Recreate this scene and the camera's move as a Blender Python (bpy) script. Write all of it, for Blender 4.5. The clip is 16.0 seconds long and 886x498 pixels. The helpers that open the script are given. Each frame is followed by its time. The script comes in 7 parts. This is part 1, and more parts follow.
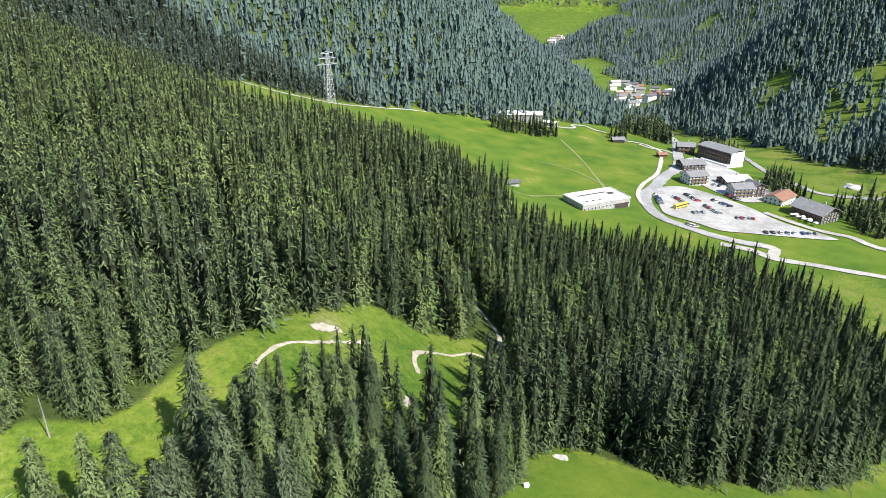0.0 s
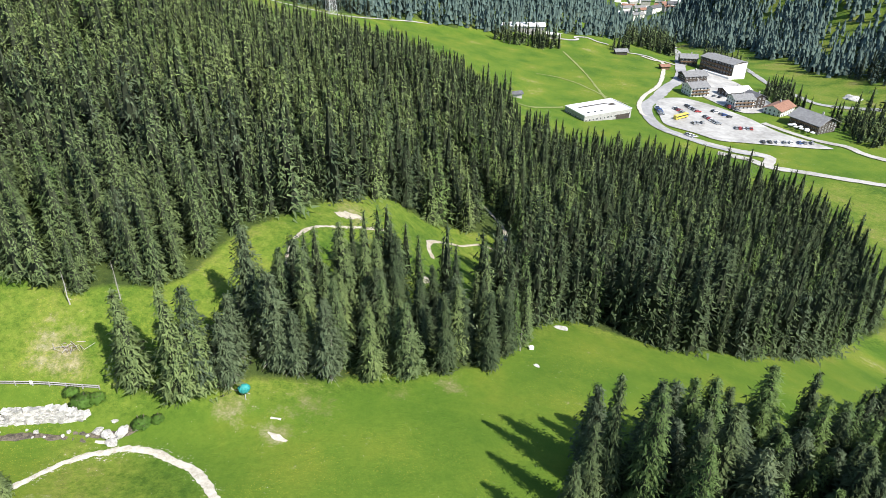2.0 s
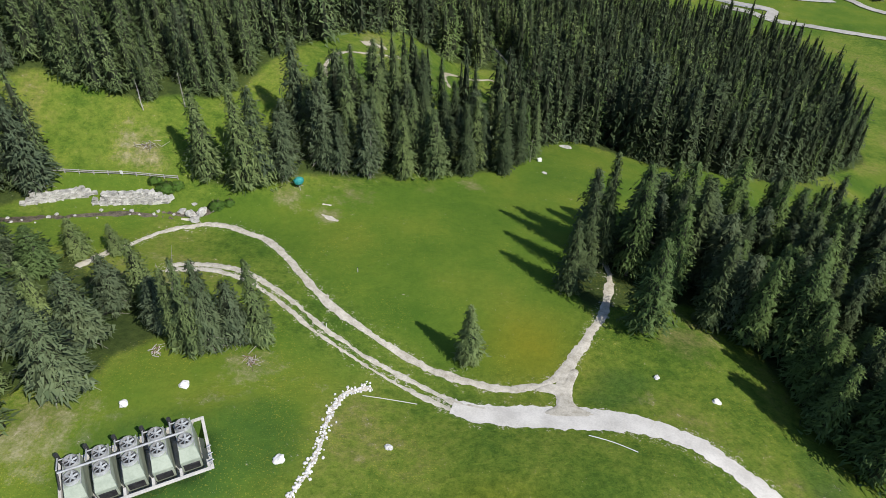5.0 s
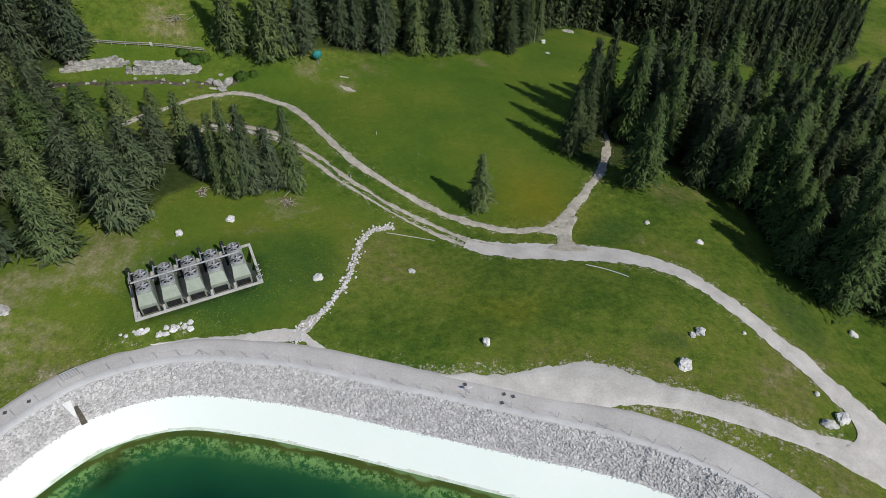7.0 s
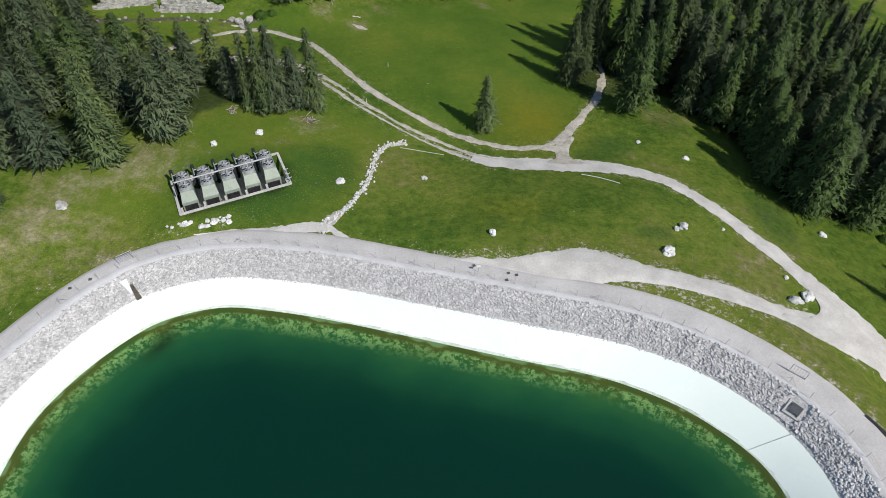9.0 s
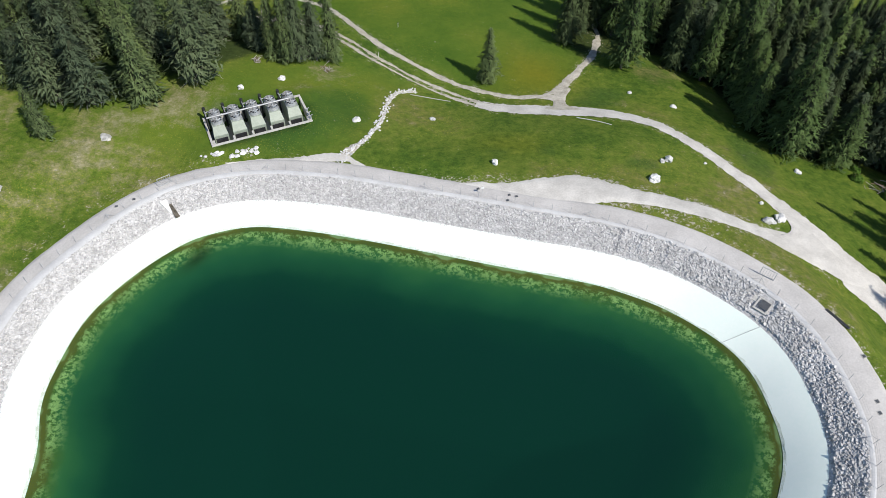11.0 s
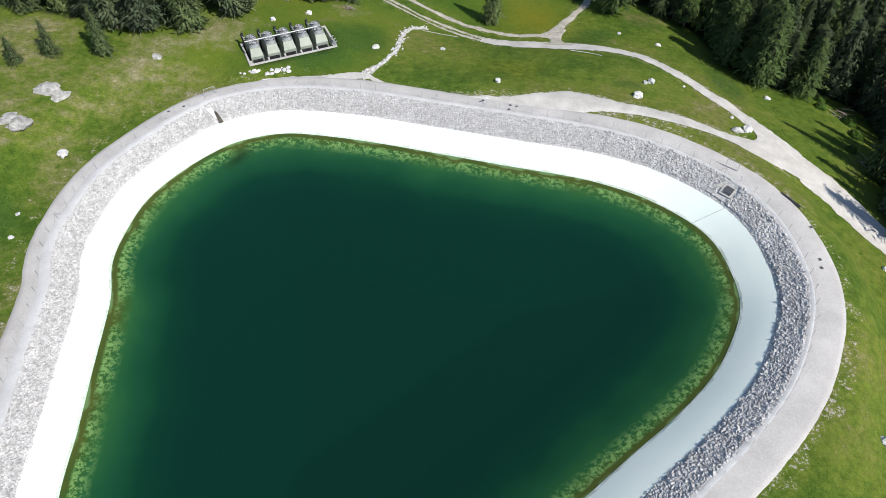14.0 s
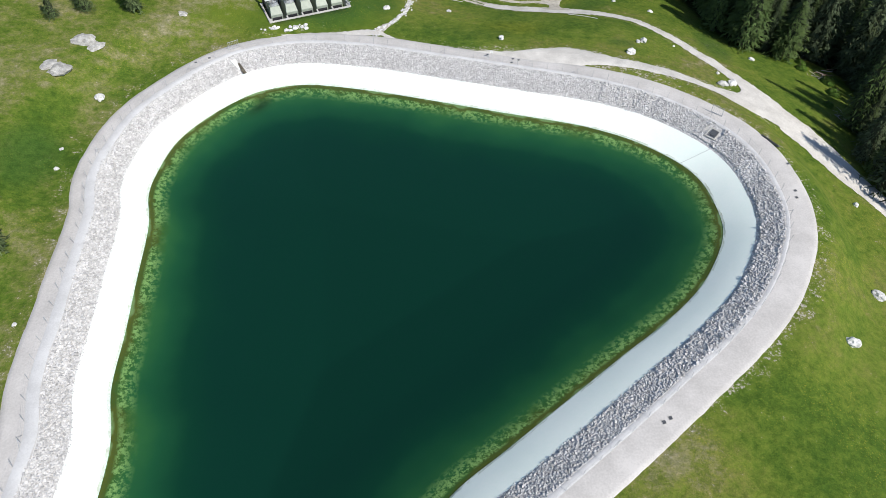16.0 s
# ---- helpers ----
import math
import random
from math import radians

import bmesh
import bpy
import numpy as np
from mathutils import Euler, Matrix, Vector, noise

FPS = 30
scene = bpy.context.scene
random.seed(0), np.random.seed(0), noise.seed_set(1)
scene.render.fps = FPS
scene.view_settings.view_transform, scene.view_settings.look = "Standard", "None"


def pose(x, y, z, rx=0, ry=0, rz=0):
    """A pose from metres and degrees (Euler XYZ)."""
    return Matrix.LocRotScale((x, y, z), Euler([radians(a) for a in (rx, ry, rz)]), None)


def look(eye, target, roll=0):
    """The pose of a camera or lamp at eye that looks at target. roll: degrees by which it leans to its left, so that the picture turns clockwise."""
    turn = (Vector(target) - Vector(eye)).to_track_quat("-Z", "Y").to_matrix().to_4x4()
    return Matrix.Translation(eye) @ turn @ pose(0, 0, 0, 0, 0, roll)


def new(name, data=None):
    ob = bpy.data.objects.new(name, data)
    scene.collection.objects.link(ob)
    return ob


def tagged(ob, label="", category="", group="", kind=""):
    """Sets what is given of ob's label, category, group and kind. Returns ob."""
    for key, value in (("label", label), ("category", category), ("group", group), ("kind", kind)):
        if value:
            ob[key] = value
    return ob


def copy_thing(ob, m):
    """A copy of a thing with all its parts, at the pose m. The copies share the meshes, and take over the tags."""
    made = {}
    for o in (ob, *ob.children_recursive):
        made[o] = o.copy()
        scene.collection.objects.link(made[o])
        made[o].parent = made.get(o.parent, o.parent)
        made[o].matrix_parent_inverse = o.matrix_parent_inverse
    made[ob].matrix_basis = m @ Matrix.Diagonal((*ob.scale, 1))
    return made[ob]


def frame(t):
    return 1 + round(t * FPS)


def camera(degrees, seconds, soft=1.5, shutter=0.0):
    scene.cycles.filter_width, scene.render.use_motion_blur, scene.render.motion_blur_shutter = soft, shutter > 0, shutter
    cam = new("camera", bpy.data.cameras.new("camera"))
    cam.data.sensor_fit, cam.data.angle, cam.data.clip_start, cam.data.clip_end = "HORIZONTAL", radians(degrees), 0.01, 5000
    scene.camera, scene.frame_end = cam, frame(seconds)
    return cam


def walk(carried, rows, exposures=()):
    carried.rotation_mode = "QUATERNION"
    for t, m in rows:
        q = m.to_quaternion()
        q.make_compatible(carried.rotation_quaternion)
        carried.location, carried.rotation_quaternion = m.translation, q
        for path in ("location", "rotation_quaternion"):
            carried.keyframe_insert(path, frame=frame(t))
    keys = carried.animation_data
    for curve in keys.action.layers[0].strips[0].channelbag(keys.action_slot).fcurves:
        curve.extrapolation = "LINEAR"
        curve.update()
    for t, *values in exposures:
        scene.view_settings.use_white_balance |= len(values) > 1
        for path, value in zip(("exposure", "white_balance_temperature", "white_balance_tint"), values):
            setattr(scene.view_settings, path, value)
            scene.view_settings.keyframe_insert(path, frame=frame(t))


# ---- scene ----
cam = camera(65.5, 16.0, soft=0.8)
# seconds, place in metres, heading, pitch and roll in degrees
ROWS = [
    (0.0, -1.171, 0.243, 71.293, 0.391, -23.898, 0.75),
    (0.5, -1.783, -3.277, 71.292, 0.356, -25.37, 0.70),
    (1.0, -2.401, -6.81, 71.309, 0.311, -27.086, 0.68),
    (1.5, -3.1, -10.488, 71.367, 0.298, -28.77, 0.63),
    (2.0, -3.887, -14.27, 71.437, 0.26, -30.488, 0.57),
    (2.5, -4.748, -18.01, 71.492, 0.19, -32.156, 0.53),
    (3.0, -5.559, -21.718, 71.524, 0.139, -33.857, 0.52),
    (3.5, -6.343, -25.448, 71.542, 0.062, -35.587, 0.54),
    (4.0, -7.138, -29.211, 71.574, -0.03, -37.31, 0.57),
    (6.5, -10.732, -47.537, 71.465, -0.716, -45.881, 1.07),
    (7.0, -11.264, -51.215, 71.463, -0.839, -47.369, 1.12),
    (7.5, -11.747, -54.871, 71.497, -0.95, -48.407, 1.15),
    (8.0, -12.175, -58.556, 71.548, -1.009, -48.934, 1.14),
    (8.5, -12.558, -62.211, 71.593, -1.03, -48.941, 1.11),
    (9.0, -12.854, -65.919, 71.627, -1.008, -48.925, 1.04),
    (9.5, -13.056, -69.613, 71.633, -0.921, -48.885, 0.95),
    (12.0, -13.761, -87.692, 71.733, -0.474, -48.65, 0.74),
    (12.5, -13.887, -91.335, 71.754, -0.415, -48.604, 0.74),
    (13.0, -14.055, -94.89, 71.768, -0.36, -48.53, 0.75),
    (13.5, -14.314, -98.324, 71.76, -0.375, -48.52, 0.83),
    (14.0, -14.675, -101.672, 71.729, -0.438, -48.544, 0.95),
    (14.5, -15.142, -104.977, 71.7, -0.565, -48.594, 1.09),
    (15.0, -15.677, -108.275, 71.694, -0.759, -48.62, 1.25),
    (15.5, -16.276, -111.503, 71.698, -1.0, -48.62, 1.45),
    (16.0, -16.937, -114.677, 71.698, -1.233, -48.584, 1.68),
]


def heading(x, y, z, yaw, pitch):
    a, p = radians(yaw), radians(pitch)
    return (x - math.sin(a) * math.cos(p), y + math.cos(a) * math.cos(p), z + math.sin(p))


EXPOSURES = [(0, 0.9), (4, 0.66), (6.5, -0.6), (8, -0.5), (9.5, -0.23), (12, -0.1), (16, -0.06)]
walk(cam, [(t, look((x, y, z), heading(x, y, z, yaw, pitch), roll)) for t, x, y, z, yaw, pitch, roll in ROWS], EXPOSURES)

# ---------------------------------------------------------------- daylight
SUN_ELEVATION, SUN_AZIMUTH = 46.0, 133.0
world = bpy.data.worlds.new("world")
world.use_nodes = True
scene.world = world
sky = world.node_tree.nodes.new("ShaderNodeTexSky")
sky.sky_type, sky.sun_disc = "NISHITA", False
sky.sun_elevation, sky.sun_rotation = radians(SUN_ELEVATION), radians(SUN_AZIMUTH)
sky.altitude, sky.air_density, sky.dust_density = 1600, 1.0, 0.6
world.node_tree.links.new(sky.outputs[0], world.node_tree.nodes["Background"].inputs[0])
world.node_tree.nodes["Background"].inputs[1].default_value = 0.14
sun = new("sun", bpy.data.lights.new("sun", "SUN"))
sun.data.energy, sun.data.angle, sun.data.color = 4.8, radians(0.5), (1.0, 0.95, 0.87)
a, e = radians(SUN_AZIMUTH), radians(SUN_ELEVATION)
sun.matrix_world = look((math.sin(a) * math.cos(e) * 400, math.cos(a) * math.cos(e) * 400, math.sin(e) * 400), (0, 0, 0))

# ---------------------------------------------------------------- materials
def nodes_of(name):
    m = bpy.data.materials.new(name)
    m.use_nodes = True
    t = m.node_tree
    return m, t.nodes, t.links, t.nodes["Principled BSDF"]


def ramp_node(nodes, stops):
    r = nodes.new("ShaderNodeValToRGB")
    while len(r.color_ramp.elements) < len(stops):
        r.color_ramp.elements.new(0.5)
    for e, (p, c) in zip(r.color_ramp.elements, stops):
        e.position, e.color = p, (*c, 1)
    return r


def noise_node(nodes, links, vector, scale, detail=4, rough=0.6):
    n = nodes.new("ShaderNodeTexNoise")
    n.inputs["Scale"].default_value, n.inputs["Detail"].default_value, n.inputs["Roughness"].default_value = scale, detail, rough
    links.new(vector, n.inputs["Vector"])
    return n.outputs["Fac"]


def mix_node(nodes, links, fac, a, b, kind="MIX"):
    m = nodes.new("ShaderNodeMix")
    m.data_type, m.blend_type = "RGBA", kind
    for sock, v in ((m.inputs[0], fac), (m.inputs[6], a), (m.inputs[7], b)):
        if isinstance(v, (int, float)):
            sock.default_value = v
        elif isinstance(v, tuple):
            sock.default_value = (*v, 1)
        else:
            links.new(v, sock)
    return m.outputs[2]


def math_node(nodes, links, op, a, b=0.0, clamp=False):
    m = nodes.new("ShaderNodeMath")
    m.operation, m.use_clamp = op, clamp
    for sock, v in zip(m.inputs, (a, b)):
        if isinstance(v, (int, float)):
            sock.default_value = v
        else:
            links.new(v, sock)
    return m.outputs[0]


def step_node(nodes, links, value, low, high):
    m = nodes.new("ShaderNodeMapRange")
    m.inputs[1].default_value, m.inputs[2].default_value = low, high
    links.new(value, m.inputs[0])
    return m.outputs[0]


def attribute(nodes, name):
    n = nodes.new("ShaderNodeAttribute")
    n.attribute_name = name
    return n.outputs["Fac"]


def bump_to(nodes, links, bsdf, value, strength, distance):
    b = nodes.new("ShaderNodeBump")
    b.inputs["Strength"].default_value, b.inputs["Distance"].default_value = strength, distance
    links.new(value, b.inputs["Height"])
    links.new(b.outputs[0], bsdf.inputs["Normal"])


def surface(name, dark, light, scale, rough=0.85, metal=0.0, bump=0.0, distance=0.02, fine=6.0, island=0.0, single=0.0, low=0.38, high=0.62):
    """A two-scale surface: patches between two colours, a finer grain, and relief. island, single: how far each loose piece or object differs."""
    m, n, l, b = nodes_of(name)
    pos = n.new("ShaderNodeNewGeometry").outputs["Position"]
    big = noise_node(n, l, pos, scale)
    small = noise_node(n, l, pos, scale * fine, 3)
    both = math_node(n, l, "ADD", math_node(n, l, "MULTIPLY", big, 0.6), math_node(n, l, "MULTIPLY", small, 0.4))
    r = ramp_node(n, [(low, dark), (high, light)])
    l.new(both, r.inputs[0])
    colour = r.outputs[0]
    for amount, node, socket in ((island, "ShaderNodeNewGeometry", "Random Per Island"), (single, "ShaderNodeObjectInfo", "Random")):
        if amount:
            v = n.new(node).outputs[socket]
            grey = ramp_node(n, [(0, (1 - amount,) * 3), (1, (1 + amount * 0.6,) * 3)])
            l.new(v, grey.inputs[0])
            colour = mix_node(n, l, 1.0, colour, grey.outputs[0], "MULTIPLY")
    l.new(colour, b.inputs["Base Color"])
    b.inputs["Roughness"].default_value, b.inputs["Metallic"].default_value = rough, metal
    if bump:
        bump_to(n, l, b, small, bump, distance)
    return m


def grass_material():
    m, n, l, b = nodes_of("alpine_grass")
    pos = n.new("ShaderNodeNewGeometry").outputs["Position"]
    patch, tuft, blade = noise_node(n, l, pos, 0.045, 5), noise_node(n, l, pos, 0.5, 5, 0.65), noise_node(n, l, pos, 2.6, 4, 0.75)
    pasture = ramp_node(n, [(0.40, (0.052, 0.104, 0.012)), (0.465, (0.088, 0.142, 0.017)), (0.52, (0.126, 0.172, 0.024)), (0.58, (0.152, 0.172, 0.036)), (0.65, (0.175, 0.166, 0.050))])
    meadow = ramp_node(n, [(0.36, (0.056, 0.116, 0.012)), (0.5, (0.088, 0.148, 0.016)), (0.68, (0.148, 0.180, 0.022))])
    mixed = math_node(n, l, "ADD", math_node(n, l, "MULTIPLY", patch, 0.55), math_node(n, l, "ADD", math_node(n, l, "MULTIPLY", tuft, 0.27), math_node(n, l, "MULTIPLY", blade, 0.18)))
    l.new(mixed, pasture.inputs[0])
    l.new(math_node(n, l, "ADD", math_node(n, l, "MULTIPLY", patch, 0.82), math_node(n, l, "MULTIPLY", blade, 0.18)), meadow.inputs[0])
    edge = math_node(n, l, "MULTIPLY", math_node(n, l, "SUBTRACT", tuft, 0.5), 0.6)
    mown = step_node(n, l, math_node(n, l, "ADD", attribute(n, "mown"), edge), 0.3, 0.7)
    colour = mix_node(n, l, mown, pasture.outputs[0], meadow.outputs[0])
    dry = ramp_node(n, [(0.40, (0.085, 0.095, 0.030)), (0.5, (0.17, 0.155, 0.065)), (0.60, (0.30, 0.275, 0.17))])
    l.new(mixed, dry.inputs[0])
    colour = mix_node(n, l, step_node(n, l, math_node(n, l, "ADD", attribute(n, "dry"), math_node(n, l, "MULTIPLY", math_node(n, l, "SUBTRACT", mixed, 0.5), 4.0)), 0.35, 0.95), colour, dry.outputs[0])
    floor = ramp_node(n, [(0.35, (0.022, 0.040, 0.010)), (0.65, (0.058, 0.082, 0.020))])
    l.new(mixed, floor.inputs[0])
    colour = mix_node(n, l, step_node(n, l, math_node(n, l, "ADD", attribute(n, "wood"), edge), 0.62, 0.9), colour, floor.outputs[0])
    lush = step_node(n, l, math_node(n, l, "ADD", attribute(n, "lush"), edge), 0.25, 0.85)
    colour = mix_node(n, l, math_node(n, l, "MULTIPLY", lush, 0.75), colour, (0.034, 0.088, 0.016))
    colour = mix_node(n, l, math_node(n, l, "MULTIPLY", attribute(n, "gold"), patch), colour, (0.21, 0.185, 0.012))
    flower = step_node(n, l, noise_node(n, l, pos, 5.0, 2), 0.60, 0.66)
    field = step_node(n, l, noise_node(n, l, pos, 0.07, 3), 0.48, 0.60)
    colour = mix_node(n, l, math_node(n, l, "MULTIPLY", math_node(n, l, "MULTIPLY", flower, field), 0.3), colour, (0.42, 0.36, 0.05))
    clump = ramp_node(n, [(0.40, (0.70, 0.76, 0.70)), (0.5, (1.0, 1.0, 1.0)), (0.60, (1.25, 1.18, 1.2))])
    l.new(math_node(n, l, "ADD", math_node(n, l, "MULTIPLY", noise_node(n, l, pos, 1.1, 3, 0.7), 0.55), math_node(n, l, "MULTIPLY", noise_node(n, l, pos, 5.5, 3, 0.8), 0.45)), clump.inputs[0])
    rough_grass = math_node(n, l, "SUBTRACT", 1.0, math_node(n, l, "MULTIPLY", mown, 0.65))
    colour = mix_node(n, l, rough_grass, colour, mix_node(n, l, 1.0, colour, clump.outputs[0], "MULTIPLY"))
    grit = math_node(n, l, "ADD", math_node(n, l, "MULTIPLY", math_node(n, l, "SUBTRACT", blade, 0.5), 2.6), math_node(n, l, "MULTIPLY", math_node(n, l, "SUBTRACT", tuft, 0.5), 1.6))
    colour = mix_node(n, l, step_node(n, l, math_node(n, l, "ADD", attribute(n, "bare"), grit), 0.55, 0.85), colour, (0.46, 0.43, 0.37))
    l.new(colour, b.inputs["Base Color"])
    b.inputs["Roughness"].default_value, b.inputs["Specular IOR Level"].default_value = 0.95, 0.15
    bump_to(n, l, b, math_node(n, l, "ADD", math_node(n, l, "MULTIPLY", tuft, 0.6), math_node(n, l, "MULTIPLY", blade, 0.4)), 0.9, 0.35)
    return m


def needle_material(name, dark, light, tip):
    """Conifer foliage: each tree and each spray differ a little, and it lets some light through."""
    m, n, l, b = nodes_of(name)
    geo = n.new("ShaderNodeNewGeometry")
    tree = noise_node(n, l, geo.outputs["Position"], 0.16, 2, 0.4)
    stand = noise_node(n, l, geo.outputs["Position"], 0.02, 2, 0.5)
    r = ramp_node(n, [(0.3, dark), (0.7, light)])
    l.new(math_node(n, l, "ADD", math_node(n, l, "MULTIPLY", tree, 0.6), math_node(n, l, "MULTIPLY", stand, 0.4)), r.inputs[0])
    colour = mix_node(n, l, math_node(n, l, "MULTIPLY", geo.outputs["Random Per Island"], 0.22), r.outputs[0], tip)
    single = n.new("ShaderNodeObjectInfo").outputs["Random"]
    shade = ramp_node(n, [(0, (0.82, 0.84, 0.88)), (1, (1.16, 1.13, 1.04))])
    l.new(single, shade.inputs[0])
    colour = mix_node(n, l, 1.0, colour, shade.outputs[0], "MULTIPLY")
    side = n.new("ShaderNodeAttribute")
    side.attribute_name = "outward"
    # short directions mark the crown's solid core, darkened for shade inside the foliage
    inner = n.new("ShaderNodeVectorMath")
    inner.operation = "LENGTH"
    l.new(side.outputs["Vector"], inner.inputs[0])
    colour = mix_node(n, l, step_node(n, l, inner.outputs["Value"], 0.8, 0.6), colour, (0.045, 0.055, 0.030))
    l.new(colour, b.inputs["Base Color"])
    b.inputs["Roughness"].default_value, b.inputs["Specular IOR Level"].default_value = 0.75, 0.2
    turn = n.new("ShaderNodeVectorTransform")
    turn.vector_type, turn.convert_from, turn.convert_to = "NORMAL", "OBJECT", "WORLD"
    l.new(side.outputs["Vector"], turn.inputs[0])
    blend = n.new("ShaderNodeMix")
    blend.data_type = "VECTOR"
    blend.inputs[0].default_value = 0.88
    l.new(geo.outputs["Normal"], blend.inputs[4])
    l.new(turn.outputs[0], blend.inputs[5])
    unit = n.new("ShaderNodeVectorMath")
    unit.operation = "NORMALIZE"
    l.new(blend.outputs[1], unit.inputs[0])
    l.new(unit.outputs[0], b.inputs["Normal"])
    thin = n.new("ShaderNodeBsdfTranslucent")
    l.new(colour, thin.inputs["Color"])
    mixer = n.new("ShaderNodeMixShader")
    mixer.inputs[0].default_value = 0.10
    l.new(b.outputs[0], mixer.inputs[1])
    l.new(thin.outputs[0], mixer.inputs[2])
    l.new(mixer.outputs[0], n["Material Output"].inputs[0])
    return m


def water_material():
    m, n, l, b = nodes_of("reservoir_water")
    clear, gloss, mixer = n.new("ShaderNodeBsdfTransparent"), n.new("ShaderNodeBsdfGlossy"), n.new("ShaderNodeMixShader")
    clear.inputs[0].default_value = (0.55, 0.86, 0.74, 1)
    gloss.inputs["Roughness"].default_value = 0.06
    fresnel = n.new("ShaderNodeFresnel")
    fresnel.inputs[0].default_value = 1.33
    pos = n.new("ShaderNodeNewGeometry").outputs["Position"]
    bump = n.new("ShaderNodeBump")
    bump.inputs["Strength"].default_value, bump.inputs["Distance"].default_value = 0.05, 0.03
    l.new(noise_node(n, l, pos, 1.4, 3), bump.inputs["Height"])
    l.new(bump.outputs[0], gloss.inputs["Normal"])
    l.new(fresnel.outputs[0], mixer.inputs[0])
    l.new(clear.outputs[0], mixer.inputs[1])
    l.new(gloss.outputs[0], mixer.inputs[2])
    l.new(mixer.outputs[0], n["Material Output"].inputs[0])
    return m


def bed_material():
    """The liner under water: brown growth at the edge, torn pale algae below it, silt at the inlet; the water's dimming
    with depth is put into the colour.
    """
    m, n, l, b = nodes_of("algae_and_depth_shade")
    geo = n.new("ShaderNodeNewGeometry").outputs["Position"]
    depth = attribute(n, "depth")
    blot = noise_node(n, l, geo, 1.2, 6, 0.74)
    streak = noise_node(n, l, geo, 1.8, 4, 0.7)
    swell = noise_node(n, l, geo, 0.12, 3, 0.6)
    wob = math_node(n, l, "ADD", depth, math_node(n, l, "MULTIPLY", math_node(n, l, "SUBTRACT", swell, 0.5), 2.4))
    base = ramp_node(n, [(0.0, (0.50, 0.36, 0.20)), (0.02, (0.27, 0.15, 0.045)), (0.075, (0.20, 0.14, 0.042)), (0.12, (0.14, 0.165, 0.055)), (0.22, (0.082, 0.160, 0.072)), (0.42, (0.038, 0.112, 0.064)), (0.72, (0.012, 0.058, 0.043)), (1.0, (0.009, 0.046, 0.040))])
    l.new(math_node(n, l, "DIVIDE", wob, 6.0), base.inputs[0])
    torn = math_node(n, l, "MULTIPLY", math_node(n, l, "MULTIPLY", step_node(n, l, blot, 0.445, 0.51), step_node(n, l, streak, 0.40, 0.52)), step_node(n, l, swell, 0.34, 0.50))
    band = math_node(n, l, "MULTIPLY", step_node(n, l, depth, 0.36, 0.55), step_node(n, l, depth, 1.7, 0.8))
    colour = mix_node(n, l, math_node(n, l, "MULTIPLY", torn, band), base.outputs[0], (0.64, 0.50, 0.23))
    colour = mix_node(n, l, attribute(n, "silt"), colour, (0.030, 0.026, 0.012))
    l.new(colour, b.inputs["Base Color"])
    b.inputs["Roughness"].default_value = 1.0
    b.inputs["Specular IOR Level"].default_value = 0.0
    return m


GRASS = grass_material()
GRAVEL = surface("limestone_gravel", (0.50, 0.475, 0.435), (0.70, 0.67, 0.62), 0.35, bump=0.4, distance=0.03, fine=14)
FINE = surface("pale_fine_gravel", (0.52, 0.515, 0.51), (0.65, 0.645, 0.64), 0.4, bump=0.3, distance=0.02, fine=18)
CREST = surface("rolled_grey_gravel", (0.47, 0.448, 0.425), (0.62, 0.592, 0.565), 0.22, bump=0.3, distance=0.02, fine=20)
TRACK = surface("pale_dirt_track", (0.33, 0.30, 0.24), (0.58, 0.54, 0.465), 0.9, bump=0.5, distance=0.05, fine=6)
TRAMPLED = surface("trampled_grass", (0.13, 0.17, 0.045), (0.24, 0.25, 0.09), 0.5, fine=6)
LINER = surface("white_liner_fleece", (0.84, 0.93, 0.86), (0.89, 0.955, 0.89), 0.15, rough=0.7, fine=20)
STAIN = surface("stained_liner_foot", (0.50, 0.55, 0.43), (0.76, 0.83, 0.77), 0.9, rough=0.8, fine=7)
STONE = surface("white_limestone", (0.54, 0.528, 0.52), (0.76, 0.745, 0.735), 1.2, bump=0.4, distance=0.05, island=0.24, single=0.2)
BEDDING = surface("small_stone_bedding", (0.34, 0.33, 0.325), (0.74, 0.725, 0.715), 2.4, bump=0.9, distance=0.12, fine=3, low=0.36, high=0.60)
ROCK = surface("weathered_limestone", (0.52, 0.51, 0.49), (0.80, 0.79, 0.77), 0.8, bump=0.7, distance=0.08, single=0.15)
OUTCROP = surface("lichened_limestone", (0.27, 0.26, 0.235), (0.60, 0.585, 0.55), 1.4, bump=0.8, distance=0.08, single=0.15)
WALLSTONE = surface("grey_wall_limestone", (0.26, 0.255, 0.235), (0.56, 0.545, 0.51), 1.2, bump=0.5, distance=0.05, single=0.3)
BARK = surface("spruce_bark", (0.06, 0.045, 0.032), (0.16, 0.13, 0.10), 2.5, bump=0.5)
DEADWOOD = surface("bleached_dead_wood", (0.24, 0.22, 0.20), (0.46, 0.43, 0.39), 2.0)
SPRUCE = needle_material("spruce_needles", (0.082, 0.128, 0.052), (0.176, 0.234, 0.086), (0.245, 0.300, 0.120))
# copy of the spruce needles with the side-lit groves' shade put into its colour
SHADED_SPRUCE = needle_material("shaded_spruce_needles", (0.038, 0.064, 0.032), (0.088, 0.124, 0.050), (0.145, 0.176, 0.074))
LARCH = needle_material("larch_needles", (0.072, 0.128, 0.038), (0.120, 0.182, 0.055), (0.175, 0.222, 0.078))
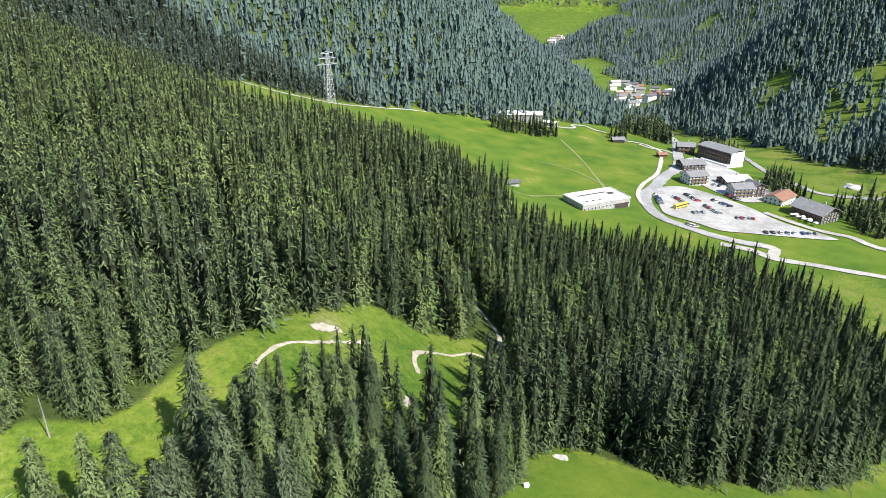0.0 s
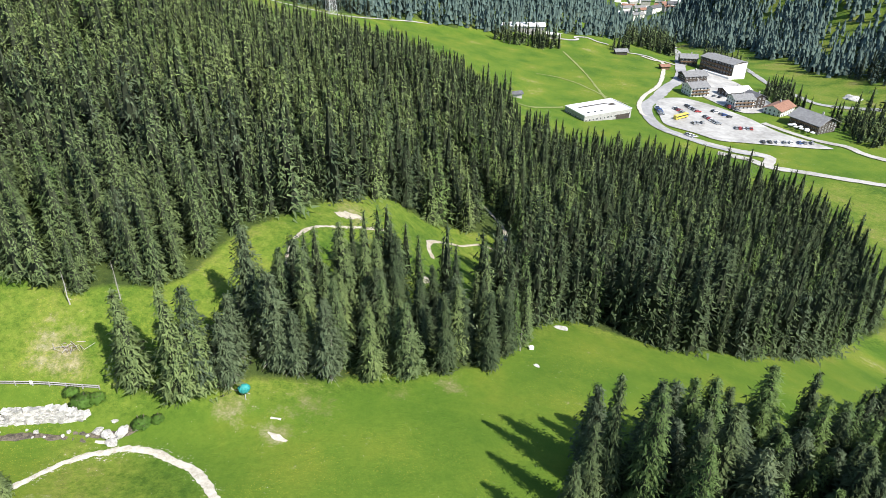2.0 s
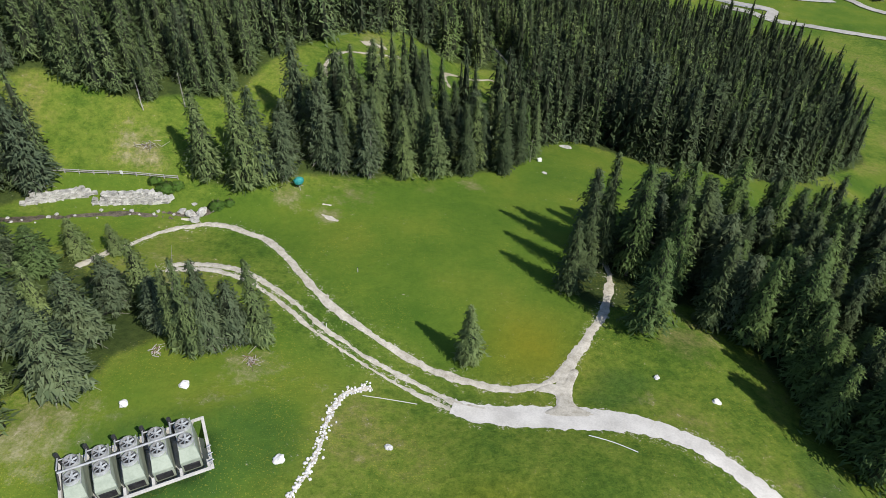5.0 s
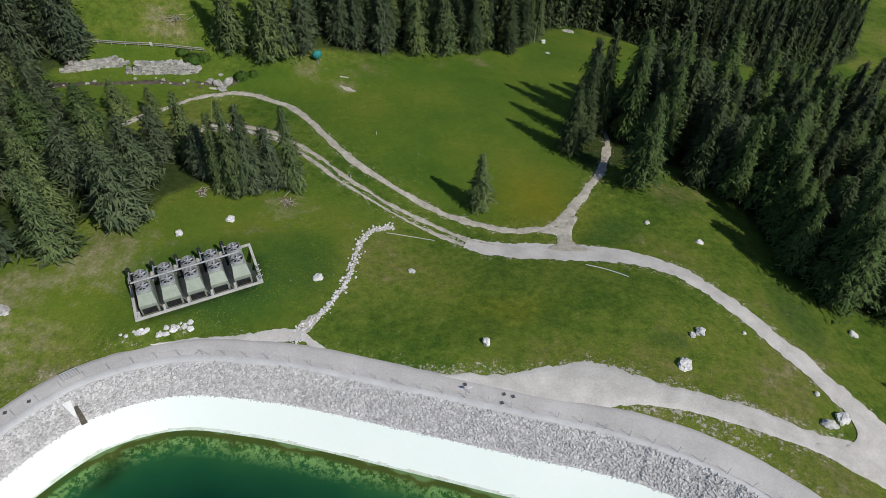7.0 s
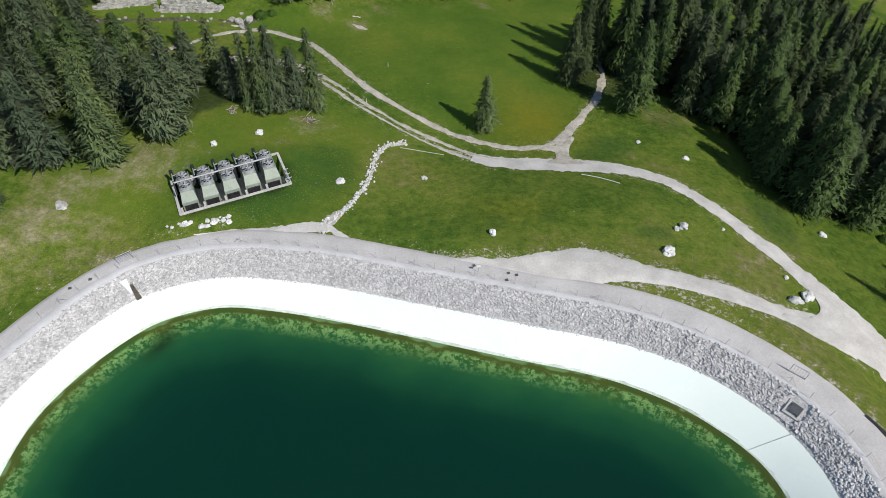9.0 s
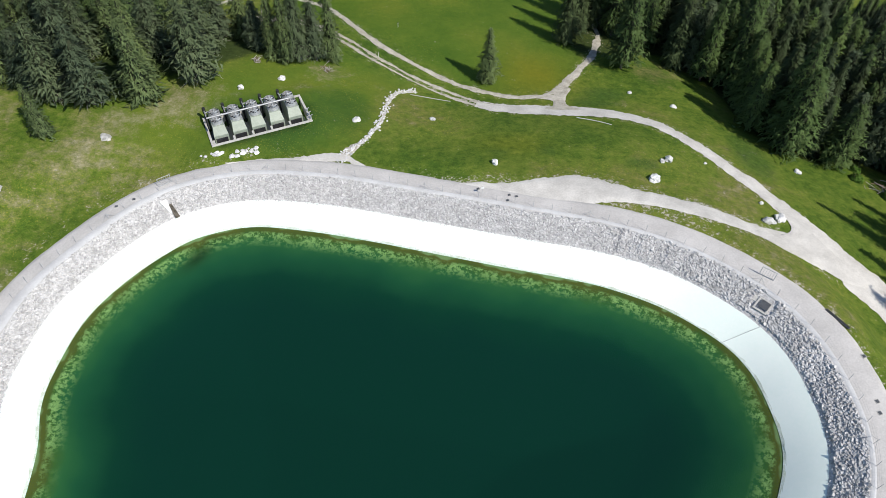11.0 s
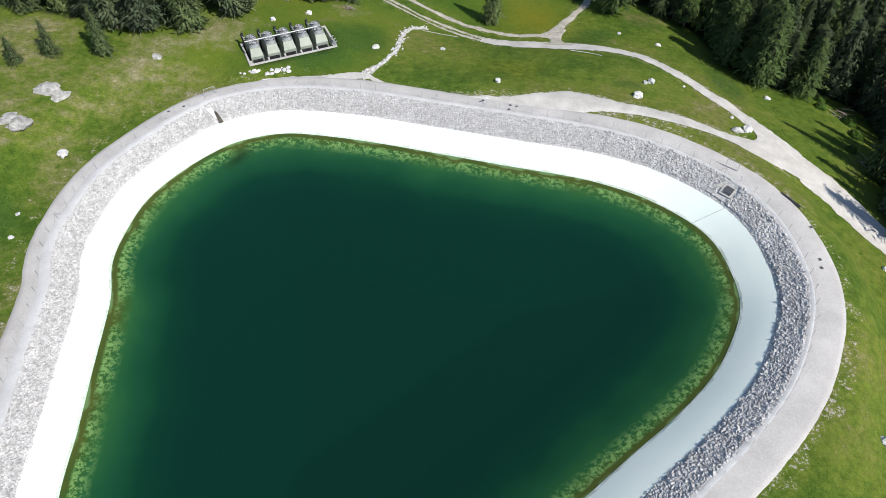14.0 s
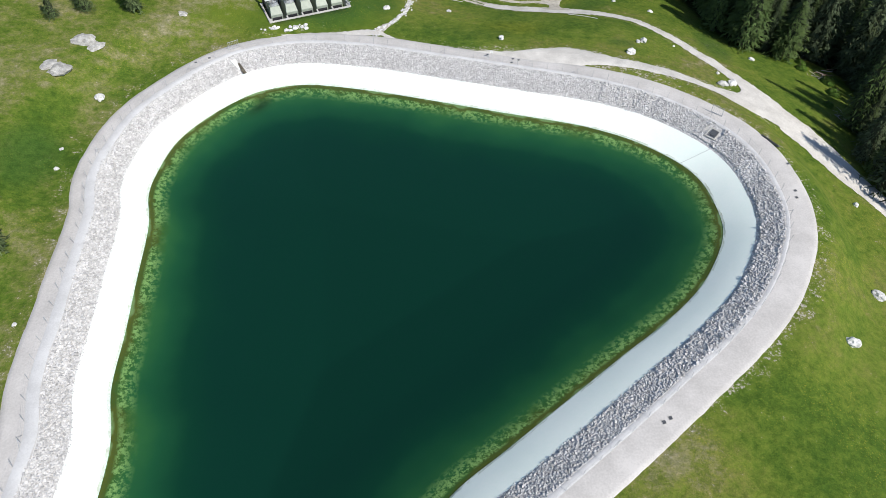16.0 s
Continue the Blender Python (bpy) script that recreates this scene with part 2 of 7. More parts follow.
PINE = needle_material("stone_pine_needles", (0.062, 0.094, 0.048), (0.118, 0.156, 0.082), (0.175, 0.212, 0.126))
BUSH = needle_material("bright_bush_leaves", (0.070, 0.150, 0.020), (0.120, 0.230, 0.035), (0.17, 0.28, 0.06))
# haze over distance is put into these two needle colours, bluer and paler
FAR_SPRUCE = needle_material("haze_tinted_spruce_needles", (0.070, 0.112, 0.098), (0.118, 0.176, 0.155), (0.155, 0.218, 0.190))
DISTANT_SPRUCE = needle_material("haze_paled_spruce_needles", (0.078, 0.120, 0.124), (0.120, 0.172, 0.176), (0.150, 0.205, 0.205))
WATER = water_material()
BED = bed_material()

# ---------------------------------------------------------------- building helpers
def mesh_from(name, verts, faces, materials=(), smooth=False, index=None):
    """A mesh from arrays of corners and faces, which all have the same number of sides."""
    me = bpy.data.meshes.new(name)
    verts, faces = np.asarray(verts, np.float32), np.asarray(faces, np.int32)
    sides = faces.shape[1]
    me.vertices.add(len(verts))
    me.vertices.foreach_set("co", verts.ravel())
    me.loops.add(faces.size)
    me.loops.foreach_set("vertex_index", faces.ravel())
    me.polygons.add(len(faces))
    me.polygons.foreach_set("loop_start", np.arange(0, faces.size, sides, dtype=np.int32))
    for m in materials:
        me.materials.append(m)
    if index is not None:
        me.polygons.foreach_set("material_index", np.asarray(index, np.int32))
    me.polygons.foreach_set("use_smooth", np.full(len(faces), smooth))
    me.update(calc_edges=True)
    me.validate()
    return me


def part(name, bm, material, parent, label=""):
    """Links a bmesh as one mesh object under a thing or under a part."""
    me = bpy.data.meshes.new(name)
    bm.to_mesh(me)
    bm.free()
    me.materials.append(material)
    ob = new(name, me)
    ob.parent = parent
    return tagged(ob, label)


def piece(name, me, parent, m=None, label=""):
    ob = new(name, me)
    ob.parent = parent
    if m is not None:
        ob.matrix_local = m
    return tagged(ob, label)


def thing(name, m, label, category, group="", kind=""):
    ob = new(name)
    ob.matrix_world = m
    ob.empty_display_size = 0.2
    return tagged(ob, label, category, group, kind)


def box(bm, x, y, z, sx, sy, sz, bevel=0.0, turn=0.0):
    """A box centred on x, y with its foot at z."""
    made = bmesh.ops.create_cube(bm, size=1.0, matrix=Matrix.Translation((x, y, z + sz / 2)) @ Matrix.Rotation(turn, 4, "Z") @ Matrix.Diagonal((sx, sy, sz, 1)))
    if bevel:
        edges = list({e for v in made["verts"] for e in v.link_edges})
        bmesh.ops.bevel(bm, geom=edges, offset=bevel, segments=1, affect="EDGES")
    return bm


def rod(bm, a, b, r, sides=6, r2=None):
    """A round bar from a to b."""
    a, b = Vector(a), Vector(b)
    d = b - a
    m = Matrix.Translation((a + b) / 2) @ d.to_track_quat("Z", "Y").to_matrix().to_4x4()
    bmesh.ops.create_cone(bm, cap_ends=True, segments=sides, radius1=r, radius2=r if r2 is None else r2, depth=d.length, matrix=m)
    return bm


def spline(points, step, closed=False):
    """A smooth plan line through the points, at even steps."""
    p = np.array(points, float)
    n = len(p)
    out = []
    for i in range(n if closed else n - 1):
        if closed:
            a, b, c, d = p[(i - 1) % n], p[i], p[(i + 1) % n], p[(i + 2) % n]
        else:
            a, b, c, d = p[max(i - 1, 0)], p[i], p[i + 1], p[min(i + 2, n - 1)]
        u = np.linspace(0, 1, 24, endpoint=False)[:, None]
        out.append(0.5 * (2 * b + (c - a) * u + (2 * a - 5 * b + 4 * c - d) * u ** 2 + (3 * b - a - 3 * c + d) * u ** 3))
    q = np.concatenate(out + ([] if closed else [p[-1:]]))
    if closed:
        q = np.concatenate([q, q[:1]])
    s = np.concatenate([[0], np.cumsum(np.linalg.norm(np.diff(q, axis=0), axis=1))])
    k = np.linspace(0, s[-1], max(2, int(s[-1] / step)) + 1)
    r = np.stack([np.interp(k, s, q[:, j]) for j in range(q.shape[1])], 1)
    return r[:-1] if closed else r


def normals(line, closed=False):
    """Left-hand normals of a plan line."""
    if closed:
        d = np.roll(line, -1, 0) - np.roll(line, 1, 0)
    else:
        d = np.gradient(line, axis=0)
    d = d[:, :2] / np.maximum(np.linalg.norm(d[:, :2], axis=1, keepdims=True), 1e-9)
    return np.stack([-d[:, 1], d[:, 0]], 1)


def inside(poly, x, y):
    """Which of the points x, y lie in the polygon."""
    x, y = np.asarray(x, float), np.asarray(y, float)
    got = np.zeros(x.shape, bool)
    n = len(poly)
    for i in range(n):
        (x1, y1), (x2, y2) = poly[i][:2], poly[(i + 1) % n][:2]
        if y1 != y2:
            got ^= ((y1 > y) != (y2 > y)) & (x < (x2 - x1) * (y - y1) / (y2 - y1) + x1)
    return got


def away(line, x, y, closed=False):
    """Distance of the points x, y from a plan line."""
    p = np.asarray(line, float)[:, :2]
    q = np.roll(p, -1, 0) if closed else p[1:]
    p = p if closed else p[:-1]
    best = np.full(np.shape(x), 1e9)
    for a, b in zip(p, q):
        d = b - a
        u = np.clip(((x - a[0]) * d[0] + (y - a[1]) * d[1]) / max(d @ d, 1e-9), 0, 1)
        best = np.minimum(best, np.hypot(x - a[0] - u * d[0], y - a[1] - u * d[1]))
    return best


def wobble(n, step, seed, size):
    """A ragged line: random values smoothed at two scales."""
    g = np.random.default_rng(seed)
    a = g.normal(0, 1, n)
    k = max(1, int(3 / step))
    b = np.convolve(g.normal(0, 1, n + k), np.ones(k) / k ** 0.5, "same")[:n]
    return size * (0.45 * a + 0.75 * b)


def tube_mesh(name, points, r, material, sides=6):
    """One bent tube through the points."""
    p = np.array(points, float)
    d = np.gradient(p, axis=0)
    d /= np.linalg.norm(d, axis=1, keepdims=True)
    a = np.cross(d, (0, 0, 1.0))
    a /= np.linalg.norm(a, axis=1, keepdims=True)
    b = np.cross(a, d)
    t = np.arange(sides) * 2 * np.pi / sides
    v = p[:, None] + r * (a[:, None] * np.cos(t)[None, :, None] + b[:, None] * np.sin(t)[None, :, None])
    i, j = np.meshgrid(np.arange(len(p) - 1), np.arange(sides), indexing="ij")
    k = (j + 1) % sides
    f = np.stack([i * sides + j, i * sides + k, (i + 1) * sides + k, (i + 1) * sides + j], 2).reshape(-1, 4)
    return mesh_from(name, v.reshape(-1, 3), f, [material], True)

# ---------------------------------------------------------------- terrain
# Cross-sections of the valley: at each y, knots of (x, height).
SECTIONS = []


def section(y, *knots):
    SECTIONS.append((y, [k[0] for k in knots], [k[1] for k in knots]))


section(-500, (-900, 150), (-200, 35), (-80, 12), (0, 5), (60, -4), (200, -30), (900, -60))
section(-130, (-900, 150), (-200, 35), (-90, 11), (-62, 5), (0, 4.2), (30, 3), (60, -5), (130, -22), (300, -60), (900, -40))
section(-66, (-200, 35), (-90, 10), (-66, 4.4), (0, 4.2), (26, 4), (36, 0.3), (60, -6), (130, -27), (300, -68), (900, 0))
section(-14, (-200, 32), (-90, 10), (-75, 8), (-58, 4.8), (0, 4.2), (22, 3.6), (36, 0.9), (60, -6), (130, -27), (300, -72), (900, 40))
section(5, (-200, 30), (-100, 10), (-48, 5.4), (-26, 4), (-14, 2.4), (0, 2.2), (18, 1.7), (30, -1), (60, -8), (130, -30), (300, -75), (900, 60))
section(20, (-200, 30), (-100, 9), (-40, 5), (-15, -1.4), (0, -3), (7, -3.1), (28, -3.8), (60, -11), (130, -33), (300, -77), (900, 60))
section(55, (-220, 50), (-140, 22), (-100, 9), (-63, 0), (-50, -2.2), (-27, -3.4), (20, -6.8), (60, -16), (130, -38), (300, -80), (900, 80))
section(77, (-220, 56), (-140, 32), (-100, 20), (-60, 10), (-40, 2), (-30, -2), (0, -8), (20, -10.5), (60, -19), (130, -43), (300, -80))
section(100, (-220, 54), (-140, 32), (-100, 20), (-60, 11), (-30, 6), (-6, -7), (13, -15), (20, -15.5), (60, -24), (130, -48), (300, -81))
section(135, (-220, 52), (-140, 30), (-86, 14), (-58, 12), (-42, 4), (-23, -1), (-4, -17), (11, -23), (30, -25), (60, -34), (130, -58), (300, -82))
section(190, (-220, 48), (-86, 17), (-58, 9), (-44, -1), (-10, -20), (20, -30), (60, -45), (130, -63), (300, -84), (450, -80), (900, 80))
section(310, (-300, 55), (-190, 20), (-90, -8), (-20, -24), (25, -48), (58, -66), (100, -73), (160, -79), (300, -82), (450, -68), (900, 110))
section(420, (-300, 40), (-140, -10), (-40, -50), (70, -77), (115, -79), (230, -84), (330, -88), (450, -72), (900, 150))
section(590, (-600, 260), (-300, 60), (-140, -30), (-41, -60), (42, -75), (180, -87), (230, -94), (290, -102), (320, -98), (450, -50), (900, 250))
section(720, (-600, 350), (-300, 170), (-100, 40), (42, -48), (180, -98), (260, -118), (310, -112), (451, -40), (900, 330))
section(900, (-900, 700), (-400, 330), (42, -8), (85, -48), (145, -80), (192, -118), (232, -150), (262, -160), (292, -152), (323, -117), (365, -68), (394, -38), (422, -4), (900, 380))
section(1300, (-900, 650), (-300, 250), (70, -70), (144, -125), (219, -170), (330, -196), (420, -198), (480, -192), (560, -130), (900, 120), (1600, 600))
section(1650, (-900, 650), (0, 20), (200, -165), (290, -203), (540, -204), (620, -185), (740, -130), (1000, 40), (1600, 400))
section(2000, (-900, 700), (0, 0), (200, -190), (300, -226), (415, -236), (523, -182), (580, -150), (690, -116), (755, -82), (1100, 150), (1600, 400))
section(2400, (-900, 700), (0, 20), (100, -140), (230, -235), (330, -266), (382, -242), (453, -184), (541, -140), (617, -156), (697, -180), (906, -120), (1300, 150), (1800, 500))
section(2750, (-900, 700), (0, 0), (130, -180), (230, -278), (700, -280), (900, -240), (1300, 0), (2000, 500))
section(4300, (-900, 500), (0, -200), (100, -285), (900, -285), (1300, -100), (2400, 600))
section(4750, (-900, 700), (100, 0), (600, 160), (1200, 100), (2400, 900))


def raw_height(x, y):
    """Height between the cross-sections, without rounding."""
    ys = np.array([s[0] for s in SECTIONS], float)
    levels = np.array([np.interp(x, s[1], s[2]) for s in SECTIONS])
    i = np.clip(np.searchsorted(ys, y) - 1, 0, len(ys) - 2)
    u = np.clip((y - ys[i]) / (ys[i + 1] - ys[i]), 0, 1)
    k = np.arange(x.size)
    return levels[i, k] * (1 - u) + levels[i + 1, k] * u


def height(x, y):
    """Ground level at x, y (arrays): the sections rounded off, with small humps."""
    x, y = np.atleast_1d(np.asarray(x, float)).ravel(), np.atleast_1d(np.asarray(y, float)).ravel()
    far = np.clip(np.hypot(x, y) / 150, 1, 10)
    total = np.zeros_like(x)
    for dx, dy, w in ((0, 0, 2), (5, 0, 1), (-5, 0, 1), (0, 5, 1), (0, -5, 1), (4, 4, .7), (-4, 4, .7), (4, -4, .7), (-4, -4, .7)):
        total += w * raw_height(x + dx * far, y + dy * far)
    total /= 8.8
    lump = np.sin(x * .043 + 1.3) * np.sin(y * .051 + .4) + .5 * np.sin(x * .11 - y * .07) + .4 * np.sin(x * .06 + y * .13 + 2)
    rough = np.clip((np.hypot(x + 10, y + 40) - 620) / 300, 0, 1)
    big = np.sin(x * .011 + y * .004) * np.sin(y * .009 - x * .003 + 1)
    return total + .12 * lump + rough * (1.2 * lump + 4 * big * np.clip((np.hypot(x, y) - 650) / 500, 0, 2))

# ---------------------------------------------------------------- reservoir plan
SHORE = spline([(-52, -81.6), (-54.2, -74), (-55, -66), (-56, -58), (-57.2, -48), (-58.9, -42), (-59.1, -37.3), (-58, -30), (-55, -24), (-50.5, -18.5), (-46.3, -15.4), (-39.7, -13.6),
                (-31.7, -14.4), (-23.8, -16), (-14.1, -18.4), (-4.6, -20.8), (4.7, -23), (10.1, -24.8), (16.1, -27.9), (21.5, -32.6), (24, -36.7), (24.9, -41.6), (24.8, -46.8),
                (22.8, -51.7), (18.8, -57.7), (13.1, -63.3), (7.1, -68.1), (-1.3, -75), (-8.3, -80.8), (-15, -86.5), (-21, -95), (-25, -108), (-32, -117), (-42, -117), (-48, -108), (-51, -94)], 0.8, True)
OUT = normals(SHORE, True)
# how far the liner, the stones, the fence and the road reach from the water's edge, at some places round it
REACH = np.array([(-24, -16, 3.3, 7.0, 7.7, 10.3), (-4, -21, 3.5, 7.3, 8.0, 10.3), (16, -28, 3.8, 7.3, 7.8, 11.2), (25, -40, 3.75, 7.1, 7.8, 11.4), (24, -49, 3.6, 7.0, 7.5, 11.0), (-1, -75, 4.0, 7.5, 8.2, 11.6), (-21, -95, 4.0, 7.4, 8.2, 11.4),
                  (-48, -17, 2.8, 6.2, 7.1, 9.2), (-56, -25, 2.45, 5.3, 6.5, 8.8), (-59, -34, 2.85, 5.6, 6.9, 9.2), (-58.5, -44, 3.0, 5.8, 7.2, 9.1), (-54, -72, 3.1, 5.8, 7.2, 9.6), (-48, -108, 3.1, 5.8, 7.2, 9.6)])
nearness = 1 / (np.hypot(SHORE[:, :1] - REACH[:, 0], SHORE[:, 1:2] - REACH[:, 1]) + 4) ** 3
LINER_RUN, BANK_RUN, FENCE_RUN, ROAD_RUN = np.split(nearness @ REACH[:, 2:] / nearness.sum(1, keepdims=True), 4, 1)
CREST_Z = 4.3


def ring(run):
    return SHORE + OUT * run


def shore_gap(x, y):
    """Distance from the water's edge, below zero in the water."""
    d = away(SHORE, x, y, True)
    return np.where(inside(SHORE, x, y), -d, d)


def ground_at(x, y):
    """Level of the ground sheet: the hillside, cut by the reservoir and its level crest."""
    x, y = np.atleast_1d(np.asarray(x, float)).ravel(), np.atleast_1d(np.asarray(y, float)).ravel()
    z = height(x, y)
    near = (np.abs(x + 15) < 80) & (np.abs(y + 60) < 90)
    if near.any():
        d = shore_gap(x[near], y[near])
        basin = np.interp(d, (-30, -14, -7, 0, 4, 7.0, 8.2), (-8.5, -8.0, -5.5, -1.2, 1.2, CREST_Z - 1.2, CREST_Z - 0.14))
        u = np.clip((d - 11.4) / 9, 0, 1)
        u = u * u * (3 - 2 * u)
        z[near] = np.where(d < 8.2, basin, (CREST_Z - 0.14 * np.clip((13.2 - d) / 1.6, 0, 1)) * (1 - u) + z[near] * u)
    # level pad for the cooling towers
    c, q = math.cos(radians(24)), math.sin(radians(24))
    u, v = np.abs((x + 41.3) * c + (y - 4.2) * q), np.abs(-(x + 41.3) * q + (y - 4.2) * c)
    gap = np.hypot(np.maximum(u - 8.4, 0), np.maximum(v - 4.2, 0))
    k = np.clip(1 - gap / 4, 0, 1)
    k = k * k * (3 - 2 * k)
    return z * (1 - k) + 4.95 * k

# ---------------------------------------------------------------- ways and woods in plan
UPPER_TRACK = [(-62, 38), (-59.8, 42.1), (-56.3, 47.7), (-53.6, 51.2), (-47.5, 53.7), (-42.4, 52.9), (-36.9, 49.9), (-32.1, 43.9), (-27.5, 37.6), (-23.5, 33.3), (-17.1, 28.3), (-11.9, 24.8), (-6.8, 22.4), (-0.2, 20.9), (3.4, 21.3), (6.2, 22.4), (8.8, 25.2), (10.4, 27.4)]
TWIN_TRACK = [(-50, 40), (-44, 41), (-37.6, 39), (-32.5, 35.1), (-28.4, 31.2), (-23.8, 27.4), (-16.8, 22.7), (-11.8, 19.8), (-7, 17), (-2.5, 15.9)]
WOOD_PATH = [(7.6, 16.5), (7.8, 19.5), (8.2, 22.3), (9.6, 25.9), (11.1, 28.3), (14.4, 33.7), (16.6, 37.5), (19.1, 46.1), (19.5, 53.7), (22, 62)]
SERVICE_ROAD = [(-7, 16.9), (-3, 15.8), (0.9, 15.4), (6.5, 15.4), (11.9, 15.2), (17.4, 14.2), (22.3, 11.8), (26.2, 8.2), (30, 3.2), (33.4, -1.6), (36.6, -7), (39.4, -12.5), (42, -17.5), (45, -22.5), (47.6, -26.6), (50.4, -31.4), (54.5, -38), (60, -48), (68, -60)]
RAMP_UPPER = [(-13, -8.6), (-6.6, -8.7), (-0.3, -8.2), (4.0, -7.1), (6.7, -6.3), (9.7, -7.2), (12.9, -8.9), (17.4, -10.4), (24.0, -11.9), (30.5, -14.0), (36.1, -15.2), (41, -19)]
RAMP_LOWER = [(-13, -10.2), (-6.6, -11.0), (-0.3, -12.2), (4.0, -12.9), (6.6, -13.0), (9.5, -12.6), (13, -12.3), (19.3, -13.9), (25.5, -15.9), (29.4, -17.1), (34.0, -18.9), (38.6, -21.2)]
RAMP_ROAD = [((a + c) / 2, (b + d) / 2) for (a, b), (c, d) in zip(RAMP_UPPER, RAMP_LOWER)]
WAYS = [(spline(p, 1.0), w) for p, w in ((UPPER_TRACK, 1.4), (TWIN_TRACK, 1.8), (WOOD_PATH, 1.6), (SERVICE_ROAD, 2.6), (RAMP_ROAD, 2.2))]

MAIN_WOOD = [(-53, 61), (-39, 63), (-34, 67.5), (-22.5, 69.5), (-11, 74), (-5, 75), (6, 82), (12, 92), (18, 105), (22, 108), (33, 103), (44, 101), (62, 106), (83, 118), (119, 149), (142, 166), (150, 200), (165, 262), (142, 305), (113, 312), (109, 326),
             (53, 300), (30, 290), (22, 345), (0, 375), (-36, 400), (-76, 405), (-93, 335), (-330, 420), (-330, 40), (-150, 40), (-100, 62), (-81, 76), (-69, 74.5), (-62, 73.5), (-54.5, 78.5), (-48, 79), (-44, 72)]
CLEARING = [(-64, 71), (-53, 65.5), (-43, 65.5), (-37.5, 70), (-35, 84), (-29, 89), (-20, 101), (-12, 109), (-5, 117), (5, 127), (14.5, 136), (13, 154), (0, 150), (-8, 143), (-16, 143), (-27, 127), (-33, 116), (-38, 105), (-43, 96), (-48, 84), (-52, 79.5), (-57, 78), (-63, 74)]
RIDE = [(12, 143), (12.8, 162), (5.5, 180), (0.5, 199), (-4.2, 208), (-8.7, 229), (-20, 240), (-34, 247)]
GLADE = [(-11, 92), (-3, 99), (5, 106), (10, 117), (15, 132), (13, 154), (0, 149), (-12, 130), (-14, 113), (-14, 100)]
RIGHT_GROVE = [(11, 43), (13, 37.5), (20, 37), (25, 40), (32, 40), (37.5, 33), (40, 22), (42, 14), (45, 8), (52, 7), (60, 12), (70, 6), (64, -6), (57, -16), (54.5, -27), (56, -38), (64, -52), (140, -70), (160, 60), (150, 120), (100, 92), (76, 77), (60, 70), (44, 64), (22, 64), (13, 56)]
LEFT_GROVE = [(-64, 5), (-60, 7), (-57, 13), (-50, 14.5), (-47, 20), (-42, 23), (-36, 23), (-31, 25), (-32, 31), (-40, 32), (-47, 31), (-50, 34), (-58, 37), (-63, 42), (-75, 40), (-95, 30), (-95, 8), (-78, 6)]
CREEK_GROVE = [(-95, 46), (-78, 50), (-74, 53), (-74, 58), (-78, 64), (-84, 68), (-110, 66), (-130, 40)]
MEADOWS = [[(-66, 4), (-56, -3), (-48, -3), (-40, -2), (-29, -2), (-24, 5), (-23, 15), (-19, 20), (-32, 29), (-45, 31), (-56, 40), (-70, 45), (-75, 60), (-60, 62), (-55, 45), (-40, 33), (-50, 14), (-60, 9)], [(-60, 56), (-34, 64), (-11, 72), (11, 90), (21, 104), (44, 99), (83, 115), (119, 146), (160, 170), (150, 120), (100, 92), (44, 64), (22, 64), (12, 44), (12, 32), (7, 24), (-8, 23), (-30, 42), (-44, 53)]]


def in_wood(x, y):
    """Where conifers grow near the reservoir."""
    got = inside(MAIN_WOOD, x, y) & ~inside(CLEARING, x, y) & ~(inside(GLADE, x, y) & (np.sin(x * 7.3 + y * 3.1) < 0.86))
    got &= away(RIDE, x, y) > 2.6
    for g in (RIGHT_GROVE, LEFT_GROVE, CREEK_GROVE):
        got |= inside(g, x, y)
    for line, w in WAYS:
        got &= away(line, x, y) > w
    return got


MEADOW_TOP = [(-400, 300), (-170, 330), (-140, 474), (-103, 508), (-46, 584), (35, 600), (86, 622), (150, 642), (200, 700), (240, 800)]
RIVER = [(275, 300), (275, 440), (262, 500), (262, 560), (268, 613), (262, 740), (285, 900)]


OPEN_FLOORS = [[(255, 1010), (325, 1010), (430, 1300), (470, 1480), (400, 1560), (365, 1700), (430, 1800), (425, 2050), (290, 2050), (300, 1700), (290, 1350)], [(560, 2290), (690, 2290), (690, 2385), (560, 2385)]]


ALP = [(398, 734), (416, 742), (470, 730), (440, 655), (400, 625), (372, 630), (330, 600), (345, 650), (370, 690)]


def mountain_wood(x, y):
    """Where forest covers the slopes beyond the meadow and the stream."""
    north = y > np.interp(x, [p[0] for p in MEADOW_TOP], [p[1] for p in MEADOW_TOP], right=860)
    east = x > np.interp(y, [p[1] for p in RIVER], [p[0] for p in RIVER]) + 10
    z = height(x, y)
    slope = np.hypot(height(x + 8, y) - z, height(x, y + 8) - z) / 8
    glade = np.sin(x * .017 + 2) * np.sin(y * .015 + x * .006) + 0.7 * np.sin(x * .041 - y * .033) + 0.35 * np.sin(x * .09 + y * .07)
    limit = np.where((x > 300) & (y < 690), 0.60, 1.35) + 0.5 * np.sin(x * 1.7 + y * 2.3) * np.sin(x * 0.9 - y * 1.3)
    ok = (glade < limit) & (x > -0.72 * y - 60) & (x < 0.72 * y + 90) & np.where(y < 900, north | east, True)
    ok &= ~(inside(ALP, x, y) & (np.sin(x * 5.1 + y * 3.7) < 0.8))
    for floor in OPEN_FLOORS:
        ok &= ~inside(floor, x, y)
    return ok & ((slope > np.where(y > 1400, -1.0, 0.24)) & ((y < 1400) | (z > -262)) | (y < 720) & north)

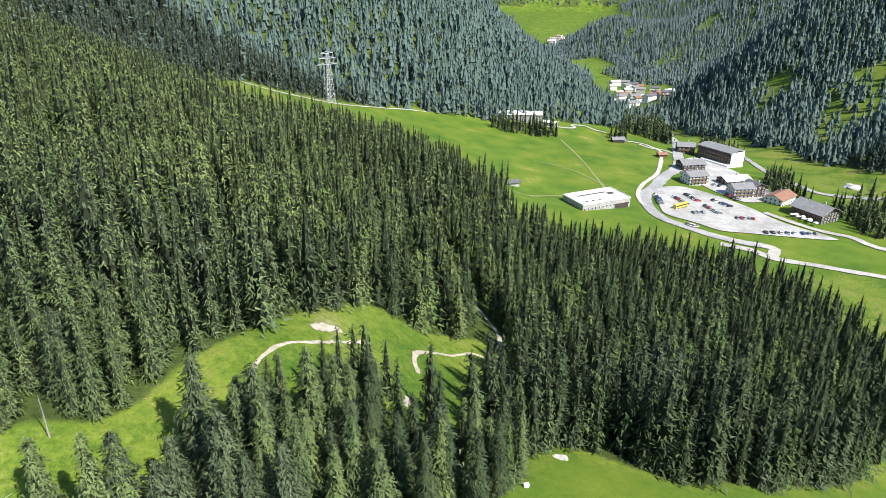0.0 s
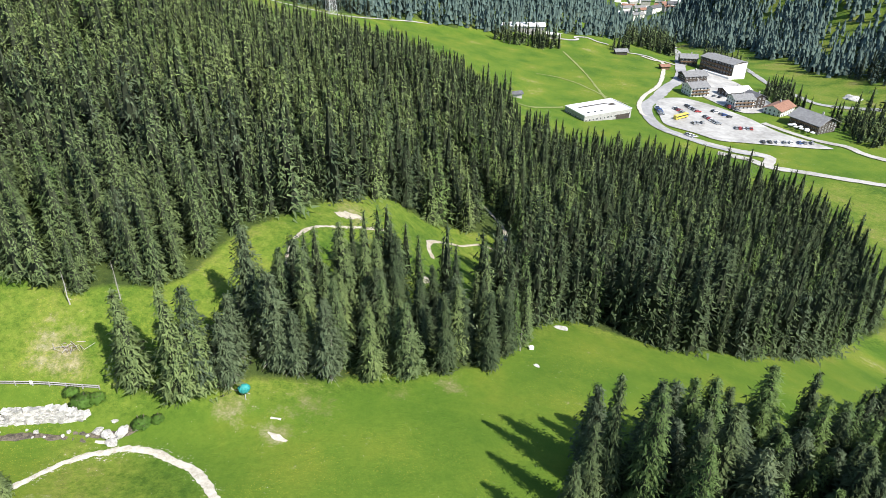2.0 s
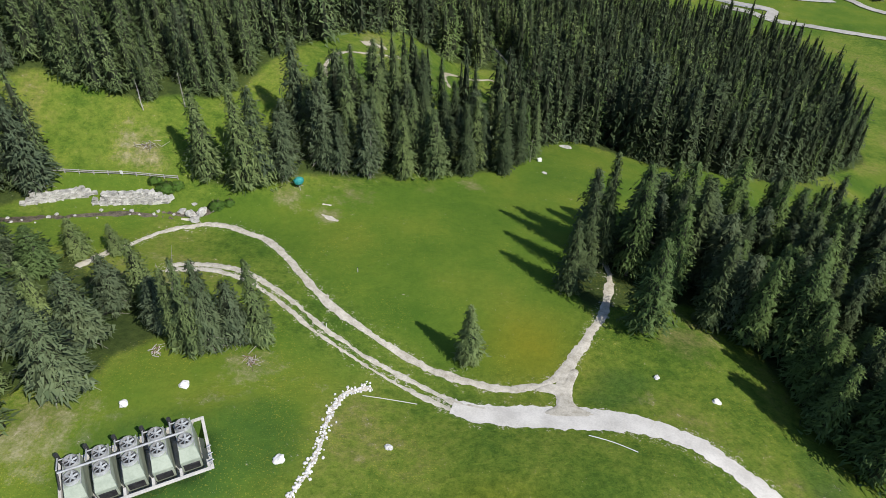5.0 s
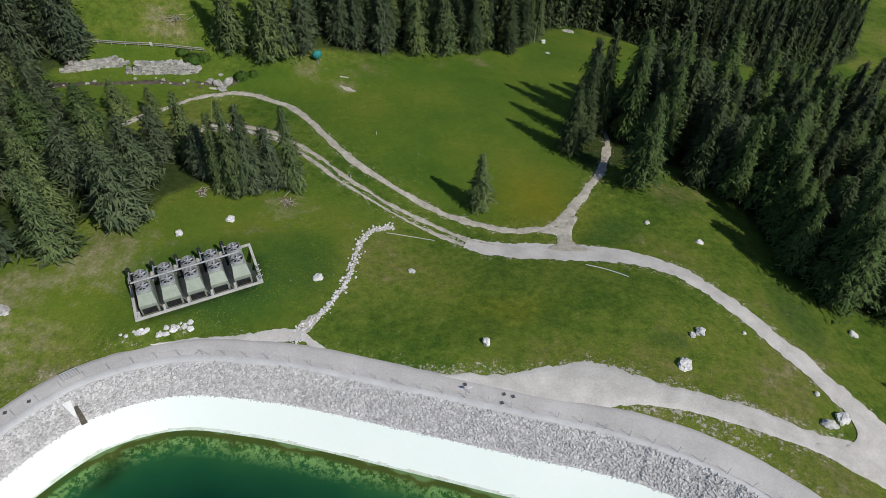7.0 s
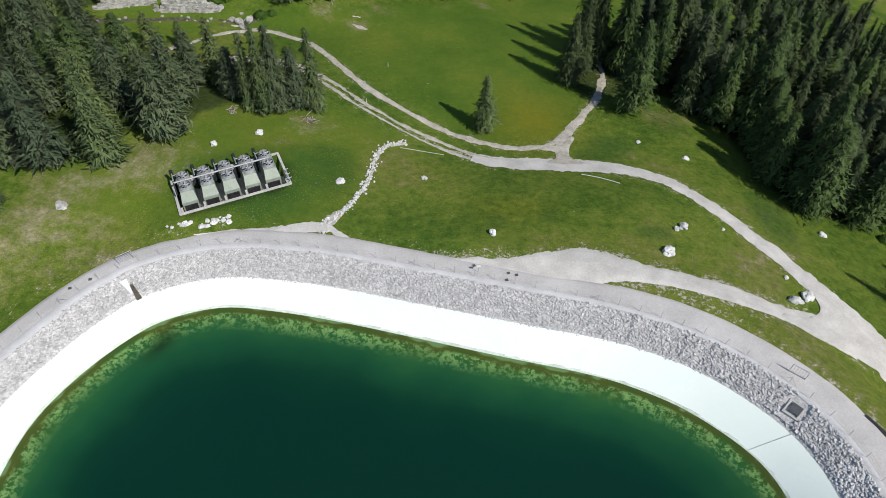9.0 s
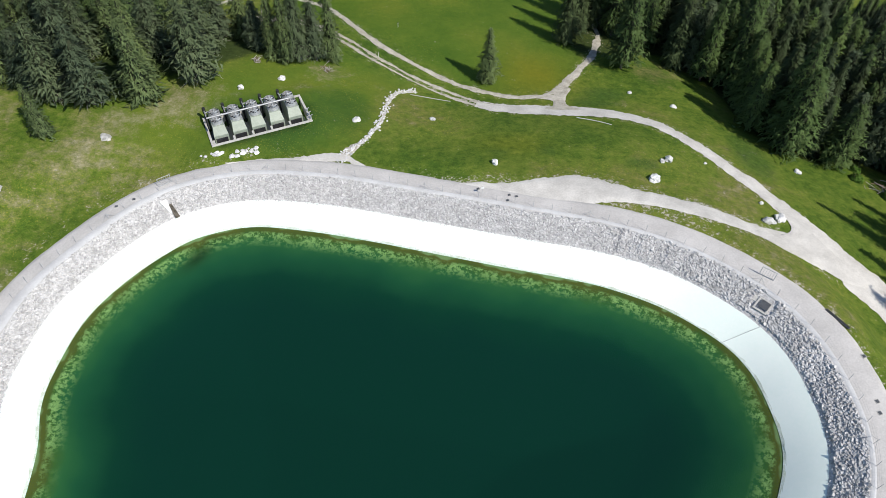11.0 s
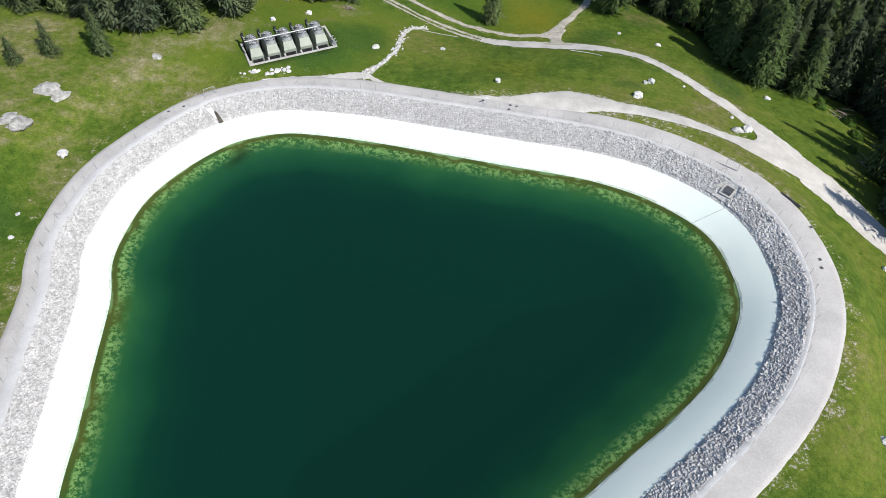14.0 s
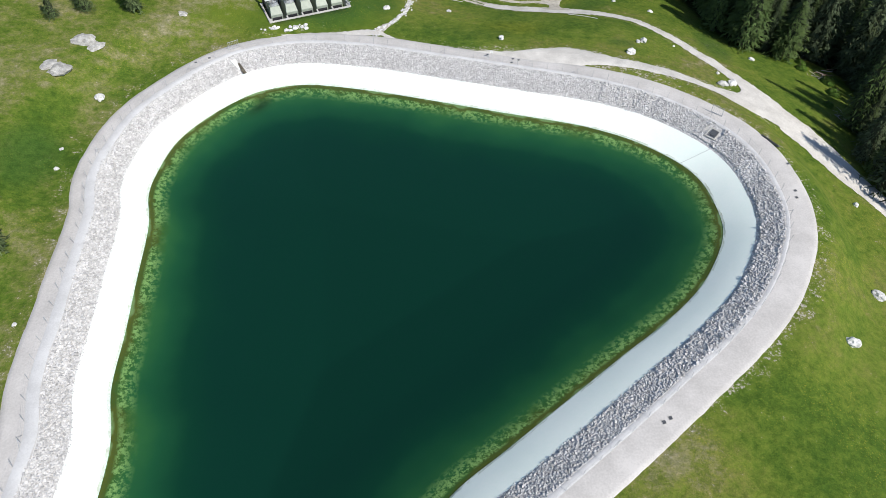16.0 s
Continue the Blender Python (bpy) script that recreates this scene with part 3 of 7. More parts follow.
# ---------------------------------------------------------------- ground sheet
def lines_of(*spans):
    """Grid lines: (from, to, step) one after another."""
    return np.unique(np.concatenate([np.arange(a, b, s) for a, b, s in spans]).round(3))


def soft_mask(poly, x, y, width):
    edge = away(np.array(poly + poly[:1], float), x, y)
    return np.clip(np.where(inside(poly, x, y), 0.5 + edge / width, 0.5 - edge / width), 0, 1)


def build_ground():
    gx = lines_of((-1400, -400, 50), (-400, -140, 12), (-140, -90, 4), (-90, 70, 1.4), (70, 180, 4), (180, 500, 10), (500, 2601, 50))
    gy = lines_of((-500, -140, 30), (-140, -125, 5), (-125, 120, 1.4), (120, 180, 4), (180, 720, 9), (720, 1500, 25), (1500, 4801, 60))
    X, Y = np.meshgrid(gx, gy)
    x, y = X.ravel(), Y.ravel()
    z = ground_at(x, y)
    # cut for the sunken cooling trough: corners near its rim move onto the rim, those inside drop away
    c, q = math.cos(radians(24)), math.sin(radians(24))
    u, v = (x + 41.3) * c + (y - 4.2) * q, -(x + 41.3) * q + (y - 4.2) * c
    hu, hv = 7.62, 3.55
    gap = np.maximum(np.abs(u) - hu, np.abs(v) - hv)
    rim = (np.abs(gap) < 0.72)
    on_u = rim & (np.abs(u) - hu > np.abs(v) - hv)
    u = np.where(on_u, np.sign(u) * hu, u)
    v = np.where(rim & ~on_u, np.sign(v) * hv, v)
    x, y = np.where(rim, u * c - v * q - 41.3, x), np.where(rim, u * q + v * c + 4.2, y)
    z = np.where((gap <= -0.72), z - 7, z)
    w, h = len(gx), len(gy)
    i = (np.arange(h - 1)[:, None] * w + np.arange(w - 1)).ravel()
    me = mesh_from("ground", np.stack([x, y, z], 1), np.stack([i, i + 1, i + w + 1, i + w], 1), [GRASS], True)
    mown = np.zeros_like(x)
    for p in MEADOWS:
        mown = np.maximum(mown, soft_mask(p, x, y, 9))
    mown = np.maximum(mown, np.clip((y - 300) / 40, 0, 1) * np.clip((720 - y) / 40, 0, 1) * np.clip((300 - x) / 40, 0, 1) * np.clip((x + 140) / 60, 0, 1))
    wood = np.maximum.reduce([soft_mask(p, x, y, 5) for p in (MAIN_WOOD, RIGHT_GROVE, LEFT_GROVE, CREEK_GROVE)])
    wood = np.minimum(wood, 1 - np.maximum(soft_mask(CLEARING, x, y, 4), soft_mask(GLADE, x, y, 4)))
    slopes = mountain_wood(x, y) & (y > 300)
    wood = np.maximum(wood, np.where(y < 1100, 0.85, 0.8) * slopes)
    mown = np.where(slopes, 0, mown)
    d = shore_gap(x, y)
    dry = 0.12 * np.exp(-((d - 12) / 3.5) ** 2) * (d > 0) + 0.42 * np.clip((-54 - x) / 10, 0, 1) * np.clip((14 - y) / 10, 0, 1) * np.clip((x + 110) / 20, 0, 1)
    for cx, cy, r in ((27.5, 32, 7), (-33, 21, 3.5), (18.5, 20.2, 2), (-24, 66, 6), (-12, 71, 4.5), (-3, 73.5, 4), (-36, 63, 3.5), (-28, 59, 2.5), (-60, 66, 6), (-54, 9.5, 6), (-25, 119, 5), (-9, 107, 4)):
        dry = np.maximum(dry, (0.9 if r == 7 else 0.62) * np.exp(-((x - cx) ** 2 + (y - cy) ** 2) / r ** 2))
    gold = 1.1 * np.exp(-(((x - 4) / 7) ** 2 + ((y - 29) / 7) ** 2)) + 0.6 * np.exp(-(((x + 2) / 6) ** 2 + ((y - 2) / 3) ** 2))
    lush = np.zeros_like(x)
    for cx, cy, rx, ry in ((-39, 4.5, 12, 7.5), (-30, 8, 7, 8), (3, 0, 2.2, 1.6), (17, -2.5, 3.2, 2.2), (-4.5, -0.5, 2, 1.6), (16, 23, 5, 3), (14, 19.5, 5, 2.2), (38, 6, 4, 9), (-75, -40, 5, 7)):
        lush = np.maximum(lush, np.exp(-(((x - cx) / rx) ** 2 + ((y - cy) / ry) ** 2) ** 2) * (0.95 if rx > 8 else 0.75))
    mown = np.maximum(mown, np.clip((y - 1000) / 200, 0, 1) * ~slopes)
    bare = np.zeros_like(x)
    near = (np.abs(x + 5) < 90) & (np.abs(y + 10) < 90)
    for (line, _), half in zip(WAYS, (0.5, 0.9, 0.5, 1.7, 2.2)):
        bare[near] = np.maximum(bare[near], np.clip(1.0 - (away(line, x[near], y[near]) - half) / 1.6, 0, 1))
    wedge = RAMP_UPPER + RAMP_LOWER[::-1]
    bare[near] = np.maximum(bare[near], 1.25 * np.clip(1 - np.where(inside(wedge, x[near], y[near]), 0, away(wedge, x[near], y[near], True)) / 2.4, 0, 1) * np.clip((30 - x[near]) / 6, 0, 1))
    bare = np.maximum(bare, (0.7 + 0.3 * np.clip((x - 5) / 12, 0, 1)) * np.clip(1 - np.abs(d - 10.4 - 1.3 * np.clip((x - 5) / 12, 0, 1)) / 2.4, 0, 1)) * 0.5
    for name, values in (("mown", mown), ("wood", wood), ("dry", dry), ("bare", bare), ("lush", lush), ("gold", gold)):
        me.attributes.new(name, "FLOAT", "POINT").data.foreach_set("value", values.astype(np.float32))
    return tagged(new("ground", me), "alpine pasture hillside and valley with forested mountain slopes", "ground", kind="structure")


build_ground()


def way(name, label, points, width, material, lift=0.07, seed=1, ragged=0.12, category="road", step=0.5, side=0.0):
    """A road or track laid on the ground, with ragged edges."""
    c = spline(points, step)
    n = normals(c)
    k = len(c)
    w = np.interp(np.linspace(0, 1, k), np.linspace(0, 1, len(width)), width) / 2
    left, right = w + wobble(k, step, seed, ragged), w + wobble(k, step, seed + 50, ragged)
    cols = np.stack([side + left, side + left * 0.5, np.full(k, side), side - right * 0.5, side - right], 1)
    p = c[:, None, :] + n[:, None, :] * cols[:, :, None]
    z = ground_at(p[..., 0], p[..., 1]).reshape(k, 5) + lift + np.array([-0.05, 0.0, 0.02, 0.0, -0.05])
    v = np.concatenate([p, z[..., None]], 2).reshape(-1, 3)
    i = (np.arange(k - 1)[:, None] * 5 + np.arange(4)).ravel()
    me = mesh_from(name, v, np.stack([i, i + 1, i + 6, i + 5], 1)[:, ::-1], [material], True)
    return tagged(new(name, me), label, category, kind="structure")


way("service_road", "pale gravel service road curving past the reservoir", SERVICE_ROAD, (3.0, 4.2, 4.0, 3.2, 3.0, 3.0, 3.2, 4.6, 7.0, 6.2, 4.4, 3.8, 3.6, 3.6), GRAVEL, 0.10, 3, 0.22)


def strip_between(name, label, upper, lower, material, lift, seed, category="road"):
    """Ground laid between two edge lines that run side by side."""
    k = 40 * (len(upper) - 1) // 4 + 1
    s = np.linspace(0, len(upper) - 1, k)
    a, b = (np.stack([np.interp(s, np.arange(len(p)), np.array(p, float)[:, j]) for j in (0, 1)], 1) for p in (upper, lower))
    box5 = np.ones(5) / 5
    a[2:-2], b[2:-2] = (np.stack([np.convolve(p[:, j], box5, "valid") for j in (0, 1)], 1) for p in (a, b))
    d = (a - b) / np.linalg.norm(a - b, axis=1, keepdims=True)
    a, b = a + d * wobble(k, 0.5, seed, 0.22)[:, None], b - d * wobble(k, 0.5, seed + 1, 0.10)[:, None]
    u = np.linspace(0, 1, 9)[None, :, None]
    p = a[:, None] * (1 - u) + b[:, None] * u
    z = ground_at(p[..., 0], p[..., 1]).reshape(k, 9) + lift - 0.1 * (np.abs(u[..., 0] - 0.5) > 0.45)
    i = (np.arange(k - 1)[:, None] * 9 + np.arange(8)).ravel()
    me = mesh_from(name, np.concatenate([p, z[..., None]], 2).reshape(-1, 3), np.stack([i, i + 1, i + 10, i + 9], 1)[:, ::-1], [material], True)
    return tagged(new(name, me), label, category, kind="structure")


strip_between("ramp_road", "pale gravel ramp from the crest to the service road", RAMP_UPPER, RAMP_LOWER, GRAVEL, 0.14, 5)
way("upper_track", "narrow pale dirt track through the green meadow", UPPER_TRACK, (1.0, 1.1, 1.3, 1.4, 1.3, 1.2, 1.2, 1.2, 1.3), TRACK, 0.08, 7, 0.17)
way("twin_track", "two-rut pale dirt track beside the meadow", TWIN_TRACK, (1.3, 1.0, 0.8, 0.8, 1.0), TRACK, 0.08, 9, 0.17, side=0.75)
way("twin_track", "two-rut pale dirt track beside the meadow", TWIN_TRACK, (1.3, 0.9, 0.6, 0.6, 0.8), TRACK, 0.08, 11, 0.17, side=-0.75)
way("wood_path", "pale footpath running into the conifers", WOOD_PATH, (2.2, 1.8, 1.4, 1.2, 1.1, 1.0, 1.0), TRACK, 0.09, 13, 0.17)

# ---------------------------------------------------------------- valley roads and the car park
def far_way(name, label, points, width, material, seed, lift=0.5):
    return way(name, label, points, width, material, lift, seed, 0.25, "road", 3.0)


ASPHALT = surface("sun_bleached_asphalt", (0.22, 0.22, 0.22), (0.34, 0.335, 0.33), 0.05, fine=8)
LOT = surface("white_gravel_lot", (0.25, 0.242, 0.225), (0.44, 0.43, 0.405), 0.06, fine=6)
VALLEY_GRAVEL = surface("valley_road_gravel", (0.28, 0.265, 0.24), (0.44, 0.42, 0.385), 0.08, fine=7)
far_way("valley_road", "pale asphalt road down the valley past the hotels", [(262, 800), (240, 730), (221.6, 691), (215.6, 648), (192, 567.7), (182, 531), (170.6, 504), (158, 485.6), (143, 457.5), (131.7, 439), (125.8, 416.5), (128, 390), (143, 370.5), (159, 359), (174, 352.8)], (7, 8, 8, 9, 8, 7), ASPHALT, 61)
far_way("farm_lane", "pale dirt lane along the meadow edge", [(163, 584.4), (170.7, 574), (177, 567), (168.3, 533.5), (153, 490.3), (135.5, 461), (125.7, 437.5), (123, 417), (126.5, 412)], (3, 3, 3), TRACK, 62)
far_way("river_road", "grey road beside the stream under the wooded slope", [(264, 613), (255.5, 560), (254, 522.7), (259, 497.5), (262.7, 475.6), (273, 468), (294, 465), (340, 455)], (5, 6, 6, 7, 9, 10), ASPHALT, 63)
far_way("valley_track", "pale gravel road across the lower meadow", [(150, 352), (164.6, 345), (172.5, 335), (192.8, 327), (220.5, 315), (300, 285)], (6, 5, 5, 5), VALLEY_GRAVEL, 64)
far_way("lot_lane", "pale gravel lane beside the car park", [(130, 384), (143, 370.5), (159, 359), (174, 352.8), (178.4, 347.6), (172, 337)], (6, 7, 7, 6), VALLEY_GRAVEL, 65)
far_way("east_lane", "pale lane between the chalets and the lower meadow", [(200, 412), (212, 392), (222, 381), (234.5, 372.4), (240, 358), (262, 340)], (5, 5, 6), VALLEY_GRAVEL, 66)
far_way("meadow_trail", "faint mown trail across the hay meadow", [(93.5, 572), (98.4, 537), (101.9, 502.5), (103.4, 472.4), (104.8, 450.7), (106, 432)], (1.6, 1.4, 2.0), TRAMPLED, 67, 0.3)
far_way("meadow_trail", "faint mown trail across the hay meadow", [(61.9, 494), (75.3, 493), (88.4, 482.4), (99.2, 464.8), (105.3, 453.4), (118, 438)], (0.9, 1.3, 1.4, 1.2), TRAMPLED, 68, 0.3)
far_way("meadow_trail", "faint mown trail across the hay meadow", [(27, 396), (37, 398.5), (47, 399.6), (58, 410), (72, 421)], (2, 2, 2), TRAMPLED, 69, 0.4)
far_way("forest_road", "pale gravel forest road on the upper meadow", [(-160, 456), (-130.7, 472.7), (-118, 483), (-103.6, 498), (-85, 520.5), (-51, 573.8), (-20, 590)], (2.4, 2.4, 1.8), VALLEY_GRAVEL, 70)
far_way("forest_road", "pale gravel forest road winding up by the barn", [(86, 608), (96.5, 611), (105, 611), (113, 616), (110.4, 621.6), (122.7, 626.4), (131, 618), (140.4, 614.7)], (3, 3), VALLEY_GRAVEL, 71)
far_way("forest_road", "pale gravel forest road winding down to the valley", [(152, 592), (160.3, 590), (169.3, 586), (175, 575), (180, 571), (188, 562)], (3, 3), VALLEY_GRAVEL, 72)


def draped(name, label, outline, material, lift, gap=4.0, category="car park"):
    """A level yard laid over the ground inside an outline; corners that fall outside move onto the outline."""
    edge = spline(outline, gap * 0.4, True)
    gx, gy = np.arange(edge[:, 0].min() - gap, edge[:, 0].max() + 2 * gap, gap), np.arange(edge[:, 1].min() - gap, edge[:, 1].max() + 2 * gap, gap)
    X, Y = np.meshgrid(gx, gy)
    ok = inside(edge, X, Y)
    w, h = len(gx), len(gy)
    i = (np.arange(h - 1)[:, None] * w + np.arange(w - 1)).ravel()
    f = np.stack([i, i + 1, i + w + 1, i + w], 1)
    f = f[ok.ravel()[f].any(1)]
    used, f = np.unique(f, return_inverse=True)
    x, y, ok = X.ravel()[used], Y.ravel()[used], ok.ravel()[used]
    near = np.argmin(np.hypot(x[:, None] - edge[None, :, 0], y[:, None] - edge[None, :, 1]), 1)
    x, y = np.where(ok, x, edge[near, 0]), np.where(ok, y, edge[near, 1])
    z = ground_at(x, y) + np.where(ok, lift, lift - 0.06)
    return tagged(new(name, mesh_from(name, np.stack([x, y, z], 1), f.reshape(-1, 4), [material], True)), label, category, kind="structure")


CAR_PARK = [(140.7, 448), (159, 460), (173.5, 451), (193, 422), (203, 394), (222.5, 371), (220.6, 367), (202, 368), (173, 371.7), (157.6, 373.7), (146.5, 384.5), (133.7, 396), (133, 411)]
draped("car_park", "large sunlit white gravel car park in the valley", CAR_PARK, LOT, 0.55, 1.4)
draped("hotel_yard", "pale paved yard in front of the hotels", [(174, 502), (180, 462), (196, 432), (224, 452), (226, 500), (220, 534), (206, 556), (188, 540)], LOT, 0.5, 1.6, "yard")
draped("track_fork", "pale gravel fork of the meadow track and the footpath", [(4.6, 16.2), (6.6, 18.0), (6.6, 20.0), (4.2, 20.8), (6.0, 22.0), (8.0, 22.2), (9.4, 24.8), (10.6, 24.6), (9.3, 21.5), (9.0, 18.2), (11.2, 16.2), (8, 15.4)], TRACK, 0.12, 0.4, "track")
draped("road_junction", "wide pale gravel junction of ramp and service road", [(36.2, -8.8), (38.5, -11), (42, -17.5), (45, -22.5), (41.5, -22.6), (36.5, -19.6), (30, -17.2), (31, -15.6), (34.6, -15.4), (36.6, -14.0), (36.9, -11.8)], GRAVEL, 0.16, 0.45, "road")

# ---------------------------------------------------------------- reservoir
def band(name, label, runs, levels, material, category, kind="structure", smooth=True, jitter=None):
    """A closed band round the water, from run to run outwards at the given levels."""
    rows = [np.concatenate([ring(r), np.broadcast_to(np.asarray(z, float), (len(SHORE), 1))], 1) for r, z in zip(runs, levels)]
    if jitter is not None:
        rows[jitter[0]][:, :2] += OUT * wobble(len(SHORE), 0.8, jitter[1], jitter[2])[:, None]
    n, k = len(SHORE), len(rows)
    v = np.stack(rows, 1).reshape(-1, 3)
    i = np.arange(n)[:, None] * k + np.arange(k - 1)
    j = np.roll(np.arange(n), -1)[:, None] * k + np.arange(k - 1)
    f = np.stack([i, j, j + 1, i + 1], 2).reshape(-1, 4)
    return tagged(new(name, mesh_from(name, v, f, [material], smooth)), label, category, kind=kind)


# liner above water, in a thin fold at its top
band("reservoir_liner", "white geotextile liner sloping round the water", [0 * LINER_RUN - 0.015, 0 * LINER_RUN, LINER_RUN * 0.5, LINER_RUN, LINER_RUN + 0.5], [-0.012, 0.0, 1.16, 2.3, 2.5], LINER, "liner")
band("liner_stain", "dried algae stain along the foot of the white liner", [0 * LINER_RUN, 0.12 + 0 * LINER_RUN, 0.30 + 0 * LINER_RUN], [0.004, 0.12 * 2.32 / LINER_RUN + 0.006, 0.30 * 2.32 / LINER_RUN + 0.003], STAIN, "stain", jitter=(2, 23, 0.07))
# bed under water: the liner's slope goes on below the surface to a flat floor
def build_bed():
    gx, gy = np.arange(-64, 30, 0.6), np.arange(-122, -10, 0.6)
    X, Y = np.meshgrid(gx, gy)
    x, y = X.ravel(), Y.ravel()
    d = shore_gap(x, y)
    # deep only drives the painted dimming; z is the built bed
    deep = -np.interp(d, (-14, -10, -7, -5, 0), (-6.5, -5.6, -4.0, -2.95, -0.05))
    z = np.interp(d, (-24, -14, -6, 0, 2), (-4.6, -3.4, -1.9, -0.05, 0.9)) - 0.02
    w = len(gx)
    i = (np.arange(len(gy) - 1)[:, None] * w + np.arange(w - 1)).ravel()
    f = np.stack([i, i + 1, i + w + 1, i + w], 1)
    f = f[(d[f] < 0.9).all(1)]
    me = mesh_from("reservoir_bed", np.stack([x, y, z], 1), f, [BED], True)
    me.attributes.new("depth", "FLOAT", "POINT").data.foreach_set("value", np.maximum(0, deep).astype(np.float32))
    silt = np.exp(-(((x + 46.6) * 0.8 - (y + 18.6) * 0.6) / 0.9) ** 2 - (((x + 46.6) * 0.6 + (y + 18.6) * 0.8) / 2.6) ** 2) * 0.7
    me.attributes.new("silt", "FLOAT", "POINT").data.foreach_set("value", silt.astype(np.float32))
    return tagged(new("reservoir_bed", me), "algae-covered liner below the waterline", "reservoir bed", kind="structure")


build_bed()


def flat_fill(name, line, z, material, label, category, attr=None):
    bm = bmesh.new()
    face = bm.faces.new([bm.verts.new((*p, z)) for p in line])
    bmesh.ops.triangulate(bm, faces=[face])
    if face.is_valid and face.normal.z < 0:
        bmesh.ops.reverse_faces(bm, faces=bm.faces)
    me = bpy.data.meshes.new(name)
    bm.to_mesh(me)
    bm.free()
    me.materials.append(material)
    if attr:
        me.attributes.new(attr[0], "FLOAT", "POINT").data.foreach_set("value", np.full(len(me.vertices), attr[1], np.float32))
    return tagged(new(name, me), label, category, kind="structure")


flat_fill("water", SHORE + OUT * 0.02, 0.0, WATER, "clear dark green reservoir water", "water")
# bedding under the stones, and the level crest road
band("stone_bank", "bank of loose white limestone blocks above the liner", [LINER_RUN, LINER_RUN + 0.15, (LINER_RUN + BANK_RUN) / 2, BANK_RUN], [2.22, 2.36, 3.22, CREST_Z - 0.02], BEDDING, "stone bank")
band("crest_strip", "pale strip of fine gravel between the stones and the fence", [BANK_RUN - 0.15, BANK_RUN + 0.1, FENCE_RUN - 0.1, FENCE_RUN + 0.05], [CREST_Z - 0.1, CREST_Z + 0.06, CREST_Z + 0.09, CREST_Z + 0.04], FINE, "gravel strip", jitter=(1, 22, 0.06))
band("crest_road", "grey gravel road on the reservoir crest", [BANK_RUN - 0.1, FENCE_RUN, (FENCE_RUN + ROAD_RUN) / 2, ROAD_RUN - 0.5, ROAD_RUN, ROAD_RUN + 0.5], [CREST_Z, CREST_Z + 0.05, CREST_Z + 0.08, CREST_Z + 0.03, CREST_Z - 0.02, CREST_Z - 0.5], CREST, "road", jitter=(4, 21, 0.05))

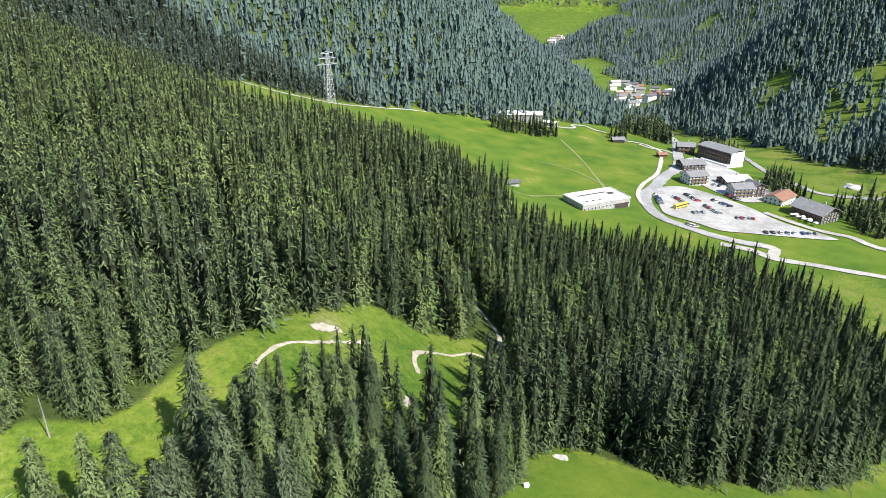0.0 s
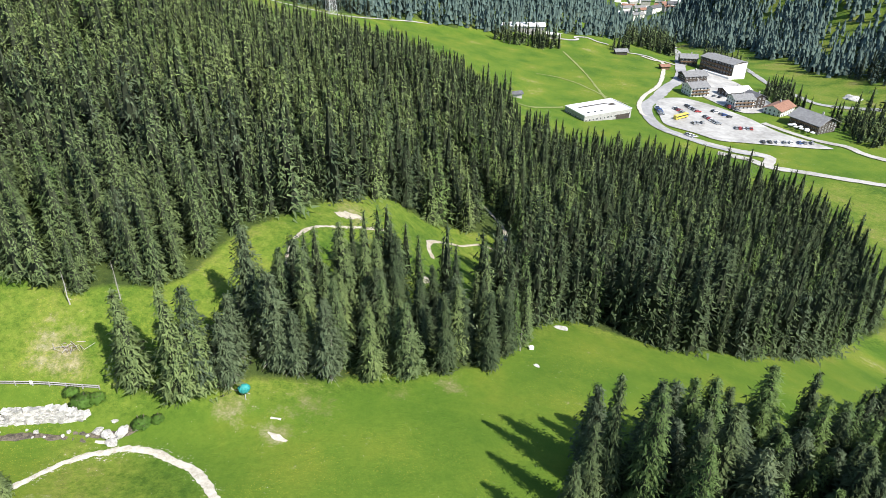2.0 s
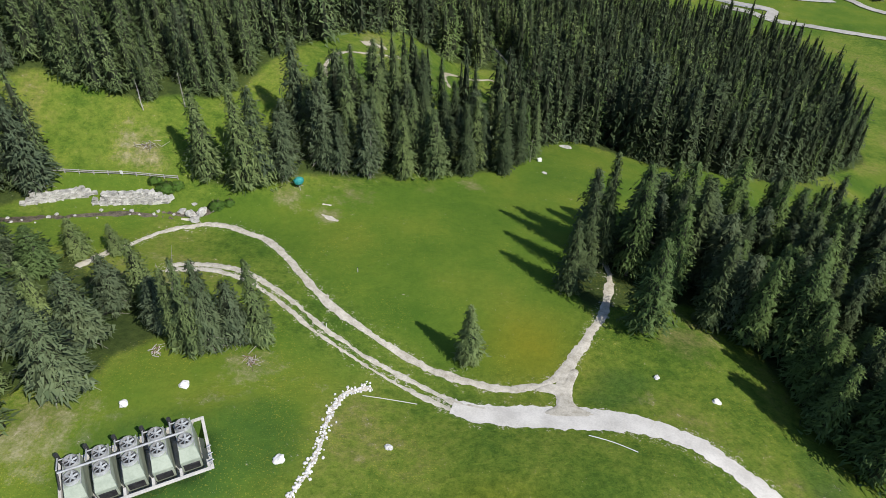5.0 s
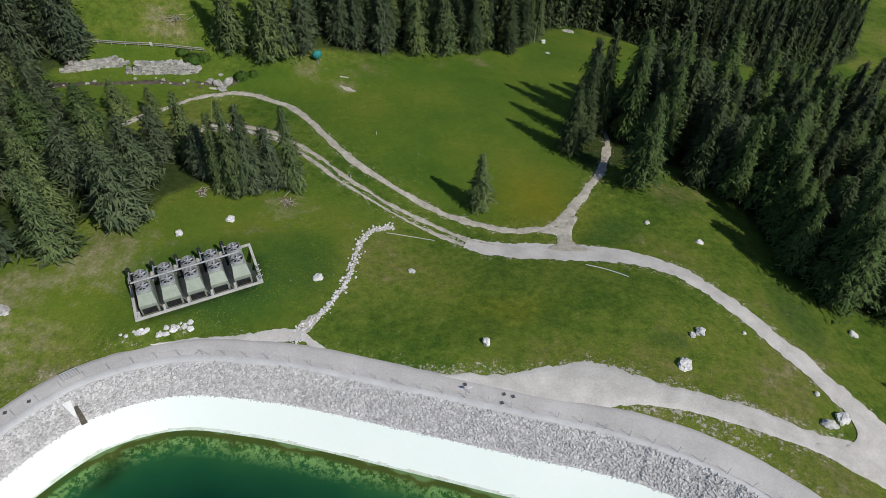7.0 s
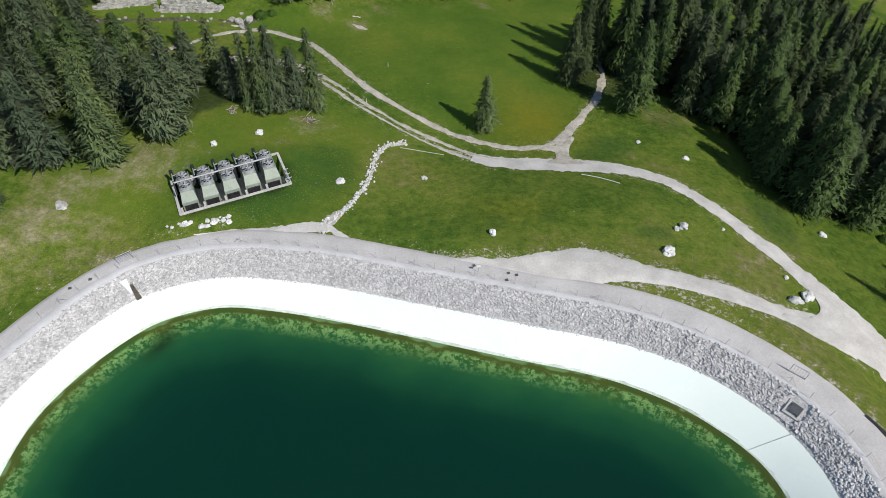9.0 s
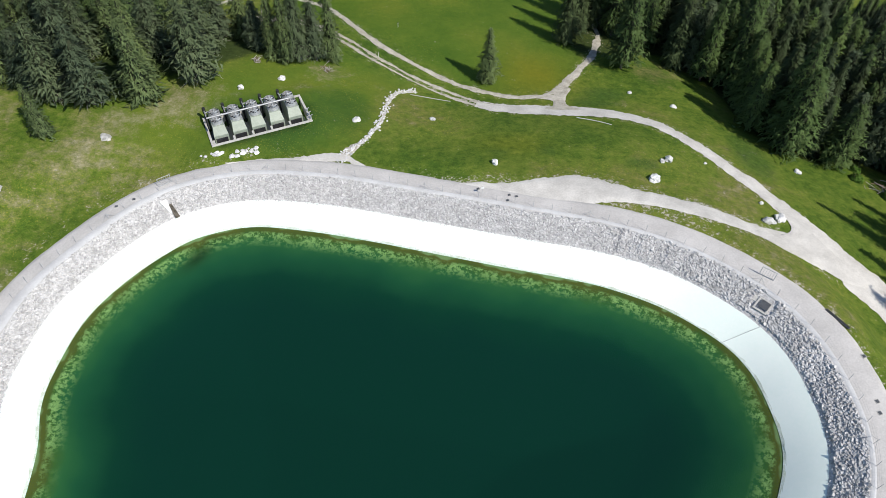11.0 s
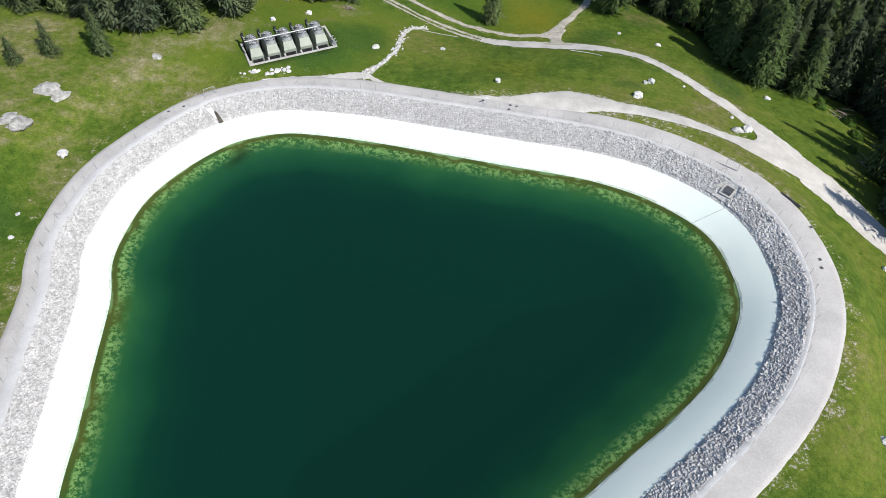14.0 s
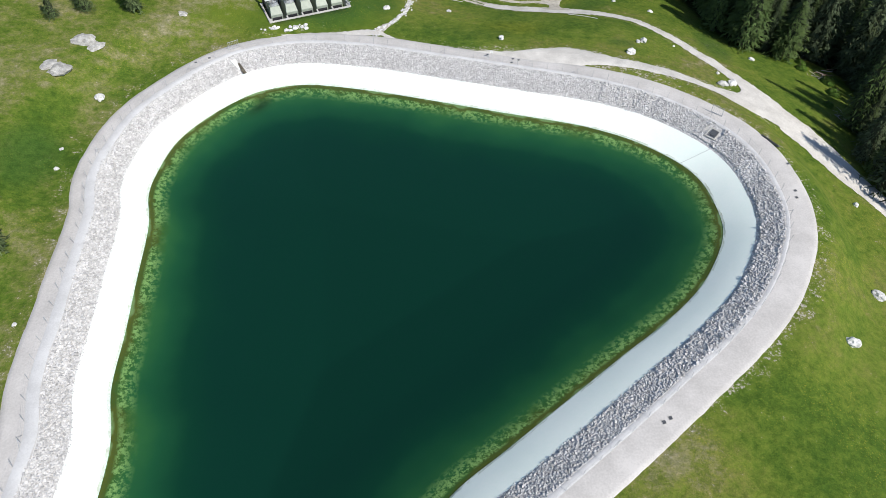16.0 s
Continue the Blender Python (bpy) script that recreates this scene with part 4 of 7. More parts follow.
# ---------------------------------------------------------------- conifers
def conifer(seed, tall, wide, whorls, per, tufts, blades, droop=0.35, bare=0.06, power=0.62, lean=0.25, gaps=0.15, size=0.048, core_wide=0.58):
    """Corners, triangles and outward directions of a crown: whorls of drooping branches, each carrying tufts of needle sprays."""
    g = np.random.default_rng(seed)
    rows = []
    lobe = g.uniform(0, 6.28, 3)
    for w in range(whorls):
        v = float(np.clip((w + g.uniform(-0.4, 0.4)) / whorls, 0, 0.985))
        reach = wide * (1 - v) ** power * (0.62 + 0.38 * min(1, v * 6 + 0.3)) * g.uniform(0.84, 1.12) + 0.03 * wide
        count = max(3, int(round(per * (1 - 0.45 * v))))
        turn = g.uniform(0, 6.28)
        for b in range(count):
            if g.uniform() < gaps:
                continue
            a = turn + 6.283 * (b + g.uniform(-0.4, 0.4)) / count
            k = 1 + 0.13 * math.sin(2 * a + lobe[0] + 5 * v) + 0.10 * math.sin(3 * a + lobe[1] - 9 * v)
            rows.append((a, reach * k * g.uniform(0.62, 1.14), tall * (bare + (1 - bare) * v) + g.uniform(-0.5, 0.5) * tall / whorls, droop * g.uniform(0.6, 1.4), v))
    a, long, h, fall, v = np.array(rows).T
    n = len(a)
    V, O = [], []
    for k in range(tufts):
        s = np.clip((k + 1) / tufts * 0.72 + 0.28 + g.uniform(-0.14, 0.06, n), 0.2, 1.0) if tufts > 1 else g.uniform(0.7, 1.0, n)
        z = h + long * (lean * s * (1 - v * 0.5) - fall * 1.5 * s ** 1.7)
        c = np.stack([np.cos(a) * s * long, np.sin(a) * s * long, z], 1)
        r = s * long
        face = np.stack([np.cos(a) * np.minimum(1, r / (0.25 * wide)), np.sin(a) * np.minimum(1, r / (0.25 * wide)), np.full(n, 0.30)], 1) + g.normal(0, 0.2, (n, 3))
        for _ in range(blades):
            b = a + g.normal(0, 0.6, n)
            length = tall * size * g.uniform(0.7, 1.5, n) * (1.08 - 0.6 * v)
            dip = g.normal(-0.4, 0.4, n)
            way = np.stack([np.cos(b) * np.cos(dip), np.sin(b) * np.cos(dip), np.sin(dip)], 1)
            roll = g.normal(0, 0.6, n)
            wing = np.stack([-np.sin(b) * np.cos(roll), np.cos(b) * np.cos(roll), np.sin(roll)], 1) * (length * g.uniform(0.16, 0.27, n))[:, None]
            at = c + g.normal(0, 0.45, (n, 3)) * length[:, None]
            back = at - way * (length * 0.6)[:, None]
            V.append(np.stack([back - wing, back + wing, at + way * (length * 0.7)[:, None]], 1))
            O.append(np.repeat((face + g.normal(0, 0.12, (n, 3)))[:, None], 3, 1))
    # closed core that fills the crown; short directions pick its dark shade colour
    sides, levels = (7, 5) if tufts > 2 else (5, 3)
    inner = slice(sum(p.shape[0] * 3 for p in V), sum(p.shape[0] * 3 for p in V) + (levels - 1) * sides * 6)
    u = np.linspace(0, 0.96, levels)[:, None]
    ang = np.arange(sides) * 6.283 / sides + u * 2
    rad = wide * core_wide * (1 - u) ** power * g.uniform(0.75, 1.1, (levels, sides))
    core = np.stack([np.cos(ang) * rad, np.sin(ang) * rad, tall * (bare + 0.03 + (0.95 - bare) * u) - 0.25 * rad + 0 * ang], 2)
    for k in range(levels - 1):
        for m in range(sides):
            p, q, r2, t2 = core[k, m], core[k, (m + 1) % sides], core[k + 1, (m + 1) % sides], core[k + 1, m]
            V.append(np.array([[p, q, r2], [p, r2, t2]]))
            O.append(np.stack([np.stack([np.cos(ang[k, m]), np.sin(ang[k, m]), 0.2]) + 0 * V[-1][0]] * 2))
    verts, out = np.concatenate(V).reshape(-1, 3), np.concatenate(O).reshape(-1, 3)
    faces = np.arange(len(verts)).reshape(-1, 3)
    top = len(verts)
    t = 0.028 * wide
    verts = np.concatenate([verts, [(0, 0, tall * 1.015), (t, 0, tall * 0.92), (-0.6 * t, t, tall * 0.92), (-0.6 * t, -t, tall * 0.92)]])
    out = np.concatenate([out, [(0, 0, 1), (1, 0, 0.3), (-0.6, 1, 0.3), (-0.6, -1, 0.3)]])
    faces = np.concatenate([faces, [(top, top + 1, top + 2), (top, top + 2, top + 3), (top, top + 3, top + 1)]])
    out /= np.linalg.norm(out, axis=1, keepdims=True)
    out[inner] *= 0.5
    return verts, faces.astype(np.int32), out


def set_outward(me, values):
    me.attributes.new("outward", "FLOAT_VECTOR", "POINT").data.foreach_set("vector", np.asarray(values, np.float32).ravel())


def crown_mesh(arrays, material):
    v, f, o = arrays
    me = mesh_from("crown", v, f, [material])
    set_outward(me, o)
    return me


def trunk_mesh(tall, r, material, sides=7, wave=0.0, stubs=0, seed=0):
    """A tapered trunk, with a few dry branch stubs."""
    g = np.random.default_rng(seed)
    bm = bmesh.new()
    levels = ((-0.7, 1.5), (0.3, 1.05), (tall * 0.25, 0.85), (tall * 0.55, 0.55), (tall * 0.97, 0.07))
    rings = []
    for z, k in levels:
        ox, oy = g.normal(0, wave, 2) if 0 < z < tall * 0.9 else (0, 0)
        rings.append([bm.verts.new((ox + math.cos(6.283 * i / sides) * r * k, oy + math.sin(6.283 * i / sides) * r * k, z)) for i in range(sides)])
    for p, q in zip(rings, rings[1:]):
        for i in range(sides):
            bm.faces.new((p[i], p[(i + 1) % sides], q[(i + 1) % sides], q[i]))
    bm.faces.new(rings[-1])
    for _ in range(stubs):
        a, z, l = g.uniform(0, 6.283), g.uniform(0.08, 0.9) * tall, g.uniform(0.5, 1.0) * tall * 0.11
        l *= 1.1 - z / tall
        rod(bm, (0, 0, z), (math.cos(a) * l, math.sin(a) * l, z - 0.25 * l), r * 0.22, 3, r * 0.05)
    me = bpy.data.meshes.new("trunk")
    bm.to_mesh(me)
    bm.free()
    me.materials.append(material)
    return me


def scatter(test, x0, x1, y0, y1, gap, seed):
    """Points at about that spacing, shaken off a hexagonal grid, where test says yes."""
    g = np.random.default_rng(seed)
    ny, nx = int((y1 - y0) / (gap * 0.87)) + 1, int((x1 - x0) / gap) + 1
    I, J = np.meshgrid(np.arange(nx), np.arange(ny))
    x = x0 + (I + 0.5 * (J % 2)) * gap + g.uniform(-0.45, 0.45, I.shape) * gap
    y = y0 + J * gap * 0.87 + g.uniform(-0.45, 0.45, I.shape) * gap
    x, y = x.ravel(), y.ravel()
    ok = test(x, y)
    return x[ok], y[ok]


def forest(name, label, kinds, x, y, sizes, material, seed, category="forest"):
    """Many trees as one object: templates set down at x, y."""
    g = np.random.default_rng(seed)
    pick = g.integers(0, len(kinds), len(x))
    z = ground_at(x, y)
    turn = g.uniform(0, 6.283, len(x))
    fat = sizes * g.uniform(0.85, 1.2, len(x))
    V, F, O, base = [], [], [], 0
    for k, (v, f, o) in enumerate(kinds):
        i = np.where(pick == k)[0]
        if not len(i):
            continue
        c, s = np.cos(turn[i])[:, None], np.sin(turn[i])[:, None]
        px = (v[:, 0] * c - v[:, 1] * s) * fat[i, None] + x[i, None]
        py = (v[:, 0] * s + v[:, 1] * c) * fat[i, None] + y[i, None]
        pz = v[:, 2] * sizes[i, None] + z[i, None] - 0.1
        V.append(np.stack([px, py, pz], 2).reshape(-1, 3))
        O.append(np.stack([o[:, 0] * c - o[:, 1] * s, o[:, 0] * s + o[:, 1] * c, np.broadcast_to(o[:, 2], px.shape)], 2).reshape(-1, 3))
        F.append((f[None] + (np.arange(len(i)) * len(v))[:, None, None]).reshape(-1, 3) + base)
        base += len(i) * len(v)
    me = mesh_from(name, np.concatenate(V), np.concatenate(F), [material])
    set_outward(me, np.concatenate(O))
    return tagged(new(name, me), label, category, kind="stuff")


# single trees: a few shapes of each kind, set down with their own height and turn
TREE_KINDS = {}


def twig_mesh(seed):
    """The dry grey twigs under a crown."""
    g = np.random.default_rng(seed)
    bm = bmesh.new()
    for _ in range(34):
        a, z, l = g.uniform(0, 6.283), g.uniform(0.9, 4.2), g.uniform(1.2, 2.7)
        elbow = (math.cos(a) * l * 0.6, math.sin(a) * l * 0.6, z - 0.12 * l)
        rod(bm, (0, 0, z), elbow, 0.04, 3, 0.028)
        rod(bm, elbow, (math.cos(a + g.normal(0, 0.3)) * l, math.sin(a + g.normal(0, 0.3)) * l, max(0.15, z - l * g.uniform(0.35, 0.7))), 0.028, 3, 0.01)
    me = bpy.data.meshes.new("twig_skirt")
    bm.to_mesh(me)
    bm.free()
    me.materials.append(DEADWOOD)
    return me


def tree_kind(key, name, label, foliage, bark, shapes, twigs=False, **how):
    protos = []
    for i in range(shapes):
        p = dict(wide=2.5, whorls=36, per=12, tufts=3, blades=4, size=0.034, core_wide=0.5)
        p.update(how)
        p["wide"] *= (0.88, 1.0, 1.15, 0.95)[i % 4]
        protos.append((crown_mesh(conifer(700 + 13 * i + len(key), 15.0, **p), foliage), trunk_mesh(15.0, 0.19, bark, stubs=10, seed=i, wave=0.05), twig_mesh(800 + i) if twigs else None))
    TREE_KINDS[key] = (name, label, protos)


tree_kind("spruce", "spruce_tree", "dark green spruce with drooping branches on the grassy slope", SPRUCE, BARK, 6)
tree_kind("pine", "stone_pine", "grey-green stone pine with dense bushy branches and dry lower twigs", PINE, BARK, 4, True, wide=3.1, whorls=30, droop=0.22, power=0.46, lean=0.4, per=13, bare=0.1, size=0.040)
tree_kind("fir", "fir_tree", "very dark green spruce with dense short branches in the grove", SHADED_SPRUCE, BARK, 6)
tree_kind("larch", "larch_tree", "light green larch with soft feathery branches", LARCH, BARK, 4, wide=2.8, whorls=34, droop=0.30, power=0.58, per=12, gaps=0.12, bare=0.12, size=0.034)
tree_kind("young", "young_spruce", "small bushy young spruce in the pasture", SPRUCE, BARK, 2, wide=3.6, whorls=22, per=12)


def plant(key, x, y, tall, rng, label="", fat=None):
    name, text, protos = TREE_KINDS[key]
    crown, trunk, twigs = protos[int(rng.integers(len(protos)))]
    k = tall / 15.0
    w = k ** 0.75 * rng.uniform(0.9, 1.15) if fat is None else fat
    m = pose(x, y, float(ground_at(x, y)[0]), 0, 0, rng.uniform(0, 360)) @ Matrix.Diagonal((w, w, k, 1))
    t = thing(name, m, label or text, "tree", "conifers round the reservoir")
    piece("trunk", trunk, t)
    piece("crown", crown, t)
    if twigs:
        piece("twig_skirt", twigs, t, label="bare grey dead twigs")
    return t


rng = np.random.default_rng(8)
for key, x, y, tall, label in (("spruce", -4.6, 25.8, 11.0, "lone dark spruce standing in the green meadow"), ("spruce", -72.5, -57.5, 12, "dark spruce at the edge of the western pasture"), ("spruce", -76, -50, 13, "dark spruce at the edge of the western pasture"),
                               ("young", -82, -7.8, 5.0, ""), ("young", -77.8, -4.3, 6.5, ""), ("spruce", -70.3, -2.4, 9.0, "")):
    plant(key, x, y, tall, rng, label, 0.95 if label.startswith("lone") else None)

# trees that stand clear at the edges of the groves: kind, place, height, girth
EDGE_TREES = [("pine", -52.3, 13.4, 14.0, 1.35), ("spruce", -60.7, 12.9, 14.5, 1.2), ("pine", -60.5, 20.5, 11.5, 1.15), ("spruce", -58.9, 7.4, 14.5, 1.3), ("pine", -66.0, 5.5, 13.5, 1.2), ("spruce", -67.0, 20.0, 12.0, 1.1),
              ("pine", -52.8, 21.2, 12.0, 1.1), ("spruce", -56.8, 21.2, 13.5, 1.0), ("pine", -52.3, 28.7, 9.8, 0.85), ("spruce", -63.0, 41.3, 7.0, 0.8), ("spruce", -58.3, 43.0, 5.6, 0.55), ("spruce", -48.6, 30.0, 12.0, 0.85),
              ("pine", -44.9, 25.3, 9.0, 0.85), ("spruce", -41.5, 22.1, 13.2, 0.85), ("spruce", -39.2, 20.9, 16.0, 0.85), ("pine", -37.4, 21.6, 15.5, 0.8), ("pine", -35.0, 23.6, 11.3, 0.8), ("spruce", -32.2, 24.4, 14.6, 0.9),
              ("larch", -65.7, 35.9, 8.5, 1.2), ("larch", -70.5, 30.5, 9.5, 1.2), ("fir", 18.1, 51.0, 22.0, 1.15), ("fir", 11.7, 42.5, 14.5, 0.95), ("larch", 22.3, 47.7, 22.5, 1.1), ("larch", 21.6, 33.4, 18.5, 1.25), ("fir", 32.8, 37.3, 18.5, 1.15),
              ("fir", 14.6, 47.0, 17.0, 0.95), ("pine", 17.0, 56.5, 16.0, 0.9), ("larch", 27.5, 43.5, 19.0, 1.05)]
for key, x, y, tall, fat in EDGE_TREES:
    plant(key, x, y, tall, rng, "", fat)

sx, sy = scatter(in_wood, -115, 112, -75, 132, 4.3, 4)
clear = np.min([np.hypot(sx - e[1], sy - e[2]) for e in EDGE_TREES], 0)
ok = (clear > 3.4) & ~((sx > -68) & (sx < -28) & (sy < 46)) & ~((sx > 8) & (sx < 34) & (sy < 46))
sx, sy = sx[ok], sy[ok]
order = np.argsort(np.hypot((sx + 6) * 0.72, (sy - 26) * 0.9))
sx, sy = sx[order], sy[order]
tall = 18.0 * np.exp(np.clip(rng.normal(0, 0.2, len(sx)), -0.4, 0.28))
tall = np.where((sx < -28) & (sy < 50), tall * 0.72, np.where((sx > 8) & (sy < 80), tall * 0.86, np.where((sx < 14) & (sy < 112), tall * 0.84, tall)))
draw = rng.uniform(0, 1, len(sx))
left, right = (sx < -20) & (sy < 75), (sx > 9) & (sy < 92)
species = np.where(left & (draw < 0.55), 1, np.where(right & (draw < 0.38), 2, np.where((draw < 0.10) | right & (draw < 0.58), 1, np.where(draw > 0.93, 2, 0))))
# towards the east, spruces take the needles darkened for side light
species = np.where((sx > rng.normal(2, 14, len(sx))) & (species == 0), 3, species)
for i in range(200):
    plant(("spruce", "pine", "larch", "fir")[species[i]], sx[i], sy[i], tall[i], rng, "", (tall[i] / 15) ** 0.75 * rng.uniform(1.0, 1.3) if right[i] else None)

MID = [conifer(20 + i, 1.0, 0.140 + 0.018 * (i % 3), 26, 9, 3, 3, power=0.72, size=0.034, core_wide=0.5) for i in range(6)]
MID_PINE = [conifer(30 + i, 1.0, 0.185, 21, 10, 3, 3, droop=0.22, power=0.55, lean=0.4, size=0.037, core_wide=0.5) for i in range(3)]
LOW = [conifer(40 + i, 1.0, 0.150 + 0.018 * (i % 3), 22, 8, 2, 2, bare=0.03, droop=0.42, power=0.70, size=0.048, core_wide=0.5) for i in range(6)]
FARTHER = [conifer(50 + i, 1.0, 0.150 + 0.018 * (i % 3), 18, 7, 2, 1, bare=0.03, droop=0.42, power=0.70, size=0.064, core_wide=0.5) for i in range(6)]
SMALL = [conifer(55 + i, 1.0, 0.150 + 0.015 * i, 11, 7, 1, 1, bare=0.03, droop=0.42, power=0.85, size=0.11, gaps=0.05, core_wide=0.5) for i in range(4)]


def tiered(seed, wide):
    """A small slender far-off conifer: five rings of three drooping sprays."""
    g = np.random.default_rng(seed)
    V, F = [], []
    for k in range(5):
        z0, z1, r = 0.02 + 0.17 * k, 0.38 + 0.155 * k, 1.0 - 0.165 * k
        for j in range(3):
            a, i = 2.094 * j + 1.1 * k + g.uniform(-0.4, 0.4), len(V)
            rr, half = wide * r * g.uniform(0.7, 1.25), g.uniform(0.6, 0.95)
            V.extend([(math.cos(a - half) * rr, math.sin(a - half) * rr, z0 + g.uniform(-0.03, 0.06)), (math.cos(a + half) * rr, math.sin(a + half) * rr, z0 + g.uniform(-0.03, 0.06)), (0, 0, z1)])
            F.append((i, i + 1, i + 2))
    V = np.array(V)
    out = np.concatenate([V[:, :2] / wide, np.full((len(V), 1), 0.3)], 1)
    return V, np.array(F, np.int32), out / np.linalg.norm(out, axis=1, keepdims=True)


TINY = [tiered(60 + i, 0.15 + 0.014 * i) for i in range(5)]

rest = np.arange(len(sx)) >= 200
for k, kinds, foliage, label in ((0, MID, SPRUCE, "dense dark green spruce stand on the slope"), (1, MID_PINE, PINE, "grey-green stone pines among the spruces"), (2, MID, LARCH, "light green larches among the spruces"), (3, MID, SHADED_SPRUCE, "dense stand of dark spruces above the green meadow")):
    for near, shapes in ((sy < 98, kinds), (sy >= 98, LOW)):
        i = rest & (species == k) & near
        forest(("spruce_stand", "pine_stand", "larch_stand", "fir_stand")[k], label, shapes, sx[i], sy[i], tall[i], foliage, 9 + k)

tx, ty = scatter(in_wood, -330, 180, 132, 420, 5.0, 5)
keep = (tx > -0.66 * ty - 25) & (tx < 0.66 * ty + 25)
tx, ty = tx[keep], ty[keep]
sizes = 17 * np.exp(np.clip(rng.normal(0, 0.2, len(tx)), -0.4, 0.28))
draw = rng.uniform(0, 1, len(tx))
side = tx > rng.normal(10, 45, len(tx)) - 0.1 * (ty - 132)
east, west = side & (draw < 0.86), ~side & (draw < 0.86)
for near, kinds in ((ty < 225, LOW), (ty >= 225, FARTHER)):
    for name, text, foliage, some, seed in (("spruce_forest", "dense green spruce forest covering the hillside", SPRUCE, west, 10), ("fir_forest", "dense dark spruce forest on the lower hillside", SHADED_SPRUCE, east, 19), ("larch_forest", "scattered light green larches in the hillside forest", LARCH, draw >= 0.86, 14)):
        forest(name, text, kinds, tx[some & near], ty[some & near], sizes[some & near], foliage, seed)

tx, ty = scatter(mountain_wood, -600, 660, 300, 1050, 6.5, 6)
sizes = 16 * np.exp(rng.normal(0, 0.24, len(tx)))
for near, kinds in ((ty < 560, SMALL), (ty >= 560, TINY)):
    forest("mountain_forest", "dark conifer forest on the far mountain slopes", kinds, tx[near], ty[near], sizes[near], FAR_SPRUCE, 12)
tx, ty = scatter(lambda x, y: mountain_wood(x, y) & (x > -0.02 * y) & (x < 0.6 * y), -60, 1700, 1050, 2750, 12.5, 7)
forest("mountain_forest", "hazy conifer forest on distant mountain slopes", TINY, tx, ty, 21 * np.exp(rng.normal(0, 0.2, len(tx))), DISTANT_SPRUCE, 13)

tx, ty = scatter(lambda x, y: (x > 0.04 * y) & (x < 0.5 * y) & (height(x, y) > -255), 100, 2300, 2750, 4700, 26.0, 17)
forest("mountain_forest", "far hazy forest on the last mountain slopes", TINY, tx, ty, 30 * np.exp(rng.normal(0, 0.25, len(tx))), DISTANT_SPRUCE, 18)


def valley_trees(x, y):
    got = np.zeros(x.shape, bool)
    for poly in ([(34, 584), (47, 575), (62, 577), (80, 574), (98, 577), (88, 592), (82, 604), (60, 602), (38, 606)], [(138, 598), (150, 590), (158, 594), (156, 617), (146, 612)], [(226, 556), (246, 556), (252, 600), (246, 660), (234, 640)],
                 [(243, 372), (285, 380), (300, 440), (250, 430)], [(20, 404), (34, 410), (40, 424), (24, 430)], [(222, 450), (250, 452), (252, 500), (240, 510), (228, 480)], [(160, 640), (196, 600), (214, 660), (222, 740), (200, 760)]):
        got |= inside(poly, x, y)
    return got


tx, ty = scatter(valley_trees, 15, 320, 360, 780, 5.5, 15)
forest("valley_trees", "clumps of dark conifers among the meadows and chalets", SMALL, tx, ty, 13 * np.exp(rng.normal(0, 0.25, len(tx))), SPRUCE, 16)

# ---------------------------------------------------------------- stones
def stone_arrays(seed, flat=0.75, sub=1, rough=0.22):
    """An angular block about 1 m across."""
    g = np.random.default_rng(seed)
    bm = bmesh.new()
    bmesh.ops.create_icosphere(bm, subdivisions=sub, radius=0.5)
    stretch = g.uniform(0.75, 1.25, 3)
    for v in bm.verts:
        d = v.co.normalized()
        k = 1 + rough * (noise.noise(d * 1.5 + Vector((seed * 3.1, 0, 0))) + 0.3 * noise.noise(d * 3.2 + Vector((0, seed * 2.3, 0)))) + g.uniform(-0.5, 0.5) * rough * (0.6 if sub == 1 else 0.10)
        v.co = Vector((v.co.x * stretch[0], v.co.y * stretch[1], v.co.z * stretch[2] * flat)) * k
    v = np.array([x.co for x in bm.verts])
    f = np.array([[x.index for x in p.verts] for p in bm.faces], np.int32)
    bm.free()
    return v, f


STONES = [stone_arrays(i) for i in range(8)]


def chip_arrays(seed):
    """A small broken block: a cube knocked out of square."""
    g = np.random.default_rng(900 + seed)
    v = np.array([(x, y, z) for x in (-0.4, 0.4) for y in (-0.4, 0.4) for z in (-0.3, 0.3)]) + g.uniform(-0.17, 0.17, (8, 3))
    f = np.array([(0, 1, 3), (0, 3, 2), (4, 6, 7), (4, 7, 5), (0, 4, 5), (0, 5, 1), (2, 3, 7), (2, 7, 6), (0, 2, 6), (0, 6, 4), (1, 5, 7), (1, 7, 3)], np.int32)
    return v, f


CHIPS = [chip_arrays(i) for i in range(8)]
STONE_MESHES = [mesh_from("stone", v, f, [STONE]) for v, f in STONES]


